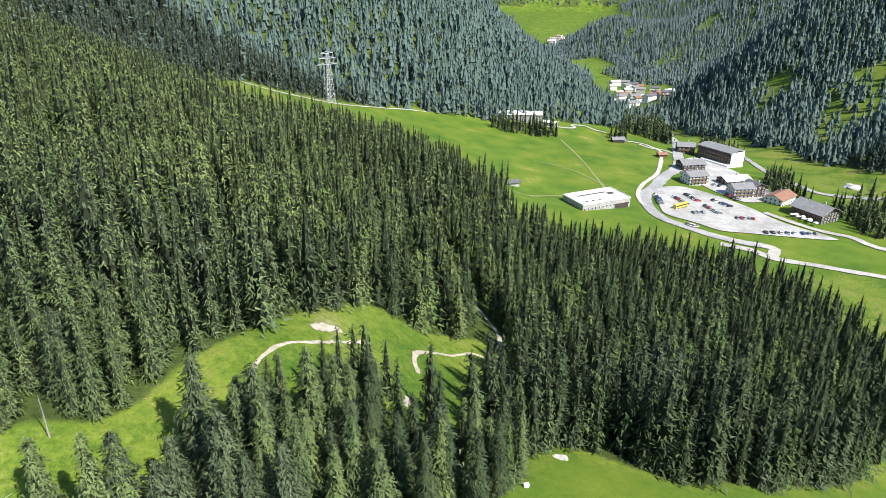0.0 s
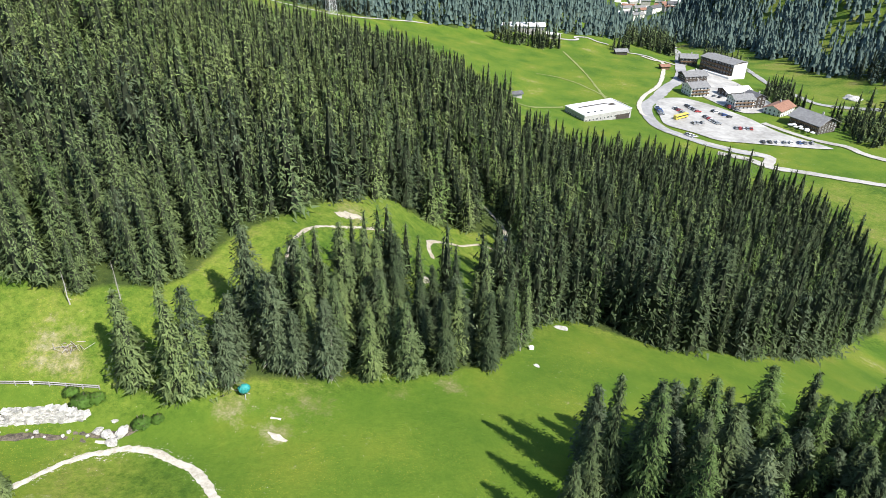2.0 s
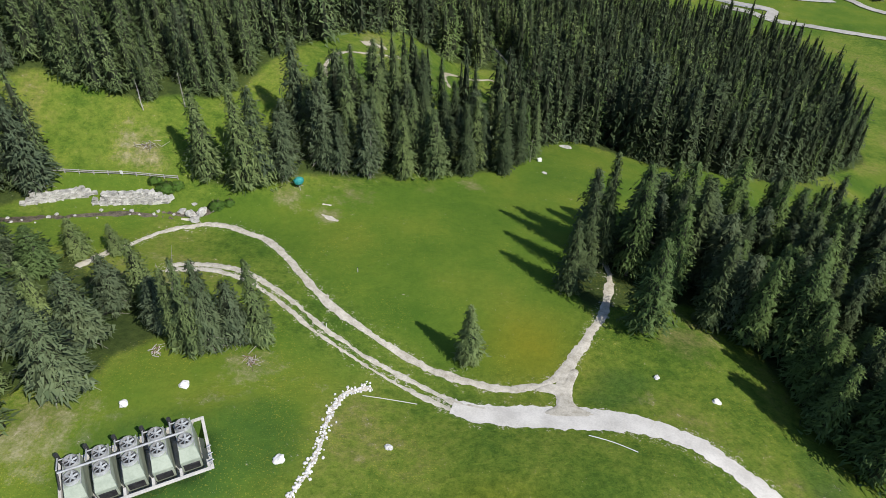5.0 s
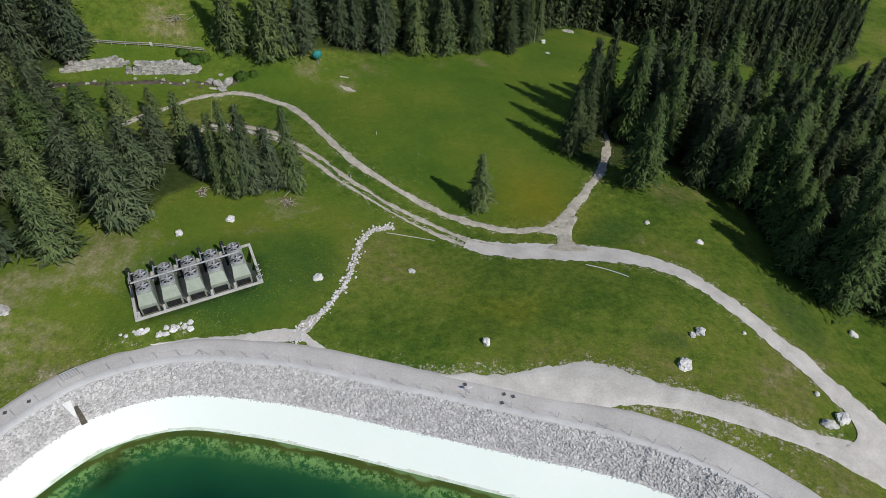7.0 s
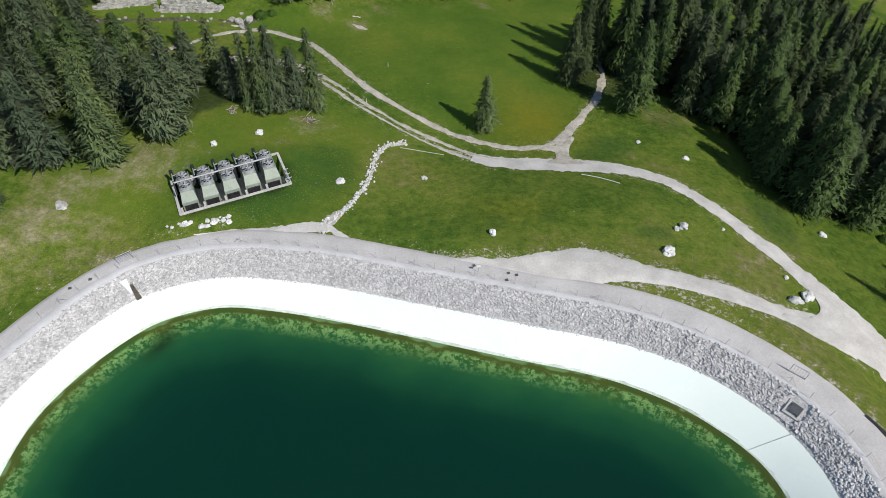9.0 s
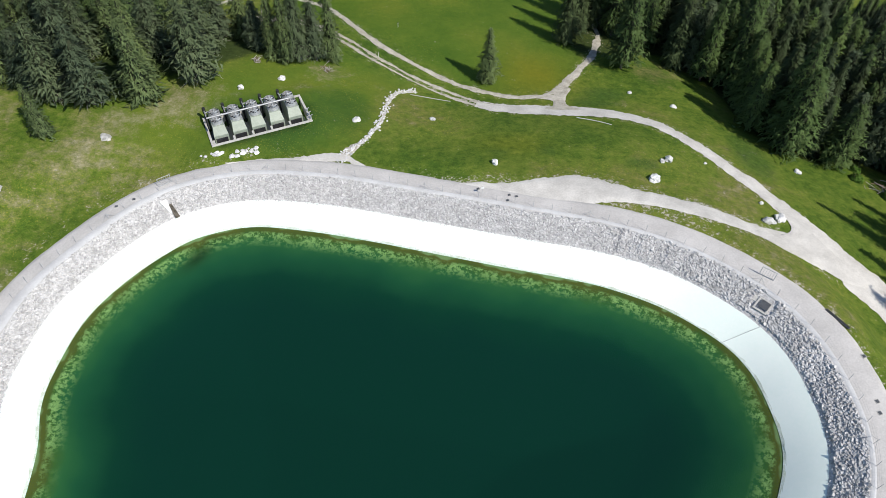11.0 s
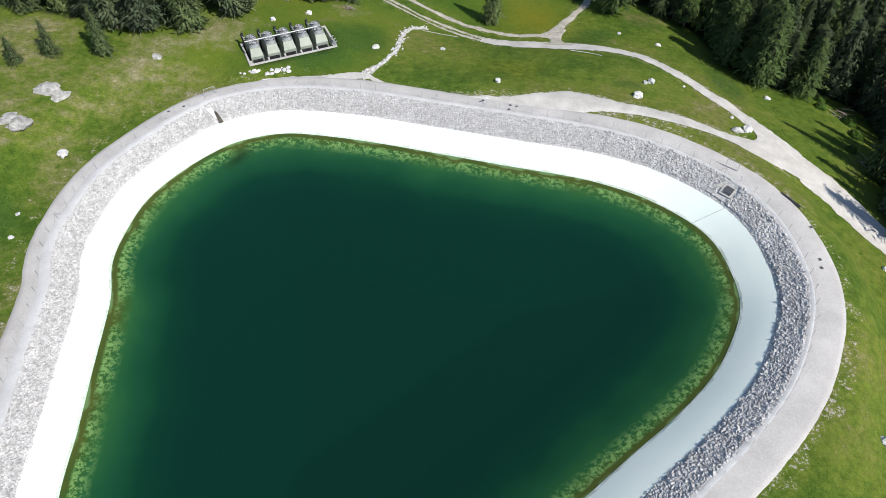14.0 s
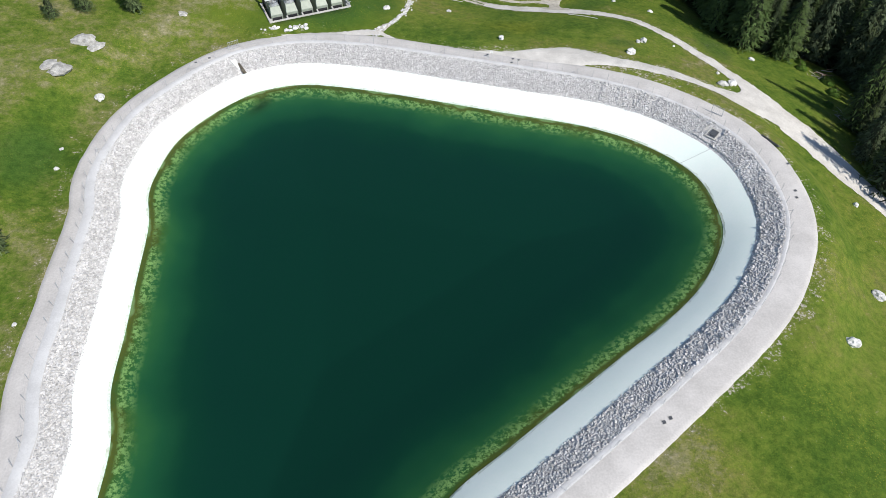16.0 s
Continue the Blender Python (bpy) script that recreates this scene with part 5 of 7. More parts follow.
def stone_pile(name, x, y, z, size, parent, seed, keep=300, label=""):
    """Stones lying at the points: the first as single pieces, the rest joined."""
    g = np.random.default_rng(seed)
    pick = g.integers(0, len(STONES), len(x))
    for i in range(min(keep, len(x))):
        m = pose(x[i], y[i], z[i], g.uniform(-25, 25), g.uniform(-25, 25), g.uniform(0, 360)) @ Matrix.Diagonal((size[i], size[i], size[i], 1))
        piece("stone", STONE_MESHES[pick[i]], parent, m)
    if len(x) > keep:
        V, F, base = [], [], 0
        for k, (v, f) in enumerate(CHIPS):
            i = np.where(pick == k)[0]
            i = i[i >= keep]
            if not len(i):
                continue
            for j in i:
                r = np.array(Euler(g.uniform(-0.5, 0.5, 3) + np.array([0, 0, g.uniform(0, 6.28)])).to_matrix())
                V.append(v @ r.T * size[j] + (x[j], y[j], z[j]))
                F.append(f + base)
                base += len(v)
        ob = new(name, mesh_from(name, np.concatenate(V), np.concatenate(F), [STONE]))
        tagged(ob, label, "stones", kind="stuff")


def bank_stones():
    g = np.random.default_rng(31)
    X, Y, Z, S, key = [], [], [], [], []
    along = np.linalg.norm(np.roll(SHORE, -1, 0) - SHORE, axis=1)
    for i in range(len(SHORE)):
        a, b = float(LINER_RUN[i, 0]), float(BANK_RUN[i, 0])
        east = SHORE[i, 0] + 6 * math.sin(i * 1.7) > 12
        for r in np.arange(a + (0.26 if east else 0.12), b, 0.185 if east else 0.205):
            wide = float(np.linalg.norm(SHORE[i] + OUT[i] * r - SHORE[(i + 1) % len(SHORE)] - OUT[(i + 1) % len(SHORE)] * r))
            count = max(2, round(wide / (0.19 if east else 0.22)))
            for k in range(count):
                u = (k + g.uniform(0.0, 1.0)) / count
                run = r + g.uniform(-0.08, 0.12)
                j = (i + 1) % len(SHORE)
                p = (SHORE[i] + OUT[i] * run) * (1 - u) + (SHORE[j] + OUT[j] * run) * u
                if math.hypot(p[0] - 26.7, p[1] + 29.6) < 1.5 or math.hypot(p[0] + 49.9, p[1] + 14.0) < 0.7:
                    continue
                X.append(p[0]), Y.append(p[1])
                Z.append(np.interp(run, (a, a + 0.15, b), (2.24, 2.36, CREST_Z - 0.05)) + ((g.uniform(-0.03, 0.15) if run > a + 0.6 else -0.10) if east else g.uniform(-0.06, 0.07)))
                S.append(g.uniform(0.24, 0.42) * (1.0 if east else 0.82) * (0.6 if run < a + 0.4 else 1.0))
                key.append(abs(p[0] - 30) + abs(p[1] + 38) if east else 999)
    order = np.argsort(key)
    X, Y, Z, S = (np.array(v)[order] for v in (X, Y, Z, S))
    stone_pile("loose_stones", X, Y, Z, S, bpy.data.objects["stone_bank"], 33, 300, "thousands of angular white limestone blocks")


bank_stones()


def boulder(x, y, size, label="", flat=0.8, material=ROCK, name="boulder", seed=None, sink=0.18):
    seed = int(abs(x * 7 + y * 13)) % 997 if seed is None else seed
    v, f = stone_arrays(100 + seed, flat, 3, 0.42)
    z = float(ground_at(x, y)[0])
    low = v[:, 2].min() * size
    m = pose(x, y, z - low - sink * size, 0, 0, seed * 37 % 360) @ Matrix.Diagonal((size, size, size, 1))
    ob = new(name, mesh_from(name, v, f, [material]))
    ob.matrix_world = m
    return tagged(ob, label or "white limestone boulder lying in the grass", "boulder", "boulders in the pasture")


for x, y, s in ((-26.4, 5.9, 1.3), (-14.5, 8.9, 1.1), (-5.2, -4.0, 1.25), (18.1, -6.4, 1.8), (21.7, -0.8, 1.6), (20.5, -1.4, 0.9), (33.4, -13.1, 1.9), (35.6, -12.0, 2.0), (34.0, -8.6, 0.7), (28.0, 0.2, 0.6), (28.4, 19.9, 1.2), (21.3, 23.9, 0.8),
                (-39.3, 15.2, 1.4), (-45.3, 12, 1.2), (34.7, -67.3, 1.9), (43.5, -57.6, 1.8), (48.5, -38.9, 1.0), (-71, -40.9, 0.8), (-71.7, -36.8, 0.6), (-66, -67.9, 0.6), (45.4, 3.5, 1.3), (-70.0, -24.7, 1.8)):
    boulder(x, y, s * 0.86, flat=0.65, sink=0.22)
for x, y, s in ((-75.2, -13.4, 4.2), (-73.2, -14.6, 2.6), (-76.1, -22.0, 4.0), (-78.0, -21.0, 2.2), (-62.4, -1.5, 1.8), (20.5, 102.5, 2.6), (13, 84, 1.2)):
    boulder(x, y, s, "broad pale limestone outcrop in the dry grass", 0.3, OUTCROP, sink=0.16)
g = np.random.default_rng(41)
for i in range(22):
    u = g.uniform(0, 1)
    boulder(-48.6 + 8.6 * u + g.normal(0, 0.15), -4.6 + 2.4 * u + g.uniform(-0.6, 0.6), g.uniform(0.35, 0.85), "white edging block below the cooling towers", 0.6, STONE, "edging_stone", 400 + i, 0.25)

# ---------------------------------------------------------------- dry stone channel
CHANNEL = spline([(-17.5, 19.2), (-19.5, 18.0), (-21.1, 16.4), (-22.0, 12.5), (-22.6, 6.6), (-23.9, 2.4), (-25.6, -0.6), (-27.2, -2.6), (-28.3, -4.2)], 0.25)
channel = way("stone_channel", "narrow drainage channel of small white stones", CHANNEL[::8], (0.9, 0.5, 0.4, 0.4, 0.6, 1.8), TRACK, 0.04, 77, 0.16, "channel", 0.5)
cn = normals(CHANNEL)
off = g.normal(0, 0.32, len(CHANNEL) * 3) * np.repeat(np.interp(np.arange(len(CHANNEL)), (0, 20, len(CHANNEL) - 15, len(CHANNEL)), (1.6, 0.9, 1.0, 1.9)), 3)
cx, cy = (np.repeat(CHANNEL, 3, 0) + np.repeat(cn, 3, 0) * off[:, None] + g.normal(0, 0.1, (len(off), 2))).T
stone_pile("channel_stones", cx, cy, ground_at(cx, cy) + 0.06, g.uniform(0.16, 0.42, len(cx)), channel, 43, 290, "small white stones filling the channel")

# ---------------------------------------------------------------- fence round the crest
STEEL = surface("galvanised_steel", (0.34, 0.35, 0.36), (0.52, 0.53, 0.54), 3.0, rough=0.45, metal=0.25)
DARK_STEEL = surface("dark_steel", (0.03, 0.03, 0.035), (0.08, 0.08, 0.085), 2.0, rough=0.5, metal=0.5)
HATCH = surface("dull_dark_plate", (0.055, 0.060, 0.068), (0.10, 0.105, 0.115), 1.5, rough=0.6)
CONCRETE = surface("pale_concrete", (0.42, 0.41, 0.38), (0.60, 0.58, 0.54), 0.7, bump=0.3, fine=9)
GREENBOX = surface("grey_green_panel", (0.25, 0.29, 0.23), (0.33, 0.37, 0.30), 0.6, rough=0.5, fine=7)
BLACK = surface("black_rubber", (0.015, 0.015, 0.015), (0.04, 0.04, 0.04), 3.0, rough=0.6)
WHITE = surface("white_paint", (0.70, 0.70, 0.68), (0.82, 0.82, 0.80), 1.0, rough=0.5)
fence_line = ring(FENCE_RUN)
fence = thing("fence", pose(0, 0, CREST_Z), "low wire fence on steel posts along the reservoir crest", "fence")
fs = spline(np.concatenate([fence_line[::3], fence_line[:1]]), 2.55)
bm = bmesh.new()
box(bm, 0, 0, -0.3, 0.045, 0.045, 1.5, 0.008)
box(bm, 0, 0, 1.18, 0.06, 0.06, 0.04)
me = bpy.data.meshes.new("post")
bm.to_mesh(me)
bm.free()
me.materials.append(STEEL)
fg = np.random.default_rng(51)
for p in fs[:-1]:
    piece("post", me, fence, pose(p[0], p[1], 0.05, fg.normal(0, 2), fg.normal(0, 2), fg.uniform(0, 360)))
for h in (0.3, 0.7, 1.1):
    bm = bmesh.new()
    for a, b in zip(fs[:-1], fs[1:]):
        rod(bm, (*a, h), (*b, h), 0.005, 3)
    part("wire", bm, STEEL, fence)
for i in range(0, len(fs) - 1, 9):
    bm = bmesh.new()
    d = (fs[i + 1] - fs[i]) / np.linalg.norm(fs[i + 1] - fs[i])
    rod(bm, (*fs[i], 1.05), (*(fs[i] + d * 1.0), 0.0), 0.02, 5)
    rod(bm, (*fs[i], 1.05), (*(fs[i] - d * 1.0), 0.0), 0.02, 5)
    part("brace", bm, STEEL, fence)


def gate(x, y, turn, label):
    t = thing("gate", pose(x, y, CREST_Z + 0.06, 0, 0, turn), label, "gate", "gates in the crest fence")
    bm = bmesh.new()
    for a, b in (((-0.9, 0, 0), (-0.9, 0, 1.5)), ((0.9, 0, 0), (0.9, 0, 1.5)), ((-0.9, 0, 1.45), (0.9, 0, 1.45)), ((-0.9, 0, 0.15), (0.9, 0, 0.15))):
        rod(bm, a, b, 0.045, 6)
    part("gate_frame", bm, STEEL, t)
    for k in range(5):
        bm = bmesh.new()
        rod(bm, (-0.6 + 0.3 * k, 0, 0.15), (-0.6 + 0.3 * k, 0, 1.45), 0.018, 4)
        part("bar", bm, STEEL, t)


gate(-51.9, -9.6, 35, "small steel service gate in the crest fence above the inlet")
gate(27.9, -25.9, -38, "small steel service gate in the crest fence above the intake")
sign = thing("sign", pose(-7.4, -11.2, CREST_Z + 0.06, 0, 0, 10), "small white notice board on the crest fence", "sign")
bm = bmesh.new()
rod(bm, (0, 0, 0), (0, 0, 1.5), 0.03)
part("pole", bm, STEEL, sign)
part("board", box(bmesh.new(), 0, -0.04, 1.1, 0.5, 0.03, 0.38, 0.006), WHITE, sign, "blank white board")
for x, y in ((-7.9, -10.1), (-3.6, -11.3), (-2.6, -11.6), (-3.9, -12.4), (34.7, -43.3), (34.4, -44.7), (35.6, -37.5), (-57.5, -14), (-55.5, -12.6), (8.1, -79.7), (8.9, -79.2)):
    lid = thing("manhole_cover", pose(x, y, CREST_Z + 0.1, 0, 0, 15), "small square dark steel manhole cover in the gravel", "manhole cover", "manhole covers on the crest")
    part("rim", box(bmesh.new(), 0, 0, -0.06, 0.5, 0.5, 0.075, 0.01), CONCRETE, lid)
    part("cover", box(bmesh.new(), 0, 0, 0.0, 0.4, 0.4, 0.03, 0.008), HATCH, lid, "dark steel plate")
drain = thing("drain_channel", pose(34.6, -32.2, CREST_Z + 0.05, 0, 0, -58), "dark slotted drain along the outer crest edge", "drain")
part("frame", box(bmesh.new(), 0, 0, -0.1, 3.4, 0.34, 0.14, 0.02), HATCH, drain)
part("grating", box(bmesh.new(), 0, 0, 0.03, 3.2, 0.26, 0.05, 0.01), BLACK, drain, "black slotted grating")

# inlet flume and intake grille
inlet = thing("inlet_flume", pose(-49.95, -14.35, 2.55, 0, 0, 36) @ Matrix.Diagonal((0.78, 0.78, 0.68, 1)), "small white concrete inlet wedge with a brown stained flume", "inlet")
bm = bmesh.new()
v = [bm.verts.new(p) for p in ((-0.25, 1.2, 0.85), (0.1, 1.1, 0.8), (0.25, 3.3, 2.15), (-0.95, 3.3, 2.15), (-0.25, 1.2, 0.1), (0.1, 1.1, 0.1), (0.25, 3.3, 1.2), (-0.95, 3.3, 1.2))]
for q in ((0, 1, 2, 3), (7, 6, 5, 4), (0, 4, 5, 1), (1, 5, 6, 2), (2, 6, 7, 3), (3, 7, 4, 0)):
    bm.faces.new([v[i] for i in q])
part("apron", bm, WHITE, inlet, "white concrete wedge")
bm = bmesh.new()
bm.faces.new([bm.verts.new(p) for p in ((0.1, -0.3, 0.06), (0.95, -0.3, 0.06), (0.7, 2.4, 1.42), (0.2, 2.4, 1.42))])
bmesh.ops.solidify(bm, geom=list(bm.faces), thickness=0.2)
part("flume_floor", bm, surface("damp_brown_concrete", (0.12, 0.10, 0.075), (0.27, 0.24, 0.19), 1.5), inlet, "brown stained flume floor")
intake = thing("intake_shaft", pose(26.7, -29.6, 3.25, 24, 0, -45) @ Matrix.Diagonal((0.62, 0.62, 0.62, 1)), "square concrete intake shaft with a dark steel hatch among the stones", "intake")
bm = bmesh.new()
for x, y, sx, sy in ((0, -1.25, 2.9, 0.35), (0, 1.25, 2.9, 0.35), (-1.25, 0, 0.35, 2.2), (1.25, 0, 0.35, 2.2)):
    box(bm, x, y, -0.7, sx, sy, 1.3, 0.03)
part("concrete_frame", bm, CONCRETE, intake)
part("shaft_floor", box(bmesh.new(), 0, 0, -0.75, 2.2, 2.2, 0.2), CONCRETE, intake)
part("hatch", box(bmesh.new(), 0.25, 0.2, 0.62, 1.9, 1.7, 0.12, 0.02), HATCH, intake, "dark grey hatch")
for k in range(4):
    part("step", box(bmesh.new(), -0.3, -0.5 - 0.18 * k, 0.22 - 0.06 * k, 0.9, 0.16, 0.08, 0.01), CONCRETE, intake)
part("side_wall", box(bmesh.new(), -1.9, 0.6, -0.6, 0.9, 1.2, 1.0, 0.03), CONCRETE, intake)
near = int(np.argmin(np.hypot(SHORE[:, 0] - 22.6, SHORE[:, 1] + 33.9)))
runs = np.linspace(LINER_RUN[near, 0] + 0.1, 0.0, 12)
tagged(new("hose", tube_mesh("hose", [(*(SHORE[near] + OUT[near] * r + (0.5 * (r - 2) * OUT[near, 1], -0.5 * (r - 2) * OUT[near, 0])), r * 2.32 / LINER_RUN[near, 0] + 0.03) for r in runs], 0.03, STEEL)), "thin pale hose lying down the liner into the water", "hose")

# ---------------------------------------------------------------- cooling towers
def fan_meshes():
    bm = bmesh.new()
    outer = bmesh.ops.create_cone(bm, cap_ends=False, segments=24, radius1=0.84, radius2=0.78, depth=0.5)
    inner = bmesh.ops.create_cone(bm, cap_ends=False, segments=24, radius1=0.76, radius2=0.72, depth=0.5)
    shroud = bpy.data.meshes.new("shroud")
    bmesh.ops.translate(bm, verts=bm.verts, vec=(0, 0, 0.25))
    bm.to_mesh(shroud)
    bm.free()
    shroud.materials.append(STEEL)
    bm = bmesh.new()
    bmesh.ops.create_cube(bm, size=1, matrix=Matrix.Translation((0.42, 0, 0.3)) @ Matrix.Rotation(0.45, 4, "X") @ Matrix.Diagonal((0.56, 0.2, 0.02, 1)))
    blade = bpy.data.meshes.new("blade")
    bm.to_mesh(blade)
    bm.free()
    blade.materials.append(surface("light_grey_fan_blades", (0.3, 0.33, 0.35), (0.45, 0.48, 0.5), 2.0, rough=0.4))
    bm = bmesh.new()
    rod(bm, (0, 0, 0.15), (0, 0, 0.48), 0.16, 10)
    hub = bpy.data.meshes.new("hub")
    bm.to_mesh(hub)
    bm.free()
    hub.materials.append(STEEL)
    bm = bmesh.new()
    for k in range(4):
        a = k * math.pi / 4
        rod(bm, (math.cos(a) * 0.78, math.sin(a) * 0.78, 0.5), (-math.cos(a) * 0.78, -math.sin(a) * 0.78, 0.5), 0.016, 4)
    guard = bpy.data.meshes.new("guard")
    bm.to_mesh(guard)
    bm.free()
    guard.materials.append(STEEL)
    bm = bmesh.new()
    bmesh.ops.create_circle(bm, cap_ends=True, segments=20, radius=0.75, matrix=Matrix.Translation((0, 0, 0.02)))
    well = bpy.data.meshes.new("fan_well")
    bm.to_mesh(well)
    bm.free()
    well.materials.append(DARK_STEEL)
    return shroud, blade, guard, well, hub


TOWER_POSE = pose(-41.3, 4.2, 4.8, 0, 0, 24)
trough = thing("cooling_trough", TOWER_POSE, "sunken concrete trough in the grass holding the cooling towers", "trough")
for x, y, sx, sy in ((0, -3.45, 15.4, 0.34), (0, 3.45, 15.4, 0.34), (-7.53, 0, 0.34, 6.56), (7.53, 0, 0.34, 6.56)):
    part("wall", box(bmesh.new(), x, y, -2.0, sx, sy, 2.35, 0.03), CONCRETE, trough)
part("floor_slab", box(bmesh.new(), 0, 0, -2.1, 14.8, 6.6, 0.25), CONCRETE, trough)
for i in range(6):
    part("divider", box(bmesh.new(), -7.3 + 2.85 * i + (0.25 if i else 0.1), -2.75, -1.85, 0.3, 1.1, 2.1, 0.03), CONCRETE, trough)
FAN = fan_meshes()


def cooling_tower():
    t = thing("cooling_tower", TOWER_POSE @ pose(-5.9, 0, -1.85), "grey-green metal cooling tower with two roof fans", "cooling tower", "cooling towers in the trough")
    bm = bmesh.new()
    side = [(-1.95, 0.9), (-1.95, 2.45), (-1.0, 3.55), (2.85, 3.55), (2.85, 0.0), (-1.6, 0.0)]
    wide = (1.08, 1.08, 0.86, 0.86, 1.0, 1.0)
    a = [bm.verts.new((-k, y, z)) for k, (y, z) in zip(wide, side)]
    b = [bm.verts.new((k, y, z)) for k, (y, z) in zip(wide, side)]
    bm.faces.new(a[::-1]), bm.faces.new(b)
    for i in range(6):
        j = (i + 1) % 6
        bm.faces.new((a[i], a[j], b[j], b[i]))
    bmesh.ops.recalc_face_normals(bm, faces=bm.faces)
    bmesh.ops.bevel(bm, geom=list(bm.edges), offset=0.04, segments=1, affect="EDGES")
    part("housing", bm, GREENBOX, t)
    bm = bmesh.new()
    for x in (-0.84, 0.84):
        box(bm, x, 0.9, 3.52, 0.06, 3.9, 0.1)
    part("roof_rail", bm, STEEL, t)
    part("inlet_grille", box(bmesh.new(), 0, -2.0, 1.0, 1.7, 0.06, 1.0, 0.01), DARK_STEEL, t, "dark inlet grille")
    for y in (-0.1, 1.95):
        fan = piece("fan", FAN[0], t, pose(0, y, 3.56), "round steel fan shroud")
        piece("fan_well", FAN[3], fan)
        piece("hub", FAN[4], fan)
        for k in range(6):
            piece("blade", FAN[1], fan, pose(0, 0, 0, 0, 0, 20 + 60 * k))
        piece("guard", FAN[2], fan)
    bm = bmesh.new()
    rod(bm, (-1.25, 3.0, 0.0), (-1.25, 3.0, 4.1), 0.14, 8)
    rod(bm, (-1.25, 3.0, 3.4), (-1.25, 3.0, 4.4), 0.24, 8)
    part("valve", bm, BLACK, t, "black pipe valve")
    bm = bmesh.new()
    rod(bm, (-1.25, 3.0, 3.9), (-1.25, 1.0, 4.3), 0.09, 8)
    rod(bm, (-1.25, 2.7, 3.7), (-0.6, 2.7, 3.7), 0.08, 6)
    part("branch_pipe", bm, STEEL, t)
    return t


tower = cooling_tower()
for k in range(1, 5):
    copy_thing(tower, TOWER_POSE @ pose(-5.9 + 2.85 * k, 0, -1.85))
header = thing("header_pipe", TOWER_POSE @ pose(0, 0.95, 2.05), "long galvanised water pipe across the cooling towers", "pipe")
bm = bmesh.new()
rod(bm, (-7.2, 0, 0), (5.6, 0, 0), 0.13, 10)
part("pipe", bm, STEEL, header)
for k in range(5):
    part("bracket", box(bmesh.new(), -5.9 + 2.85 * k, 0, -0.36, 0.12, 0.3, 0.26), STEEL, header)
bm = bmesh.new()
rod(bm, (-7.2, 0, 0), (-7.2, -1.6, -0.8), 0.11, 8)
rod(bm, (-7.2, 0, 0), (-7.2, 2.2, -0.2), 0.11, 8)
part("elbow", bm, BLACK, header)
for x, y in ((7.6, -1.2), (7.6, -2.2), (7.6, -3.1)):
    lamp = thing("hydrant", TOWER_POSE @ pose(x, y, 0.34), "small grey hydrant valve on the trough wall", "valve", "hydrants on the trough")
    bm = bmesh.new()
    rod(bm, (0, 0, 0), (0, 0, 0.6), 0.07, 7)
    part("stem", bm, STEEL, lamp)
    bm = bmesh.new()
    rod(bm, (-0.2, 0, 0.55), (0.3, 0.1, 0.6), 0.06, 6)
    part("nozzle", bm, STEEL, lamp)

# ---------------------------------------------------------------- meadow and creek
def laid(name, label, points, r, material, category, lift=0.1):
    """A thin pipe or pole lying on the ground."""
    p = spline(points, 1.0)
    z = ground_at(p[:, 0], p[:, 1]) + lift
    return tagged(new(name, tube_mesh(name, np.concatenate([p, z[:, None]], 1), r, material)), label, category)


laid("water_hose", "thin grey water hose lying in the grass beside the service road", [(-18.4, 17.3), (-15, 17.2), (-11.5, 16.8)], 0.06, CONCRETE, "hose")
laid("timber_pole", "pale timber pole lying in the grass beside the service road", [(9.6, 12.2), (12.2, 11.1), (14.9, 9.4)], 0.06, WHITE, "pole")


def snow_gun(x, y, turn, cover, label):
    z = float(ground_at(x, y)[0])
    t = thing("snow_gun", pose(x, y, z, 0, 0, turn), label, "snow gun", "covered snow guns")
    bm = bmesh.new()
    for a in (0.5, 2.6, 4.7):
        rod(bm, (0, 0, 0.7), (math.cos(a) * 0.8, math.sin(a) * 0.8, -0.1), 0.05, 6)
    rod(bm, (0, 0, 0.5), (0, 0, 1.2), 0.08, 8)
    part("stand", bm, STEEL, t)
    bm = bmesh.new()
    bmesh.ops.create_icosphere(bm, subdivisions=3, radius=0.8, matrix=Matrix.Translation((0, 0, 1.5)) @ Matrix.Diagonal((1.15, 0.85, 0.95, 1)))
    for v in bm.verts:
        k = 1 + 0.16 * noise.noise(v.co * 2.4) + 0.07 * math.sin(math.atan2(v.co.y, v.co.x) * 9)
        v.co.x *= k
        v.co.y *= k
        if v.co.z < 1.2:
            v.co.z -= 0.35 * (1.2 - v.co.z)
    part("cover", bm, cover, t)


snow_gun(-34.3, 65.0, 20, surface("teal_tarpaulin", (0.01, 0.17, 0.17), (0.03, 0.30, 0.29), 1.2, rough=0.55), "snow gun wrapped in a teal tarpaulin at the wood edge")
snow_gun(-75.8, 61.0, 60, surface("pale_teal_tarpaulin", (0.25, 0.42, 0.40), (0.55, 0.66, 0.64), 1.2, rough=0.6), "snow gun wrapped in a pale faded tarpaulin in the pasture")
crate = thing("hydrant_box", pose(12.8, 90.6, float(ground_at(12.8, 90.6)[0]), 0, 0, 15), "small white hydrant box at the meadow edge", "box")
part("body", box(bmesh.new(), 0, 0, -0.1, 0.9, 0.6, 0.7, 0.03), WHITE, crate)
part("lid", box(bmesh.new(), 0, 0, 0.6, 1.0, 0.7, 0.08, 0.02), WHITE, crate)
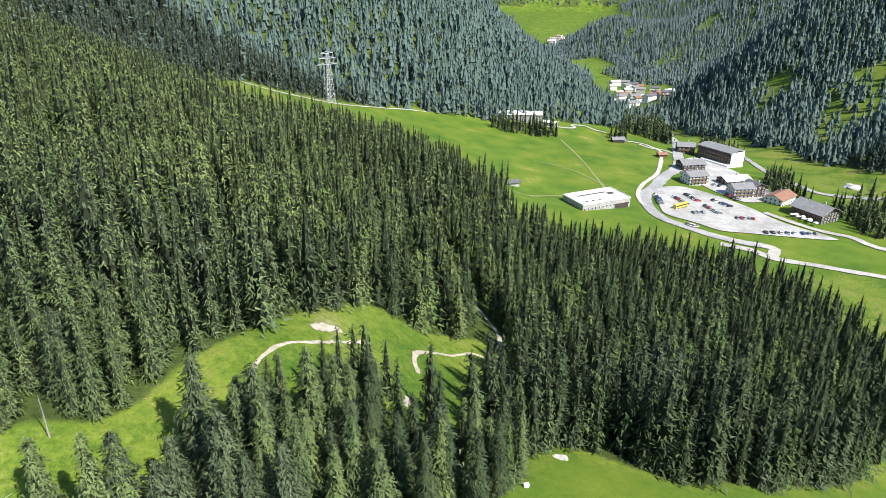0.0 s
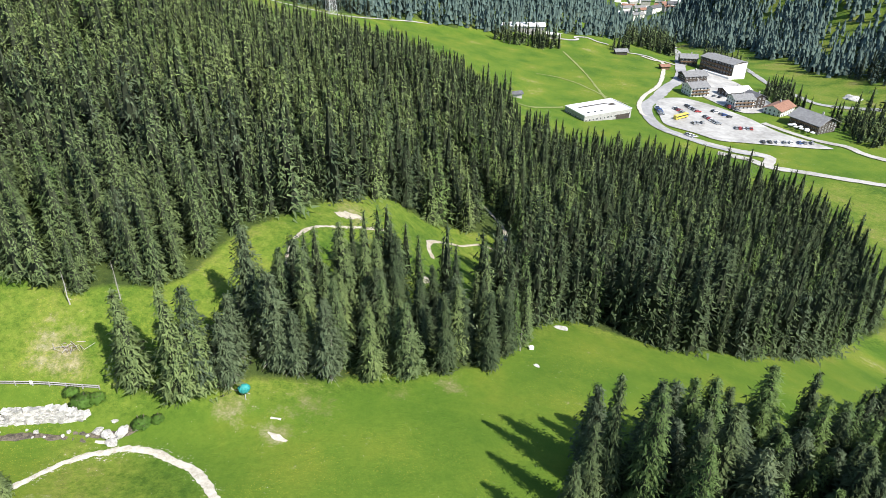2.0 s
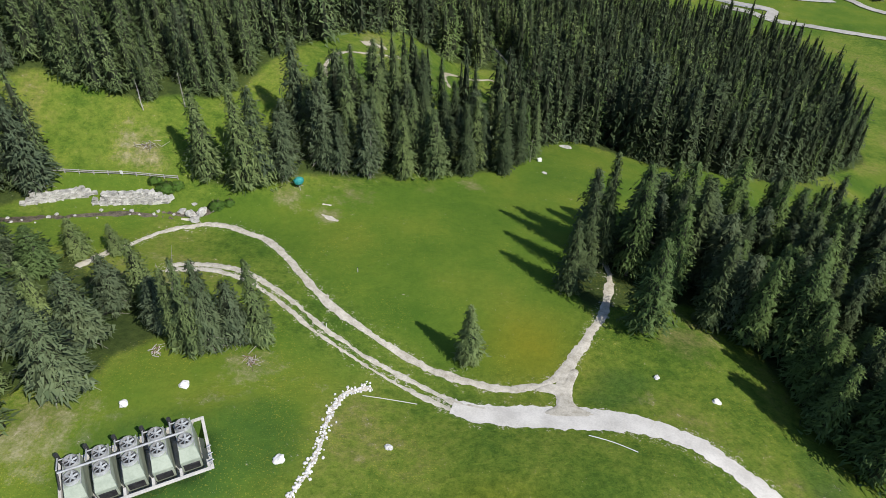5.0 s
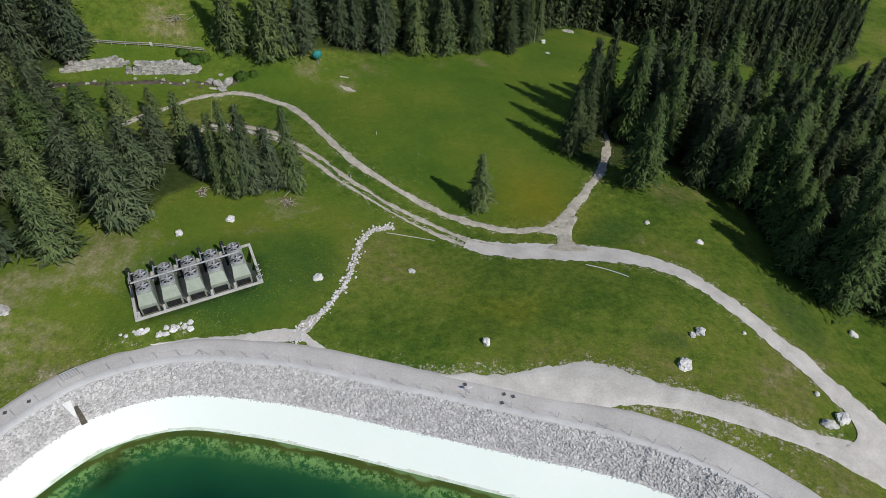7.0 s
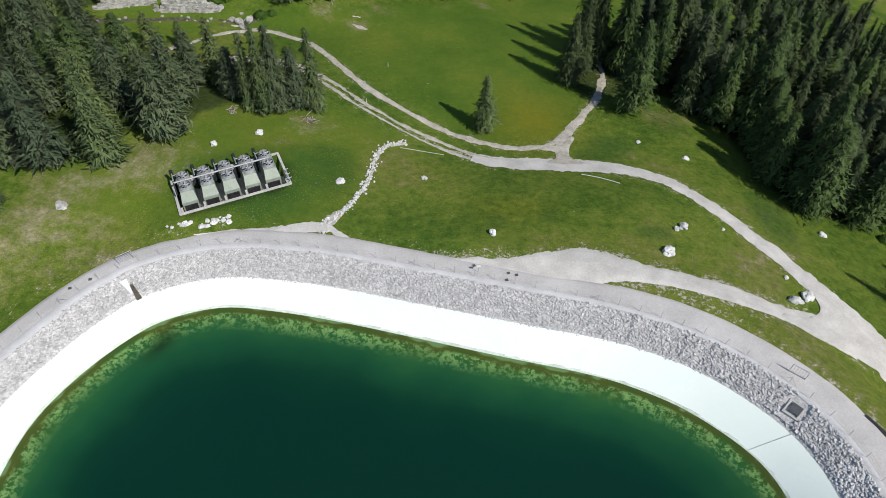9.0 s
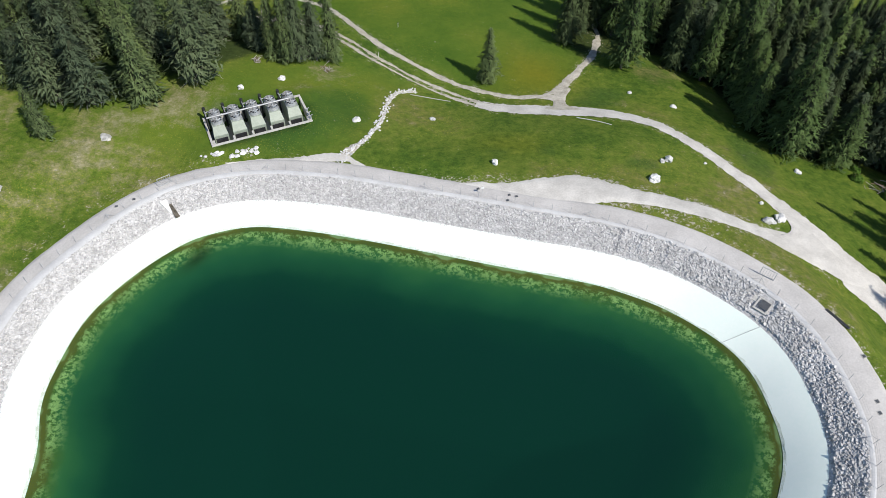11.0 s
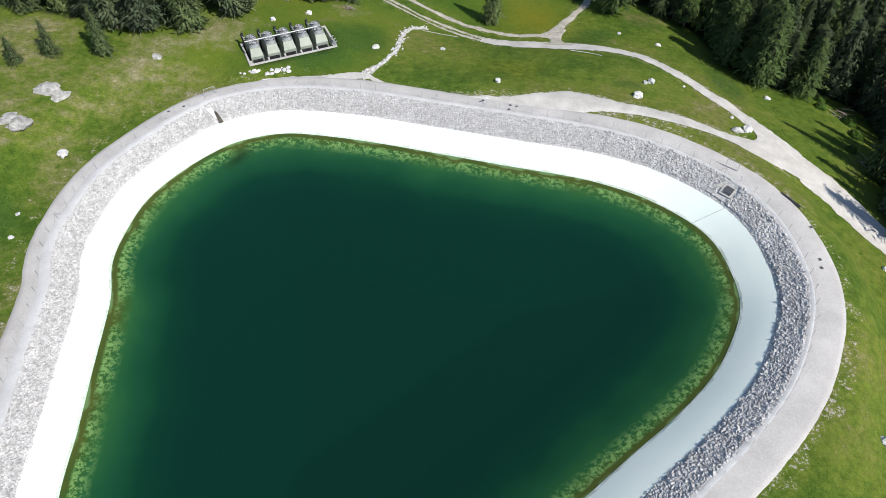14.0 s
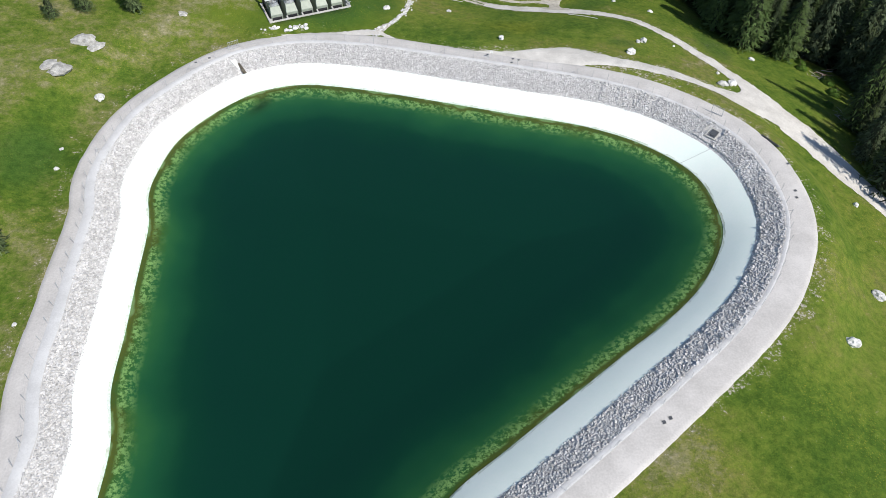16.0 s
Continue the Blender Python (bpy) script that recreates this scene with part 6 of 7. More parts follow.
for x, y in ((-21.7, 43.2), (-24.6, 29.4)):
    stake = thing("marker_stake", pose(x, y, float(ground_at(x, y)[0]), 3, 2, 0), "short pale marker stake in the meadow", "stake", "marker stakes")
    bm = bmesh.new()
    rod(bm, (0, 0, -0.2), (0, 0, 1.0), 0.05, 5)
    part("post", bm, WHITE, stake)
    part("cap", box(bmesh.new(), 0, 0, 0.98, 0.14, 0.14, 0.06), DARK_STEEL, stake)

# timber and steel guard rail above the creek
rail_line = spline([(-74.5, 59.4), (-68, 60.4), (-62.5, 61.3), (-56.8, 61.9), (-54.6, 62.2)], 2.2)
WOODRAIL = surface("grey_weathered_timber", (0.22, 0.21, 0.20), (0.42, 0.40, 0.38), 1.5, bump=0.3)
rail = thing("guard_rail", pose(0, 0, 0), "low grey timber guard rail above the creek", "guard rail")
rz = ground_at(rail_line[:, 0], rail_line[:, 1])
for p, z in zip(rail_line, rz):
    part("post", box(bmesh.new(), p[0], p[1], z - 0.3, 0.16, 0.16, 1.1, 0.02), WOODRAIL, rail)
for i in range(len(rail_line) - 1):
    for h in (0.35, 0.7):
        bm = bmesh.new()
        rod(bm, (*rail_line[i], rz[i] + h), (*rail_line[i + 1], rz[i + 1] + h), 0.075, 6)
        part("rail", bm, WOODRAIL, rail)
part("plate", box(bmesh.new(), rail_line[5][0], rail_line[5][1] - 0.15, rz[5] + 0.3, 0.5, 0.05, 0.7), WHITE, rail, "blank white plate")


WALL_BLOCKS = [mesh_from("stone", chip_arrays(30 + i)[0] * 1.3, chip_arrays(30 + i)[1], [WALLSTONE]) for i in range(8)]


def stone_wall(name, line, rows, size, seed):
    """A dry wall of big limestone blocks, fitted close, course on course."""
    g = np.random.default_rng(seed)
    w = thing(name, pose(0, 0, 0), "rough retaining wall of large pale limestone blocks", "stone wall", "creek walls")
    for k in range(rows):
        p = spline(line, size * 0.78)
        n = normals(p)
        shift = np.gradient(p, axis=0) * (0.5 if k % 2 else 0.0)
        q = p + shift + n * (0.34 * size * k)
        z = ground_at(p[:, 0], p[:, 1])
        end = np.sin(np.linspace(0, 3.14, len(p))) + g.uniform(-0.1, 0.3, len(p))
        for i in range(len(p)):
            if end[i] * rows < k * 0.8:
                continue
            s = size * g.uniform(0.85, 1.25)
            m = pose(q[i, 0] + g.normal(0, 0.06), q[i, 1] + g.normal(0, 0.06), z[i] + 0.1 + k * size * 0.66, g.uniform(-12, 12), g.uniform(-12, 12), 16 + g.uniform(-18, 18)) @ Matrix.Diagonal((s * g.uniform(0.85, 1.3), s, s * 0.85, 1))
            piece("stone", WALL_BLOCKS[int(g.integers(8))], w, m)


stone_wall("creek_wall", [(-66.4, 54.9), (-61, 56.3), (-55.2, 57.8)], 4, 0.72, 81)
stone_wall("creek_wall", [(-76, 52.0), (-69.8, 55.6), (-66.8, 57.0)], 3, 0.68, 82)
CREEK = [(-80, 46), (-71.4, 49.8), (-66.1, 51.9), (-61.5, 54.0), (-54.4, 55.1), (-50, 56.0), (-47, 58.5)]
way("creek_bed", "narrow creek bed of brown stones and shallow water", CREEK, (1.6, 1.2, 1.2, 1.4, 1.6), surface("wet_creek_stones", (0.035, 0.030, 0.022), (0.17, 0.14, 0.10), 1.4, rough=0.4, bump=0.8, distance=0.2, fine=4), 0.05, 83, 0.25, "creek")
g = np.random.default_rng(84)
cl = spline(CREEK, 0.5)
for i in range(0, len(cl), 2):
    if g.uniform() < 0.75:
        boulder(cl[i, 0] + g.normal(0, 0.7), cl[i, 1] + g.normal(0, 0.7), g.uniform(0.3, 0.8), "pale stone in the creek bed", 0.6, OUTCROP, "creek_stone", 500 + i, 0.2)
for x, y, s in ((-51.2, 55.6, 1.5), (-49.4, 56.2, 1.8), (-52.8, 56.2, 1.2), (-50.3, 54.6, 1.6)):
    boulder(x, y, s, "large white boulder at the creek crossing", 0.6, OUTCROP, "boulder")
way("gravel_spill", "pale gravel spill beside the creek", [(-52.5, 54.6), (-51, 54.8), (-49.5, 55.2)], (0.3, 0.9, 0.3), TRACK, 0.06, 85, 0.15, "gravel")
way("gravel_spill", "bare pale patch in the mown meadow", [(-29.5, 58.8), (-28.5, 58.2), (-26.5, 57.2)], (0.3, 1.0, 0.5), TRACK, 0.05, 86, 0.12, "gravel")
way("gravel_spill", "bare pale patch in the mown meadow", [(-29.8, 61.5), (-28.2, 61.3)], (0.5, 0.4), TRACK, 0.05, 87, 0.12, "gravel")

way("gravel_verge", "bright white gravel verge along the outer crest edge", [(-44.5, -5.0), (-40, -4.3), (-33, -3.9), (-28.0, -3.4), (-25.5, -4.6), (-23.5, -6.2)], (0.3, 0.6, 0.8, 2.0, 1.2, 0.3), GRAVEL, 0.1, 93, 0.15)

# bike trail in the wood clearing
DIRT = surface("sandy_trail_dirt", (0.26, 0.225, 0.165), (0.46, 0.42, 0.34), 0.5, bump=0.4, distance=0.05, fine=8)
way("bike_trail", "sandy winding bike trail in the wood clearing", [(-30.6, 87), (-32.4, 91.5), (-33.2, 97), (-32.1, 103.5), (-29, 108.5), (-25.6, 111.5), (-22.2, 115.5), (-17, 122)], (1.0, 0.9, 0.9, 0.8), DIRT, 0.12, 88, 0.15)
way("bike_trail", "sandy winding bike trail in the wood clearing", [(-7.0, 122), (-8.0, 130.5), (-5.0, 137), (0.4, 141), (6, 146), (10.5, 144), (12, 138), (10, 131)], (1.0, 0.9, 0.9, 0.9), DIRT, 0.12, 89, 0.15)
way("bike_trail", "sandy bike trail in a narrow ride through the forest", RIDE, (1.2, 1.1, 1.0, 1.0), DIRT, 0.12, 94, 0.15)
way("sand_patch", "bare pale sandy patch in the wood clearing", [(-27.5, 117), (-25, 119), (-22.5, 121)], (1.5, 3.5, 1.5), DIRT, 0.12, 90, 0.4, "gravel")
way("sand_patch", "bare pale sandy patch in the wood clearing", [(-9.0, 104.5), (-8.2, 106.5), (-8.0, 108.5)], (1.0, 2.4, 1.0), DIRT, 0.12, 91, 0.3, "gravel")
way("wood_path", "short pale path running among the dark conifers", [(38.0, 49), (39.3, 46.5), (42.0, 40.3), (43.5, 36)], (1.2, 1.6, 1.6, 1.0), DIRT, 0.12, 92, 0.15)


# dead trunks, brushwood and shrubs
def dead_tree(x, y, tall, lean, turn, label, seed):
    t = thing("dead_tree", pose(x, y, float(ground_at(x, y)[0]), lean, 0, turn), label, "dead tree", "dead trees")
    piece("trunk", trunk_mesh(tall, 0.10, DEADWOOD, stubs=44, seed=seed, wave=0.03), t)


dead_tree(-46.2, 31.5, 12, 16, 70, "bleached dead spruce leaning out of the grove", 1)
dead_tree(-48.6, 35.0, 5, 4, 20, "short bleached dead tree with bare branches", 2)
dead_tree(-59.0, 26.5, 6, 5, 140, "grey dead spruce with bare twigs", 3)
dead_tree(-62.5, 73.5, 6, 6, 200, "grey dead spruce at the forest edge", 4)
dead_tree(-56.0, 76.5, 8, 8, 30, "grey dead spruce at the forest edge", 5)
dead_tree(-22.0, 71.0, 10, 3, 80, "grey dead spruce at the forest edge", 6)
dead_tree(10.5, 89.0, 6, 2, 10, "grey half-dead spruce at the forest edge", 7)


BRUSH = surface("red_brown_brushwood", (0.10, 0.06, 0.04), (0.24, 0.16, 0.11), 2.0)


def brush_pile(x, y, size, seed, label):
    g = np.random.default_rng(seed)
    z = float(ground_at(x, y)[0])
    t = thing("brushwood_pile", pose(x, y, z), label, "brushwood", "brushwood piles")
    for k in range(34):
        a, l = g.uniform(0, 6.28), size * g.uniform(0.2, 0.55)
        c = g.normal(0, size * 0.24, 2)
        h = g.uniform(0.02, 0.3) * size * 0.5
        bm = bmesh.new()
        rod(bm, (c[0] - math.cos(a) * l / 2, c[1] - math.sin(a) * l / 2, h - 0.05), (c[0] + math.cos(a) * l / 2, c[1] + math.sin(a) * l / 2, h + g.uniform(-0.1, 0.25)), 0.02 + 0.05 * g.uniform() ** 2, 4)
        part("branch", bm, DEADWOOD if k % 3 else BRUSH, t)


brush_pile(-32.8, 20.8, 2.6, 1, "heap of cut bleached branches at the grove edge")
brush_pile(-44.2, 20.4, 2.0, 2, "heap of grey root wood at the grove edge")
brush_pile(-60.5, 67, 4.0, 3, "tangle of grey branches on the bare bank")
brush_pile(60.5, 2.6, 4.5, 4, "tangle of fallen grey branches among the conifers")
brush_pile(57.5, -14, 3.5, 5, "tangle of fallen grey branches among the conifers")


def shrub(x, y, size, seed, label):
    """A leafy bush: some hundred small leaf clumps round a few stems."""
    g = np.random.default_rng(seed)
    t = thing("shrub", pose(x, y, float(ground_at(x, y)[0])), label, "shrub", "shrubs in the pasture")
    bm = bmesh.new()
    for k in range(5):
        a = g.uniform(0, 6.28)
        rod(bm, (0, 0, -0.1), (math.cos(a) * size * 0.3, math.sin(a) * size * 0.3, size * 0.45), 0.03, 4)
    part("stem", bm, BARK, t)
    n = 900
    d = g.normal(0, 1, (n, 3))
    d /= np.linalg.norm(d, axis=1, keepdims=True)
    d[:, 2] = np.abs(d[:, 2])
    c = d * size * 0.5 * g.uniform(0.55, 1.05, (n, 1)) * (1, 1, 0.75)
    V, F, O = [], [], []
    for i in range(n):
        a, b = g.normal(0, 1, 3), g.normal(0, 1, 3)
        k = size * 0.045
        V += [c[i] - a * k, c[i] + a * k * 0.6 + b * k, c[i] - b * k]
        F.append((3 * i, 3 * i + 1, 3 * i + 2))
        O += [d[i]] * 3
    me = mesh_from("foliage", V, F, [BUSH])
    set_outward(me, O)
    piece("foliage", me, t)


for i, (x, y, s) in enumerate(((-56.3, 59.9, 3.4), (-54.5, 60.8, 2.6), (-58.2, 61.0, 2.4), (-47.4, 58.0, 2.8), (-45.5, 59.0, 2.0), (57, 5, 2.4), (60, -4, 2.8), (58.5, 8.5, 2.2), (56, -10, 2.0), (61, 1, 3.0))):
    shrub(x, y, s, 600 + i, "low bright green leafy shrub in the rough pasture")

# ---------------------------------------------------------------- valley buildings
WALL_WHITE = surface("white_render_wall", (0.62, 0.61, 0.58), (0.76, 0.75, 0.72), 0.3)
WALL_DARK = surface("dark_timber_cladding", (0.030, 0.024, 0.020), (0.075, 0.060, 0.048), 0.8)
WALL_GREY = surface("grey_render_wall", (0.28, 0.27, 0.26), (0.42, 0.41, 0.39), 0.4)
ROOF_GREY = surface("grey_shingle_roof", (0.13, 0.13, 0.13), (0.24, 0.24, 0.24), 0.7)
ROOF_PALE = surface("pale_gravel_roof", (0.50, 0.50, 0.49), (0.66, 0.66, 0.65), 0.3)
ROOF_BROWN = surface("brown_tile_roof", (0.17, 0.085, 0.055), (0.30, 0.16, 0.11), 0.8)
ROOF_DARK = surface("dark_sheet_roof", (0.07, 0.07, 0.075), (0.14, 0.14, 0.15), 0.5)
GLASS = surface("dark_window_glass", (0.015, 0.018, 0.022), (0.04, 0.045, 0.05), 1.0, rough=0.12)
TIMBER = surface("brown_balcony_timber", (0.09, 0.055, 0.03), (0.18, 0.11, 0.06), 1.0)
bm = box(bmesh.new(), 0, 0, -0.65, 1.1, 0.12, 1.3, 0.02)
WINDOW = bpy.data.meshes.new("window")
bm.to_mesh(WINDOW)
bm.free()
WINDOW.materials.append(GLASS)
bm = bmesh.new()
for x, z, sx, sz in ((-0.6, 0, 0.1, 1.5), (0.6, 0, 0.1, 1.5), (0, 0.7, 1.3, 0.1), (0, -0.7, 1.3, 0.1)):
    box(bm, x, 0, z - sz / 2, sx, 0.2, sz)
FRAME = bpy.data.meshes.new("window_frame")
bm.to_mesh(FRAME)
bm.free()
FRAME.materials.append(WHITE)


def house(name, label, x, y, turn, length, width, tall, wall, roof, pitch=0.45, storeys=2, gap=3.0, balcony=False, over=0.9, windows=True, base=None, chimney=True):
    """A house with gabled or flat roof, window rows and, where asked, balconies. Its ridge runs along its length."""
    z = float(ground_at([x], [y])[0]) if base is None else base
    t = thing(name, pose(x, y, z, 0, 0, turn), label, "building", "buildings in the valley")
    l, w = length / 2, width / 2
    rise = w * pitch
    bm = bmesh.new()
    outline = [(-w, -3.0), (w, -3.0), (w, tall), (0, tall + rise), (-w, tall)] if pitch else [(-w, -3.0), (w, -3.0), (w, tall), (-w, tall)]
    a, b = ([bm.verts.new((s, py, pz)) for py, pz in outline] for s in (-l, l))
    bm.faces.new(a[::-1]), bm.faces.new(b)
    for i in range(len(outline)):
        j = (i + 1) % len(outline)
        bm.faces.new((a[i], a[j], b[j], b[i]))
    bmesh.ops.recalc_face_normals(bm, faces=bm.faces)
    part("wall", bm, wall, t)
    if pitch:
        for s in (-1, 1):
            bm = bmesh.new()
            drop = over * pitch
            q = [(-l - over, 0, tall + rise + 0.28), (l + over, 0, tall + rise + 0.28), (l + over, s * (w + over), tall - drop + 0.28), (-l - over, s * (w + over), tall - drop + 0.28)]
            top = [bm.verts.new(p) for p in q]
            low = [bm.verts.new((p[0], p[1], p[2] - 0.25)) for p in q]
            bm.faces.new(top), bm.faces.new(low[::-1])
            for i in range(4):
                bm.faces.new((top[i], top[(i + 1) % 4], low[(i + 1) % 4], low[i]))
            bmesh.ops.recalc_face_normals(bm, faces=bm.faces)
            part("roof", bm, roof, t)
        if chimney:
            part("chimney", box(bmesh.new(), l * 0.35, w * 0.3, tall + rise * 0.5, 0.9, 0.9, rise * 0.5 + 1.2, 0.03), WALL_GREY, t)
    else:
        bm = bmesh.new()
        box(bm, 0, 0, tall, length + 0.4, width + 0.4, 0.3, 0.03)
        for px, py, sx, sy in ((0, w, length + 0.5, 0.5), (0, -w, length + 0.5, 0.5), (l, 0, 0.5, width), (-l, 0, 0.5, width)):
            box(bm, px, py, tall + 0.3, sx, sy, 0.45)
        part("roof", bm, roof, t)
    if windows:
        for k in range(storeys):
            h = (k + 0.55) * tall / storeys
            for side, span, far in ((0, length, w), (1, length, w), (2, width, l), (3, width, l)):
                n = max(1, int(span / gap))
                for i in range(n):
                    u = (i + 0.5) / n * span - span / 2
                    m = (pose(u, -far, h), pose(u, far, h), pose(far, u, h, 0, 0, 90), pose(-far, u, h, 0, 0, 90))[side]
                    win = piece("window", WINDOW, t, m)
                    piece("window_frame", FRAME, win)
    if balcony:
        for k in range(1, storeys):
            h = k * tall / storeys
            for s in (-1, 1):
                bm = box(bmesh.new(), 0, s * (w + 0.6), h - 0.1, length * 0.96, 1.2, 0.15)
                box(bm, 0, s * (w + 1.18), h, length * 0.96, 0.08, 0.95)
                part("balcony", bm, TIMBER, t)
    return t


lift = house("lift_station", "long flat-roofed lift station with a white roof and a roof well", 92.0, 409.5, 26, 36, 21, 6.2, WALL_GREY, ROOF_PALE, 0, 1, 2.6, base=-78.6)
# the roof wells are flat dark slabs; their shade is only colour
part("roof_well_shade", box(bmesh.new(), -1, 4.5, 6.32, 22, 1.6, 0.2), WALL_DARK, lift, "flat dark slab standing in for the roof well's shade")
part("roof_well_shade", box(bmesh.new(), 11.5, 1.5, 6.32, 5.0, 3.5, 0.2), WALL_DARK, lift, "flat dark slab standing in for the roof well's shade")
part("garage_front", box(bmesh.new(), 11.5, -10.5, 0.4, 10.5, 0.3, 3.4, 0.02), WALL_DARK, lift, "dark recessed garage front")
for i in range(3):
    part("skylight", box(bmesh.new(), -12 + 5 * i, -6, 6.3, 1.4, 1.0, 0.5, 0.05), GLASS, lift)
hotel = house("hotel", "four-storey hotel with dark timber facades and white end wall", 222.3, 553, -57, 32, 17, 12.2, WALL_DARK, ROOF_GREY, 0.16, 4, 2.7, True, 0.8)
part("end_wall", box(bmesh.new(), 16.2, 0, -2, 0.5, 16.8, 14.0, 0.05), WALL_WHITE, hotel, "white rendered end wall")
part("plinth_wing", box(bmesh.new(), 4, -10.5, -2, 26, 5, 5.2, 0.08), WALL_WHITE, hotel, "white ground-floor wing")
house("guest_house", "white two-storey guest house with a grey roof", 200, 574, -8, 14, 11, 6.5, WALL_DARK, ROOF_GREY, 0.4, 2, 3.0, True)
house("chalet", "dark timber chalet with a wide grey roof", 184, 511, 12, 18, 12, 6.0, WALL_DARK, ROOF_GREY, 0.38, 2, 3.0)
house("guest_house", "white guest house with balconies and grey roof", 174.5, 473.5, 14, 14, 12.5, 7.0, WALL_WHITE, ROOF_GREY, 0.35, 3, 2.6, True)
house("chalet", "low chalet with a broad pale grey roof", 205, 478, 16, 20, 12, 4.6, WALL_DARK, ROOF_PALE, 0.33, 2, 3.2)
house("guest_house", "grey guest house with a dark hipped roof", 197.5, 447.5, 8, 14, 11, 7.0, WALL_WHITE, ROOF_GREY, 0.4, 3, 2.6, True)
house("chalet", "tall grey chalet beside the guest house", 208.5, 452, -72, 11, 10, 8.0, WALL_DARK, ROOF_DARK, 0.4, 3, 2.6)
house("chalet", "low house with a red-brown tile roof", 221, 438.5, 40, 19, 12, 4.6, WALL_WHITE, ROOF_BROWN, 0.4, 2, 3.0)
house("chalet", "large dark chalet with a broad grey roof and white gable end", 229.5, 408, -62, 21, 17, 6.6, WALL_DARK, ROOF_GREY, 0.42, 3, 2.6, True, 1.6)
house("lift_shed", "long lift shed with a pale sheet roof above the meadow", 60.5, 618, -2, 42, 15, 5.0, WALL_GREY, ROOF_PALE, 0.22, 1, 4.0, chimney=False)
house("lift_shed", "small low shed with a pale roof above the meadow", 90, 614, -25, 12, 7, 3.0, WALL_GREY, ROOF_PALE, 0.25, 1, 4.0, chimney=False)
house("hay_barn", "small weathered hay barn with a shingle roof", 145, 586, 6, 10, 6.5, 3.0, WALL_DARK, ROOF_GREY, 0.45, 1, 4, chimney=False, windows=False)
house("hay_barn", "small grey shed at the meadow edge", 40, 420, 20, 7, 5, 2.6, WALL_GREY, ROOF_DARK, 0.4, 1, 4, chimney=False, windows=False)
house("hay_barn", "small timber kiosk beside the valley road", 172, 545, 10, 7, 5, 2.8, TIMBER, ROOF_BROWN, 0.4, 1, 4, chimney=False, windows=False)
g = np.random.default_rng(91)
for i in range(34):
    u = i / 33
    x = 300 + 90 * u + g.uniform(-40, 45)
    y = 1090 + 420 * u + g.uniform(-60, 60)
    house("village_house", "small distant village house with a pale wall", x, y, g.uniform(-40, 40), g.uniform(13, 24), g.uniform(11, 14), g.uniform(7, 11), (WALL_WHITE, WALL_WHITE, WALL_GREY)[i % 3], (ROOF_GREY, ROOF_PALE, ROOF_BROWN, ROOF_DARK)[i % 4], 0.4, 2, 6.0, chimney=False, windows=i < 14)

for i in range(16):
    house("village_house", "tiny distant village house with a pale wall", 380 + 6 * i + g.uniform(-30, 30), 2700 + 22 * i + g.uniform(-60, 60), g.uniform(-40, 40), g.uniform(14, 26), g.uniform(12, 15), g.uniform(8, 12), WALL_WHITE, (ROOF_GREY, ROOF_PALE, ROOF_BROWN)[i % 3], 0.4, 2, 6.0, chimney=False, windows=False)

# ---------------------------------------------------------------- cars, bus, parasols
def car_meshes():
    def shape(name, rows, half, inset):
        bm = bmesh.new()
        a, b = ([bm.verts.new((px, s * (half - inset * (pz > 0.95)), pz)) for px, pz in rows] for s in (-1, 1))
        bm.faces.new(a), bm.faces.new(b[::-1])
        n = len(rows)
        for i in range(n):
            bm.faces.new((a[i], b[i], b[(i + 1) % n], a[(i + 1) % n]))
        bmesh.ops.recalc_face_normals(bm, faces=bm.faces)
        bmesh.ops.bevel(bm, geom=list(bm.edges), offset=0.05, segments=1, affect="EDGES")
        me = bpy.data.meshes.new(name)
        bm.to_mesh(me)
        bm.free()
        return me

    body = shape("body", [(-2.15, 0.3), (2.15, 0.3), (2.15, 0.7), (1.1, 0.93), (-2.1, 0.95)], 0.88, 0)
    cabin = shape("cabin", [(-2.0, 0.9), (1.05, 0.9), (0.35, 1.42), (-1.6, 1.44)], 0.82, 0.14)
    roof = shape("roof", [(-1.55, 1.4), (0.3, 1.4), (0.25, 1.5), (-1.5, 1.5)], 0.68, 0.02)
    cabin.materials.append(GLASS)
    bm = bmesh.new()
    rod(bm, (0, -0.1, 0), (0, 0.1, 0), 0.32, 12)
    wheel = bpy.data.meshes.new("wheel")
    bm.to_mesh(wheel)
    bm.free()
    wheel.materials.append(BLACK)
    return body, cabin, roof, wheel


CAR = car_meshes()
PAINTS = {}
for key, c in (("white", (0.75, 0.75, 0.75)), ("black", (0.02, 0.02, 0.022)), ("grey", (0.22, 0.23, 0.24)), ("silver", (0.5, 0.5, 0.52)), ("red", (0.35, 0.03, 0.025)), ("blue", (0.03, 0.07, 0.22))):
    paint = surface(key + "_car_paint", c, tuple(min(1, v * 1.1) for v in c), 0.4, rough=0.25)
    meshes = []
    for m in (CAR[0], CAR[2]):
        m = m.copy()
        m.materials.append(paint)
        meshes.append(m)
    PAINTS[key] = meshes


def car(x, y, turn, colour):
    t = thing("car", pose(x, y, float(ground_at([x], [y])[0]) + 0.56, 0, 0, turn), colour + " car parked on the white gravel lot", "car", "cars in the valley car park")
    body, roof = PAINTS[colour]
    piece("body", body, t)
    piece("cabin", CAR[1], t, label="dark glazed cabin")
    piece("roof", roof, t)
    for px in (-1.35, 1.35):
        for py in (-0.82, 0.82):
            piece("wheel", CAR[3], t, pose(px, py, 0.32))


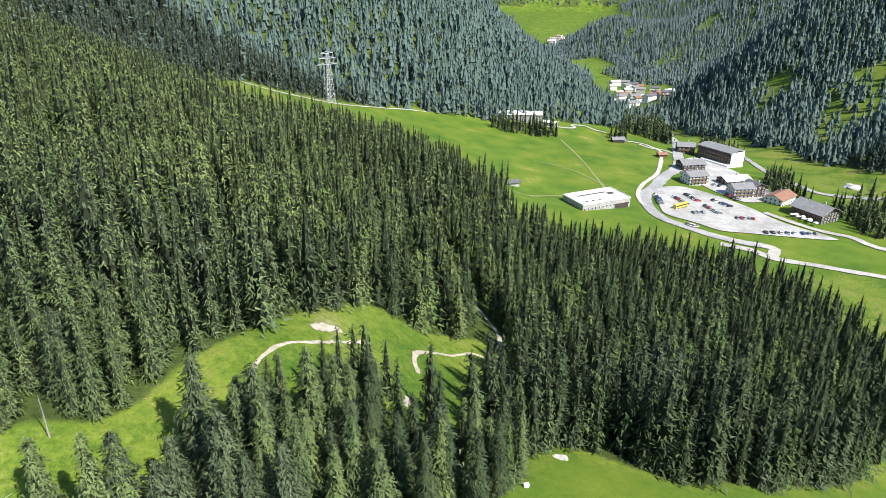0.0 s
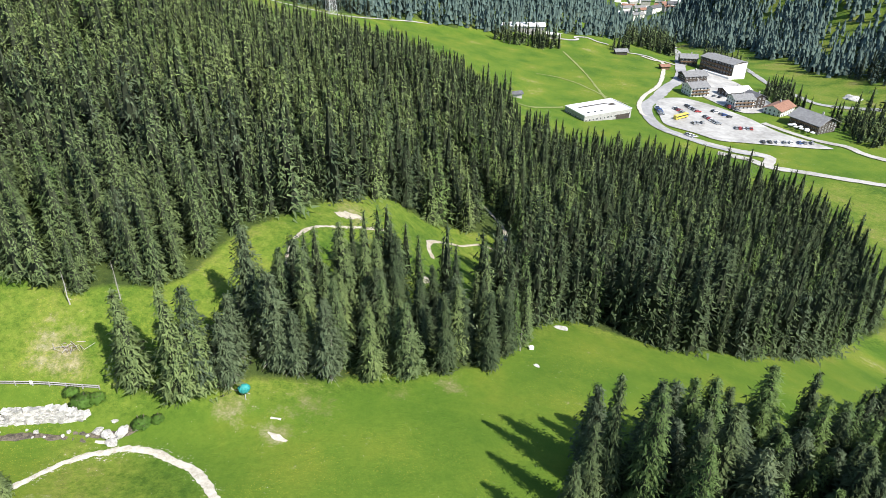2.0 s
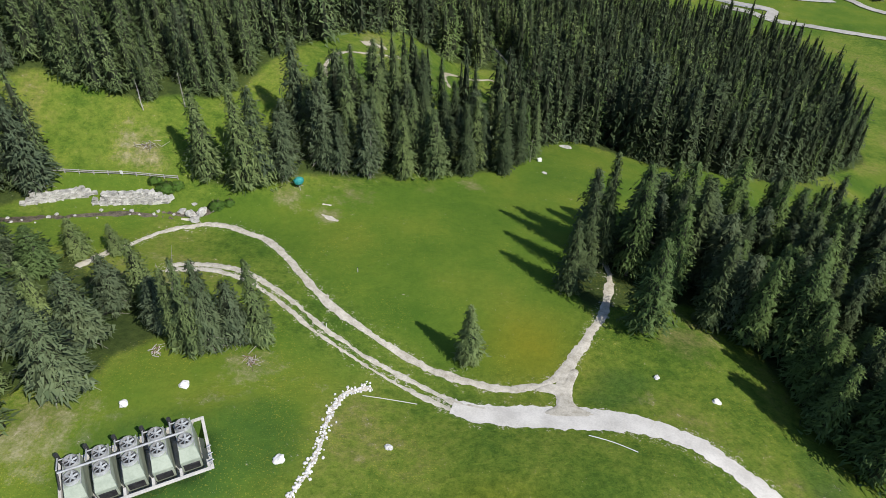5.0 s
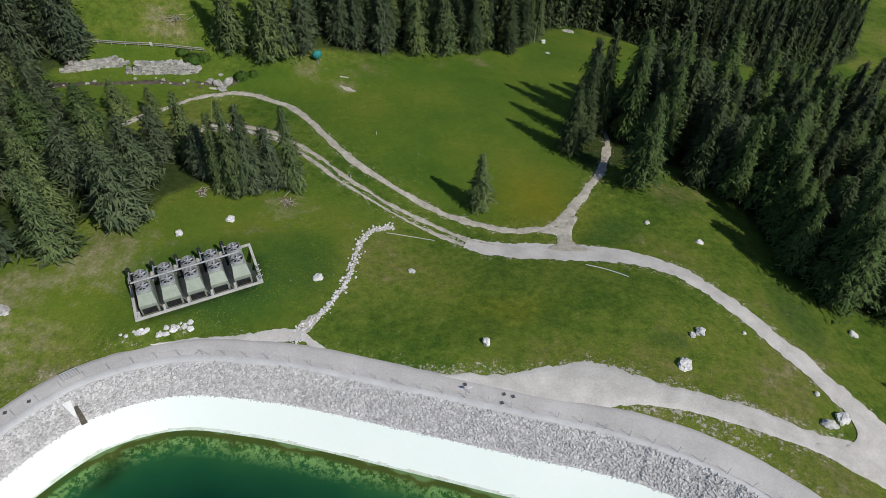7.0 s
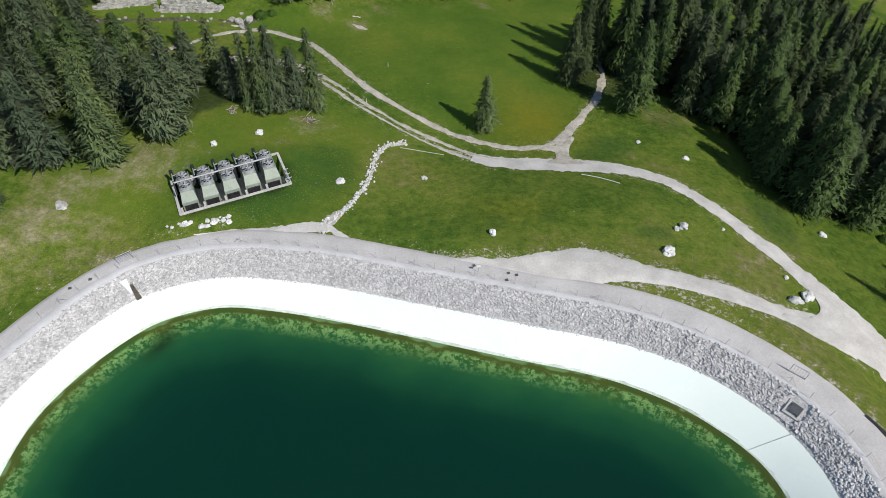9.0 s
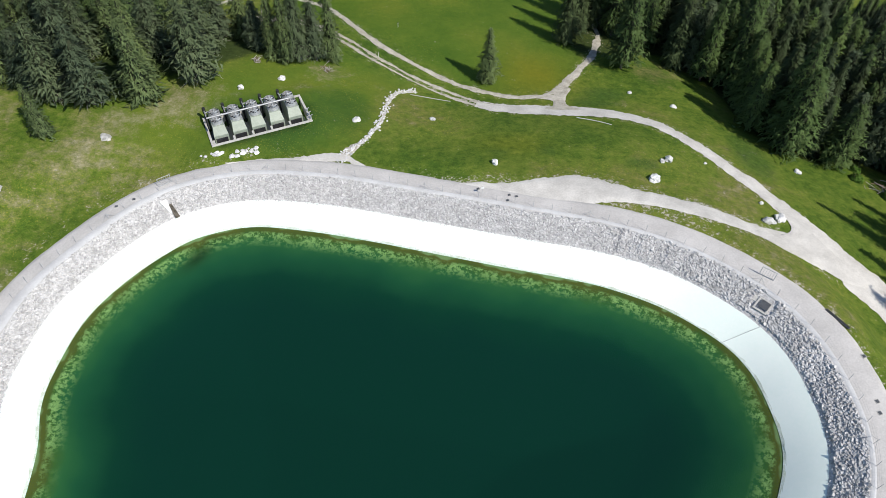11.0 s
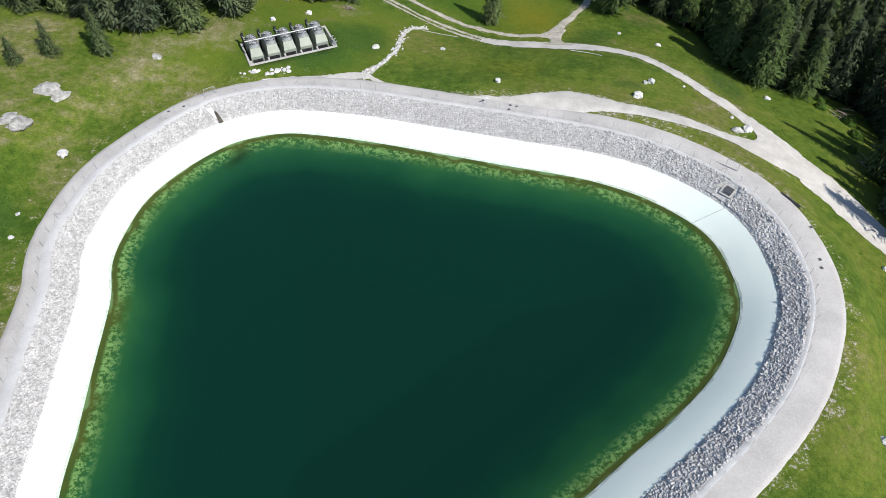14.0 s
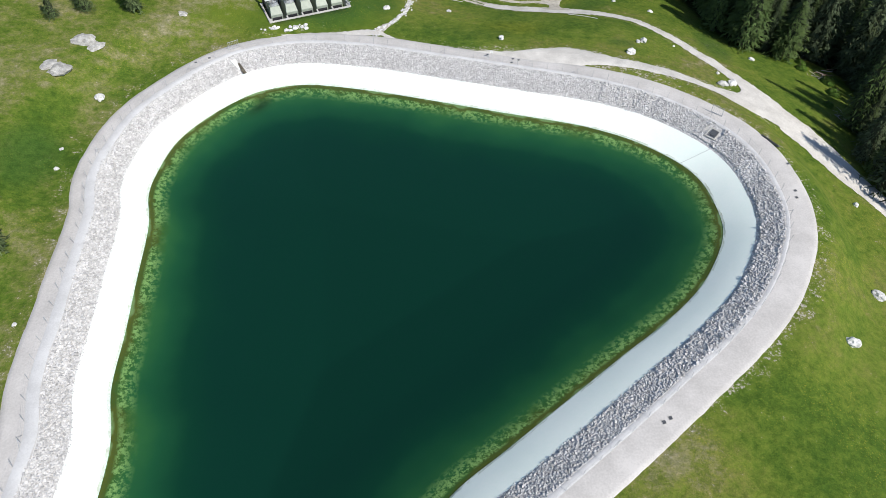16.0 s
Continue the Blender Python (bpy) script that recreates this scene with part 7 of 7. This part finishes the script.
g = np.random.default_rng(95)
for (x1, y1), (x2, y2), n in (((148.5, 434), (152.4, 418), 6), ((163.6, 417.7), (167.9, 402), 7), ((158.5, 441), (162.7, 425.7), 6), ((172.8, 432), (181, 418), 5), ((175.6, 396.6), (187, 396.3), 5), ((182.5, 373), (216.5, 375), 8), ((136.6, 433), (135.2, 416), 6), ((140.4, 380), (144.2, 374.4), 3), ((149.5, 401), (158.8, 403.7), 3), ((186, 470), (192, 466), 2), ((188, 446), (192, 434), 4)):
    along = math.degrees(math.atan2(y2 - y1, x2 - x1))
    for i in range(n):
        u = (i + 0.5 + g.uniform(-0.15, 0.15)) / n
        car(x1 + (x2 - x1) * u, y1 + (y2 - y1) * u, along + 80 + g.uniform(-6, 6), ("white", "black", "grey", "silver", "black", "red", "grey", "blue")[int(g.integers(8))])
bus = thing("bus", pose(146, 411.2, float(ground_at([146], [411.2])[0]) + 0.56, 0, 0, 33), "long yellow bus standing in the car park", "bus")
YELLOW = surface("yellow_bus_paint", (0.50, 0.40, 0.05), (0.60, 0.48, 0.08), 0.4, rough=0.3)
part("body", box(bmesh.new(), 0, 0, 0.35, 11.5, 2.5, 2.6, 0.15), YELLOW, bus)
part("window_band", box(bmesh.new(), 0.1, 0, 1.6, 11.0, 2.56, 0.85, 0.05), GLASS, bus, "dark window band")
for px in (-3.6, 3.6):
    for py in (-1.15, 1.15):
        piece("wheel", CAR[3], bus, pose(px, py, 0.45) @ Matrix.Scale(1.4, 4))
bm = bmesh.new()
bmesh.ops.create_cone(bm, cap_ends=True, segments=8, radius1=1.6, radius2=0.05, depth=0.7, matrix=Matrix.Translation((0, 0, 2.5)))
CANOPY = bpy.data.meshes.new("canopy")
bm.to_mesh(CANOPY)
bm.free()
CANOPY.materials.append(WHITE)
for x, y in ((214, 405), (216, 401.5), (218, 398), (220, 394.5), (217, 406), (219.5, 402), (222, 391), (221.5, 397.5)):
    p = thing("parasol", pose(x, y, float(ground_at([x], [y])[0]) + 0.3), "white parasol on the chalet terrace", "parasol", "parasols on the terrace")
    bm = bmesh.new()
    rod(bm, (0, 0, -0.4), (0, 0, 2.4), 0.05, 6)
    part("pole", bm, STEEL, p)
    piece("canopy", CANOPY, p)
boulder(303, 495, 13, "heap of pale gravel beside the valley road", 0.5, LOT, "gravel_heap", 7, 0.35)


def pylon(x, y, tall):
    """A steel lattice mast with three cross-arms."""
    t = thing("pylon", pose(x, y, float(ground_at([x], [y])[0]), 0, 0, 40), "tall grey steel lattice power pylon above the forest", "pylon")
    w0, w1 = 3.4, 0.8
    half = lambda h: w0 + (w1 - w0) * min(1, h / (tall * 0.78))
    corner = lambda i, h: (half(h) * (1, 1, -1, -1)[i], half(h) * (1, -1, -1, 1)[i], h)
    levels = np.concatenate([np.linspace(0, tall * 0.78, 9), [tall * 0.87, tall]])
    for i in range(4):
        bm = bmesh.new()
        rod(bm, (*corner(i, 0)[:2], -1), corner(i, tall), 0.15, 4)
        part("leg", bm, STEEL, t)
    for a, b in zip(levels, levels[1:]):
        bm = bmesh.new()
        for i in range(4):
            j = (i + 1) % 4
            rod(bm, corner(i, a), corner(j, b), 0.07, 3)
            rod(bm, corner(j, a), corner(i, b), 0.07, 3)
            rod(bm, corner(i, b), corner(j, b), 0.07, 3)
        part("lattice", bm, STEEL, t)
    for h, reach in ((tall * 0.78, 9.0), (tall * 0.9, 7.0), (tall, 5.0)):
        bm = bmesh.new()
        for s in (-1, 1):
            for k in (-0.7, 0.7):
                rod(bm, (0, k, h), (s * reach, 0, h + 0.2), 0.16, 4)
            rod(bm, (0, 0, h + 1.6), (s * reach, 0, h + 0.2), 0.12, 4)
        part("cross_arm", bm, STEEL, t)


pylon(-90.5, 512, 36)
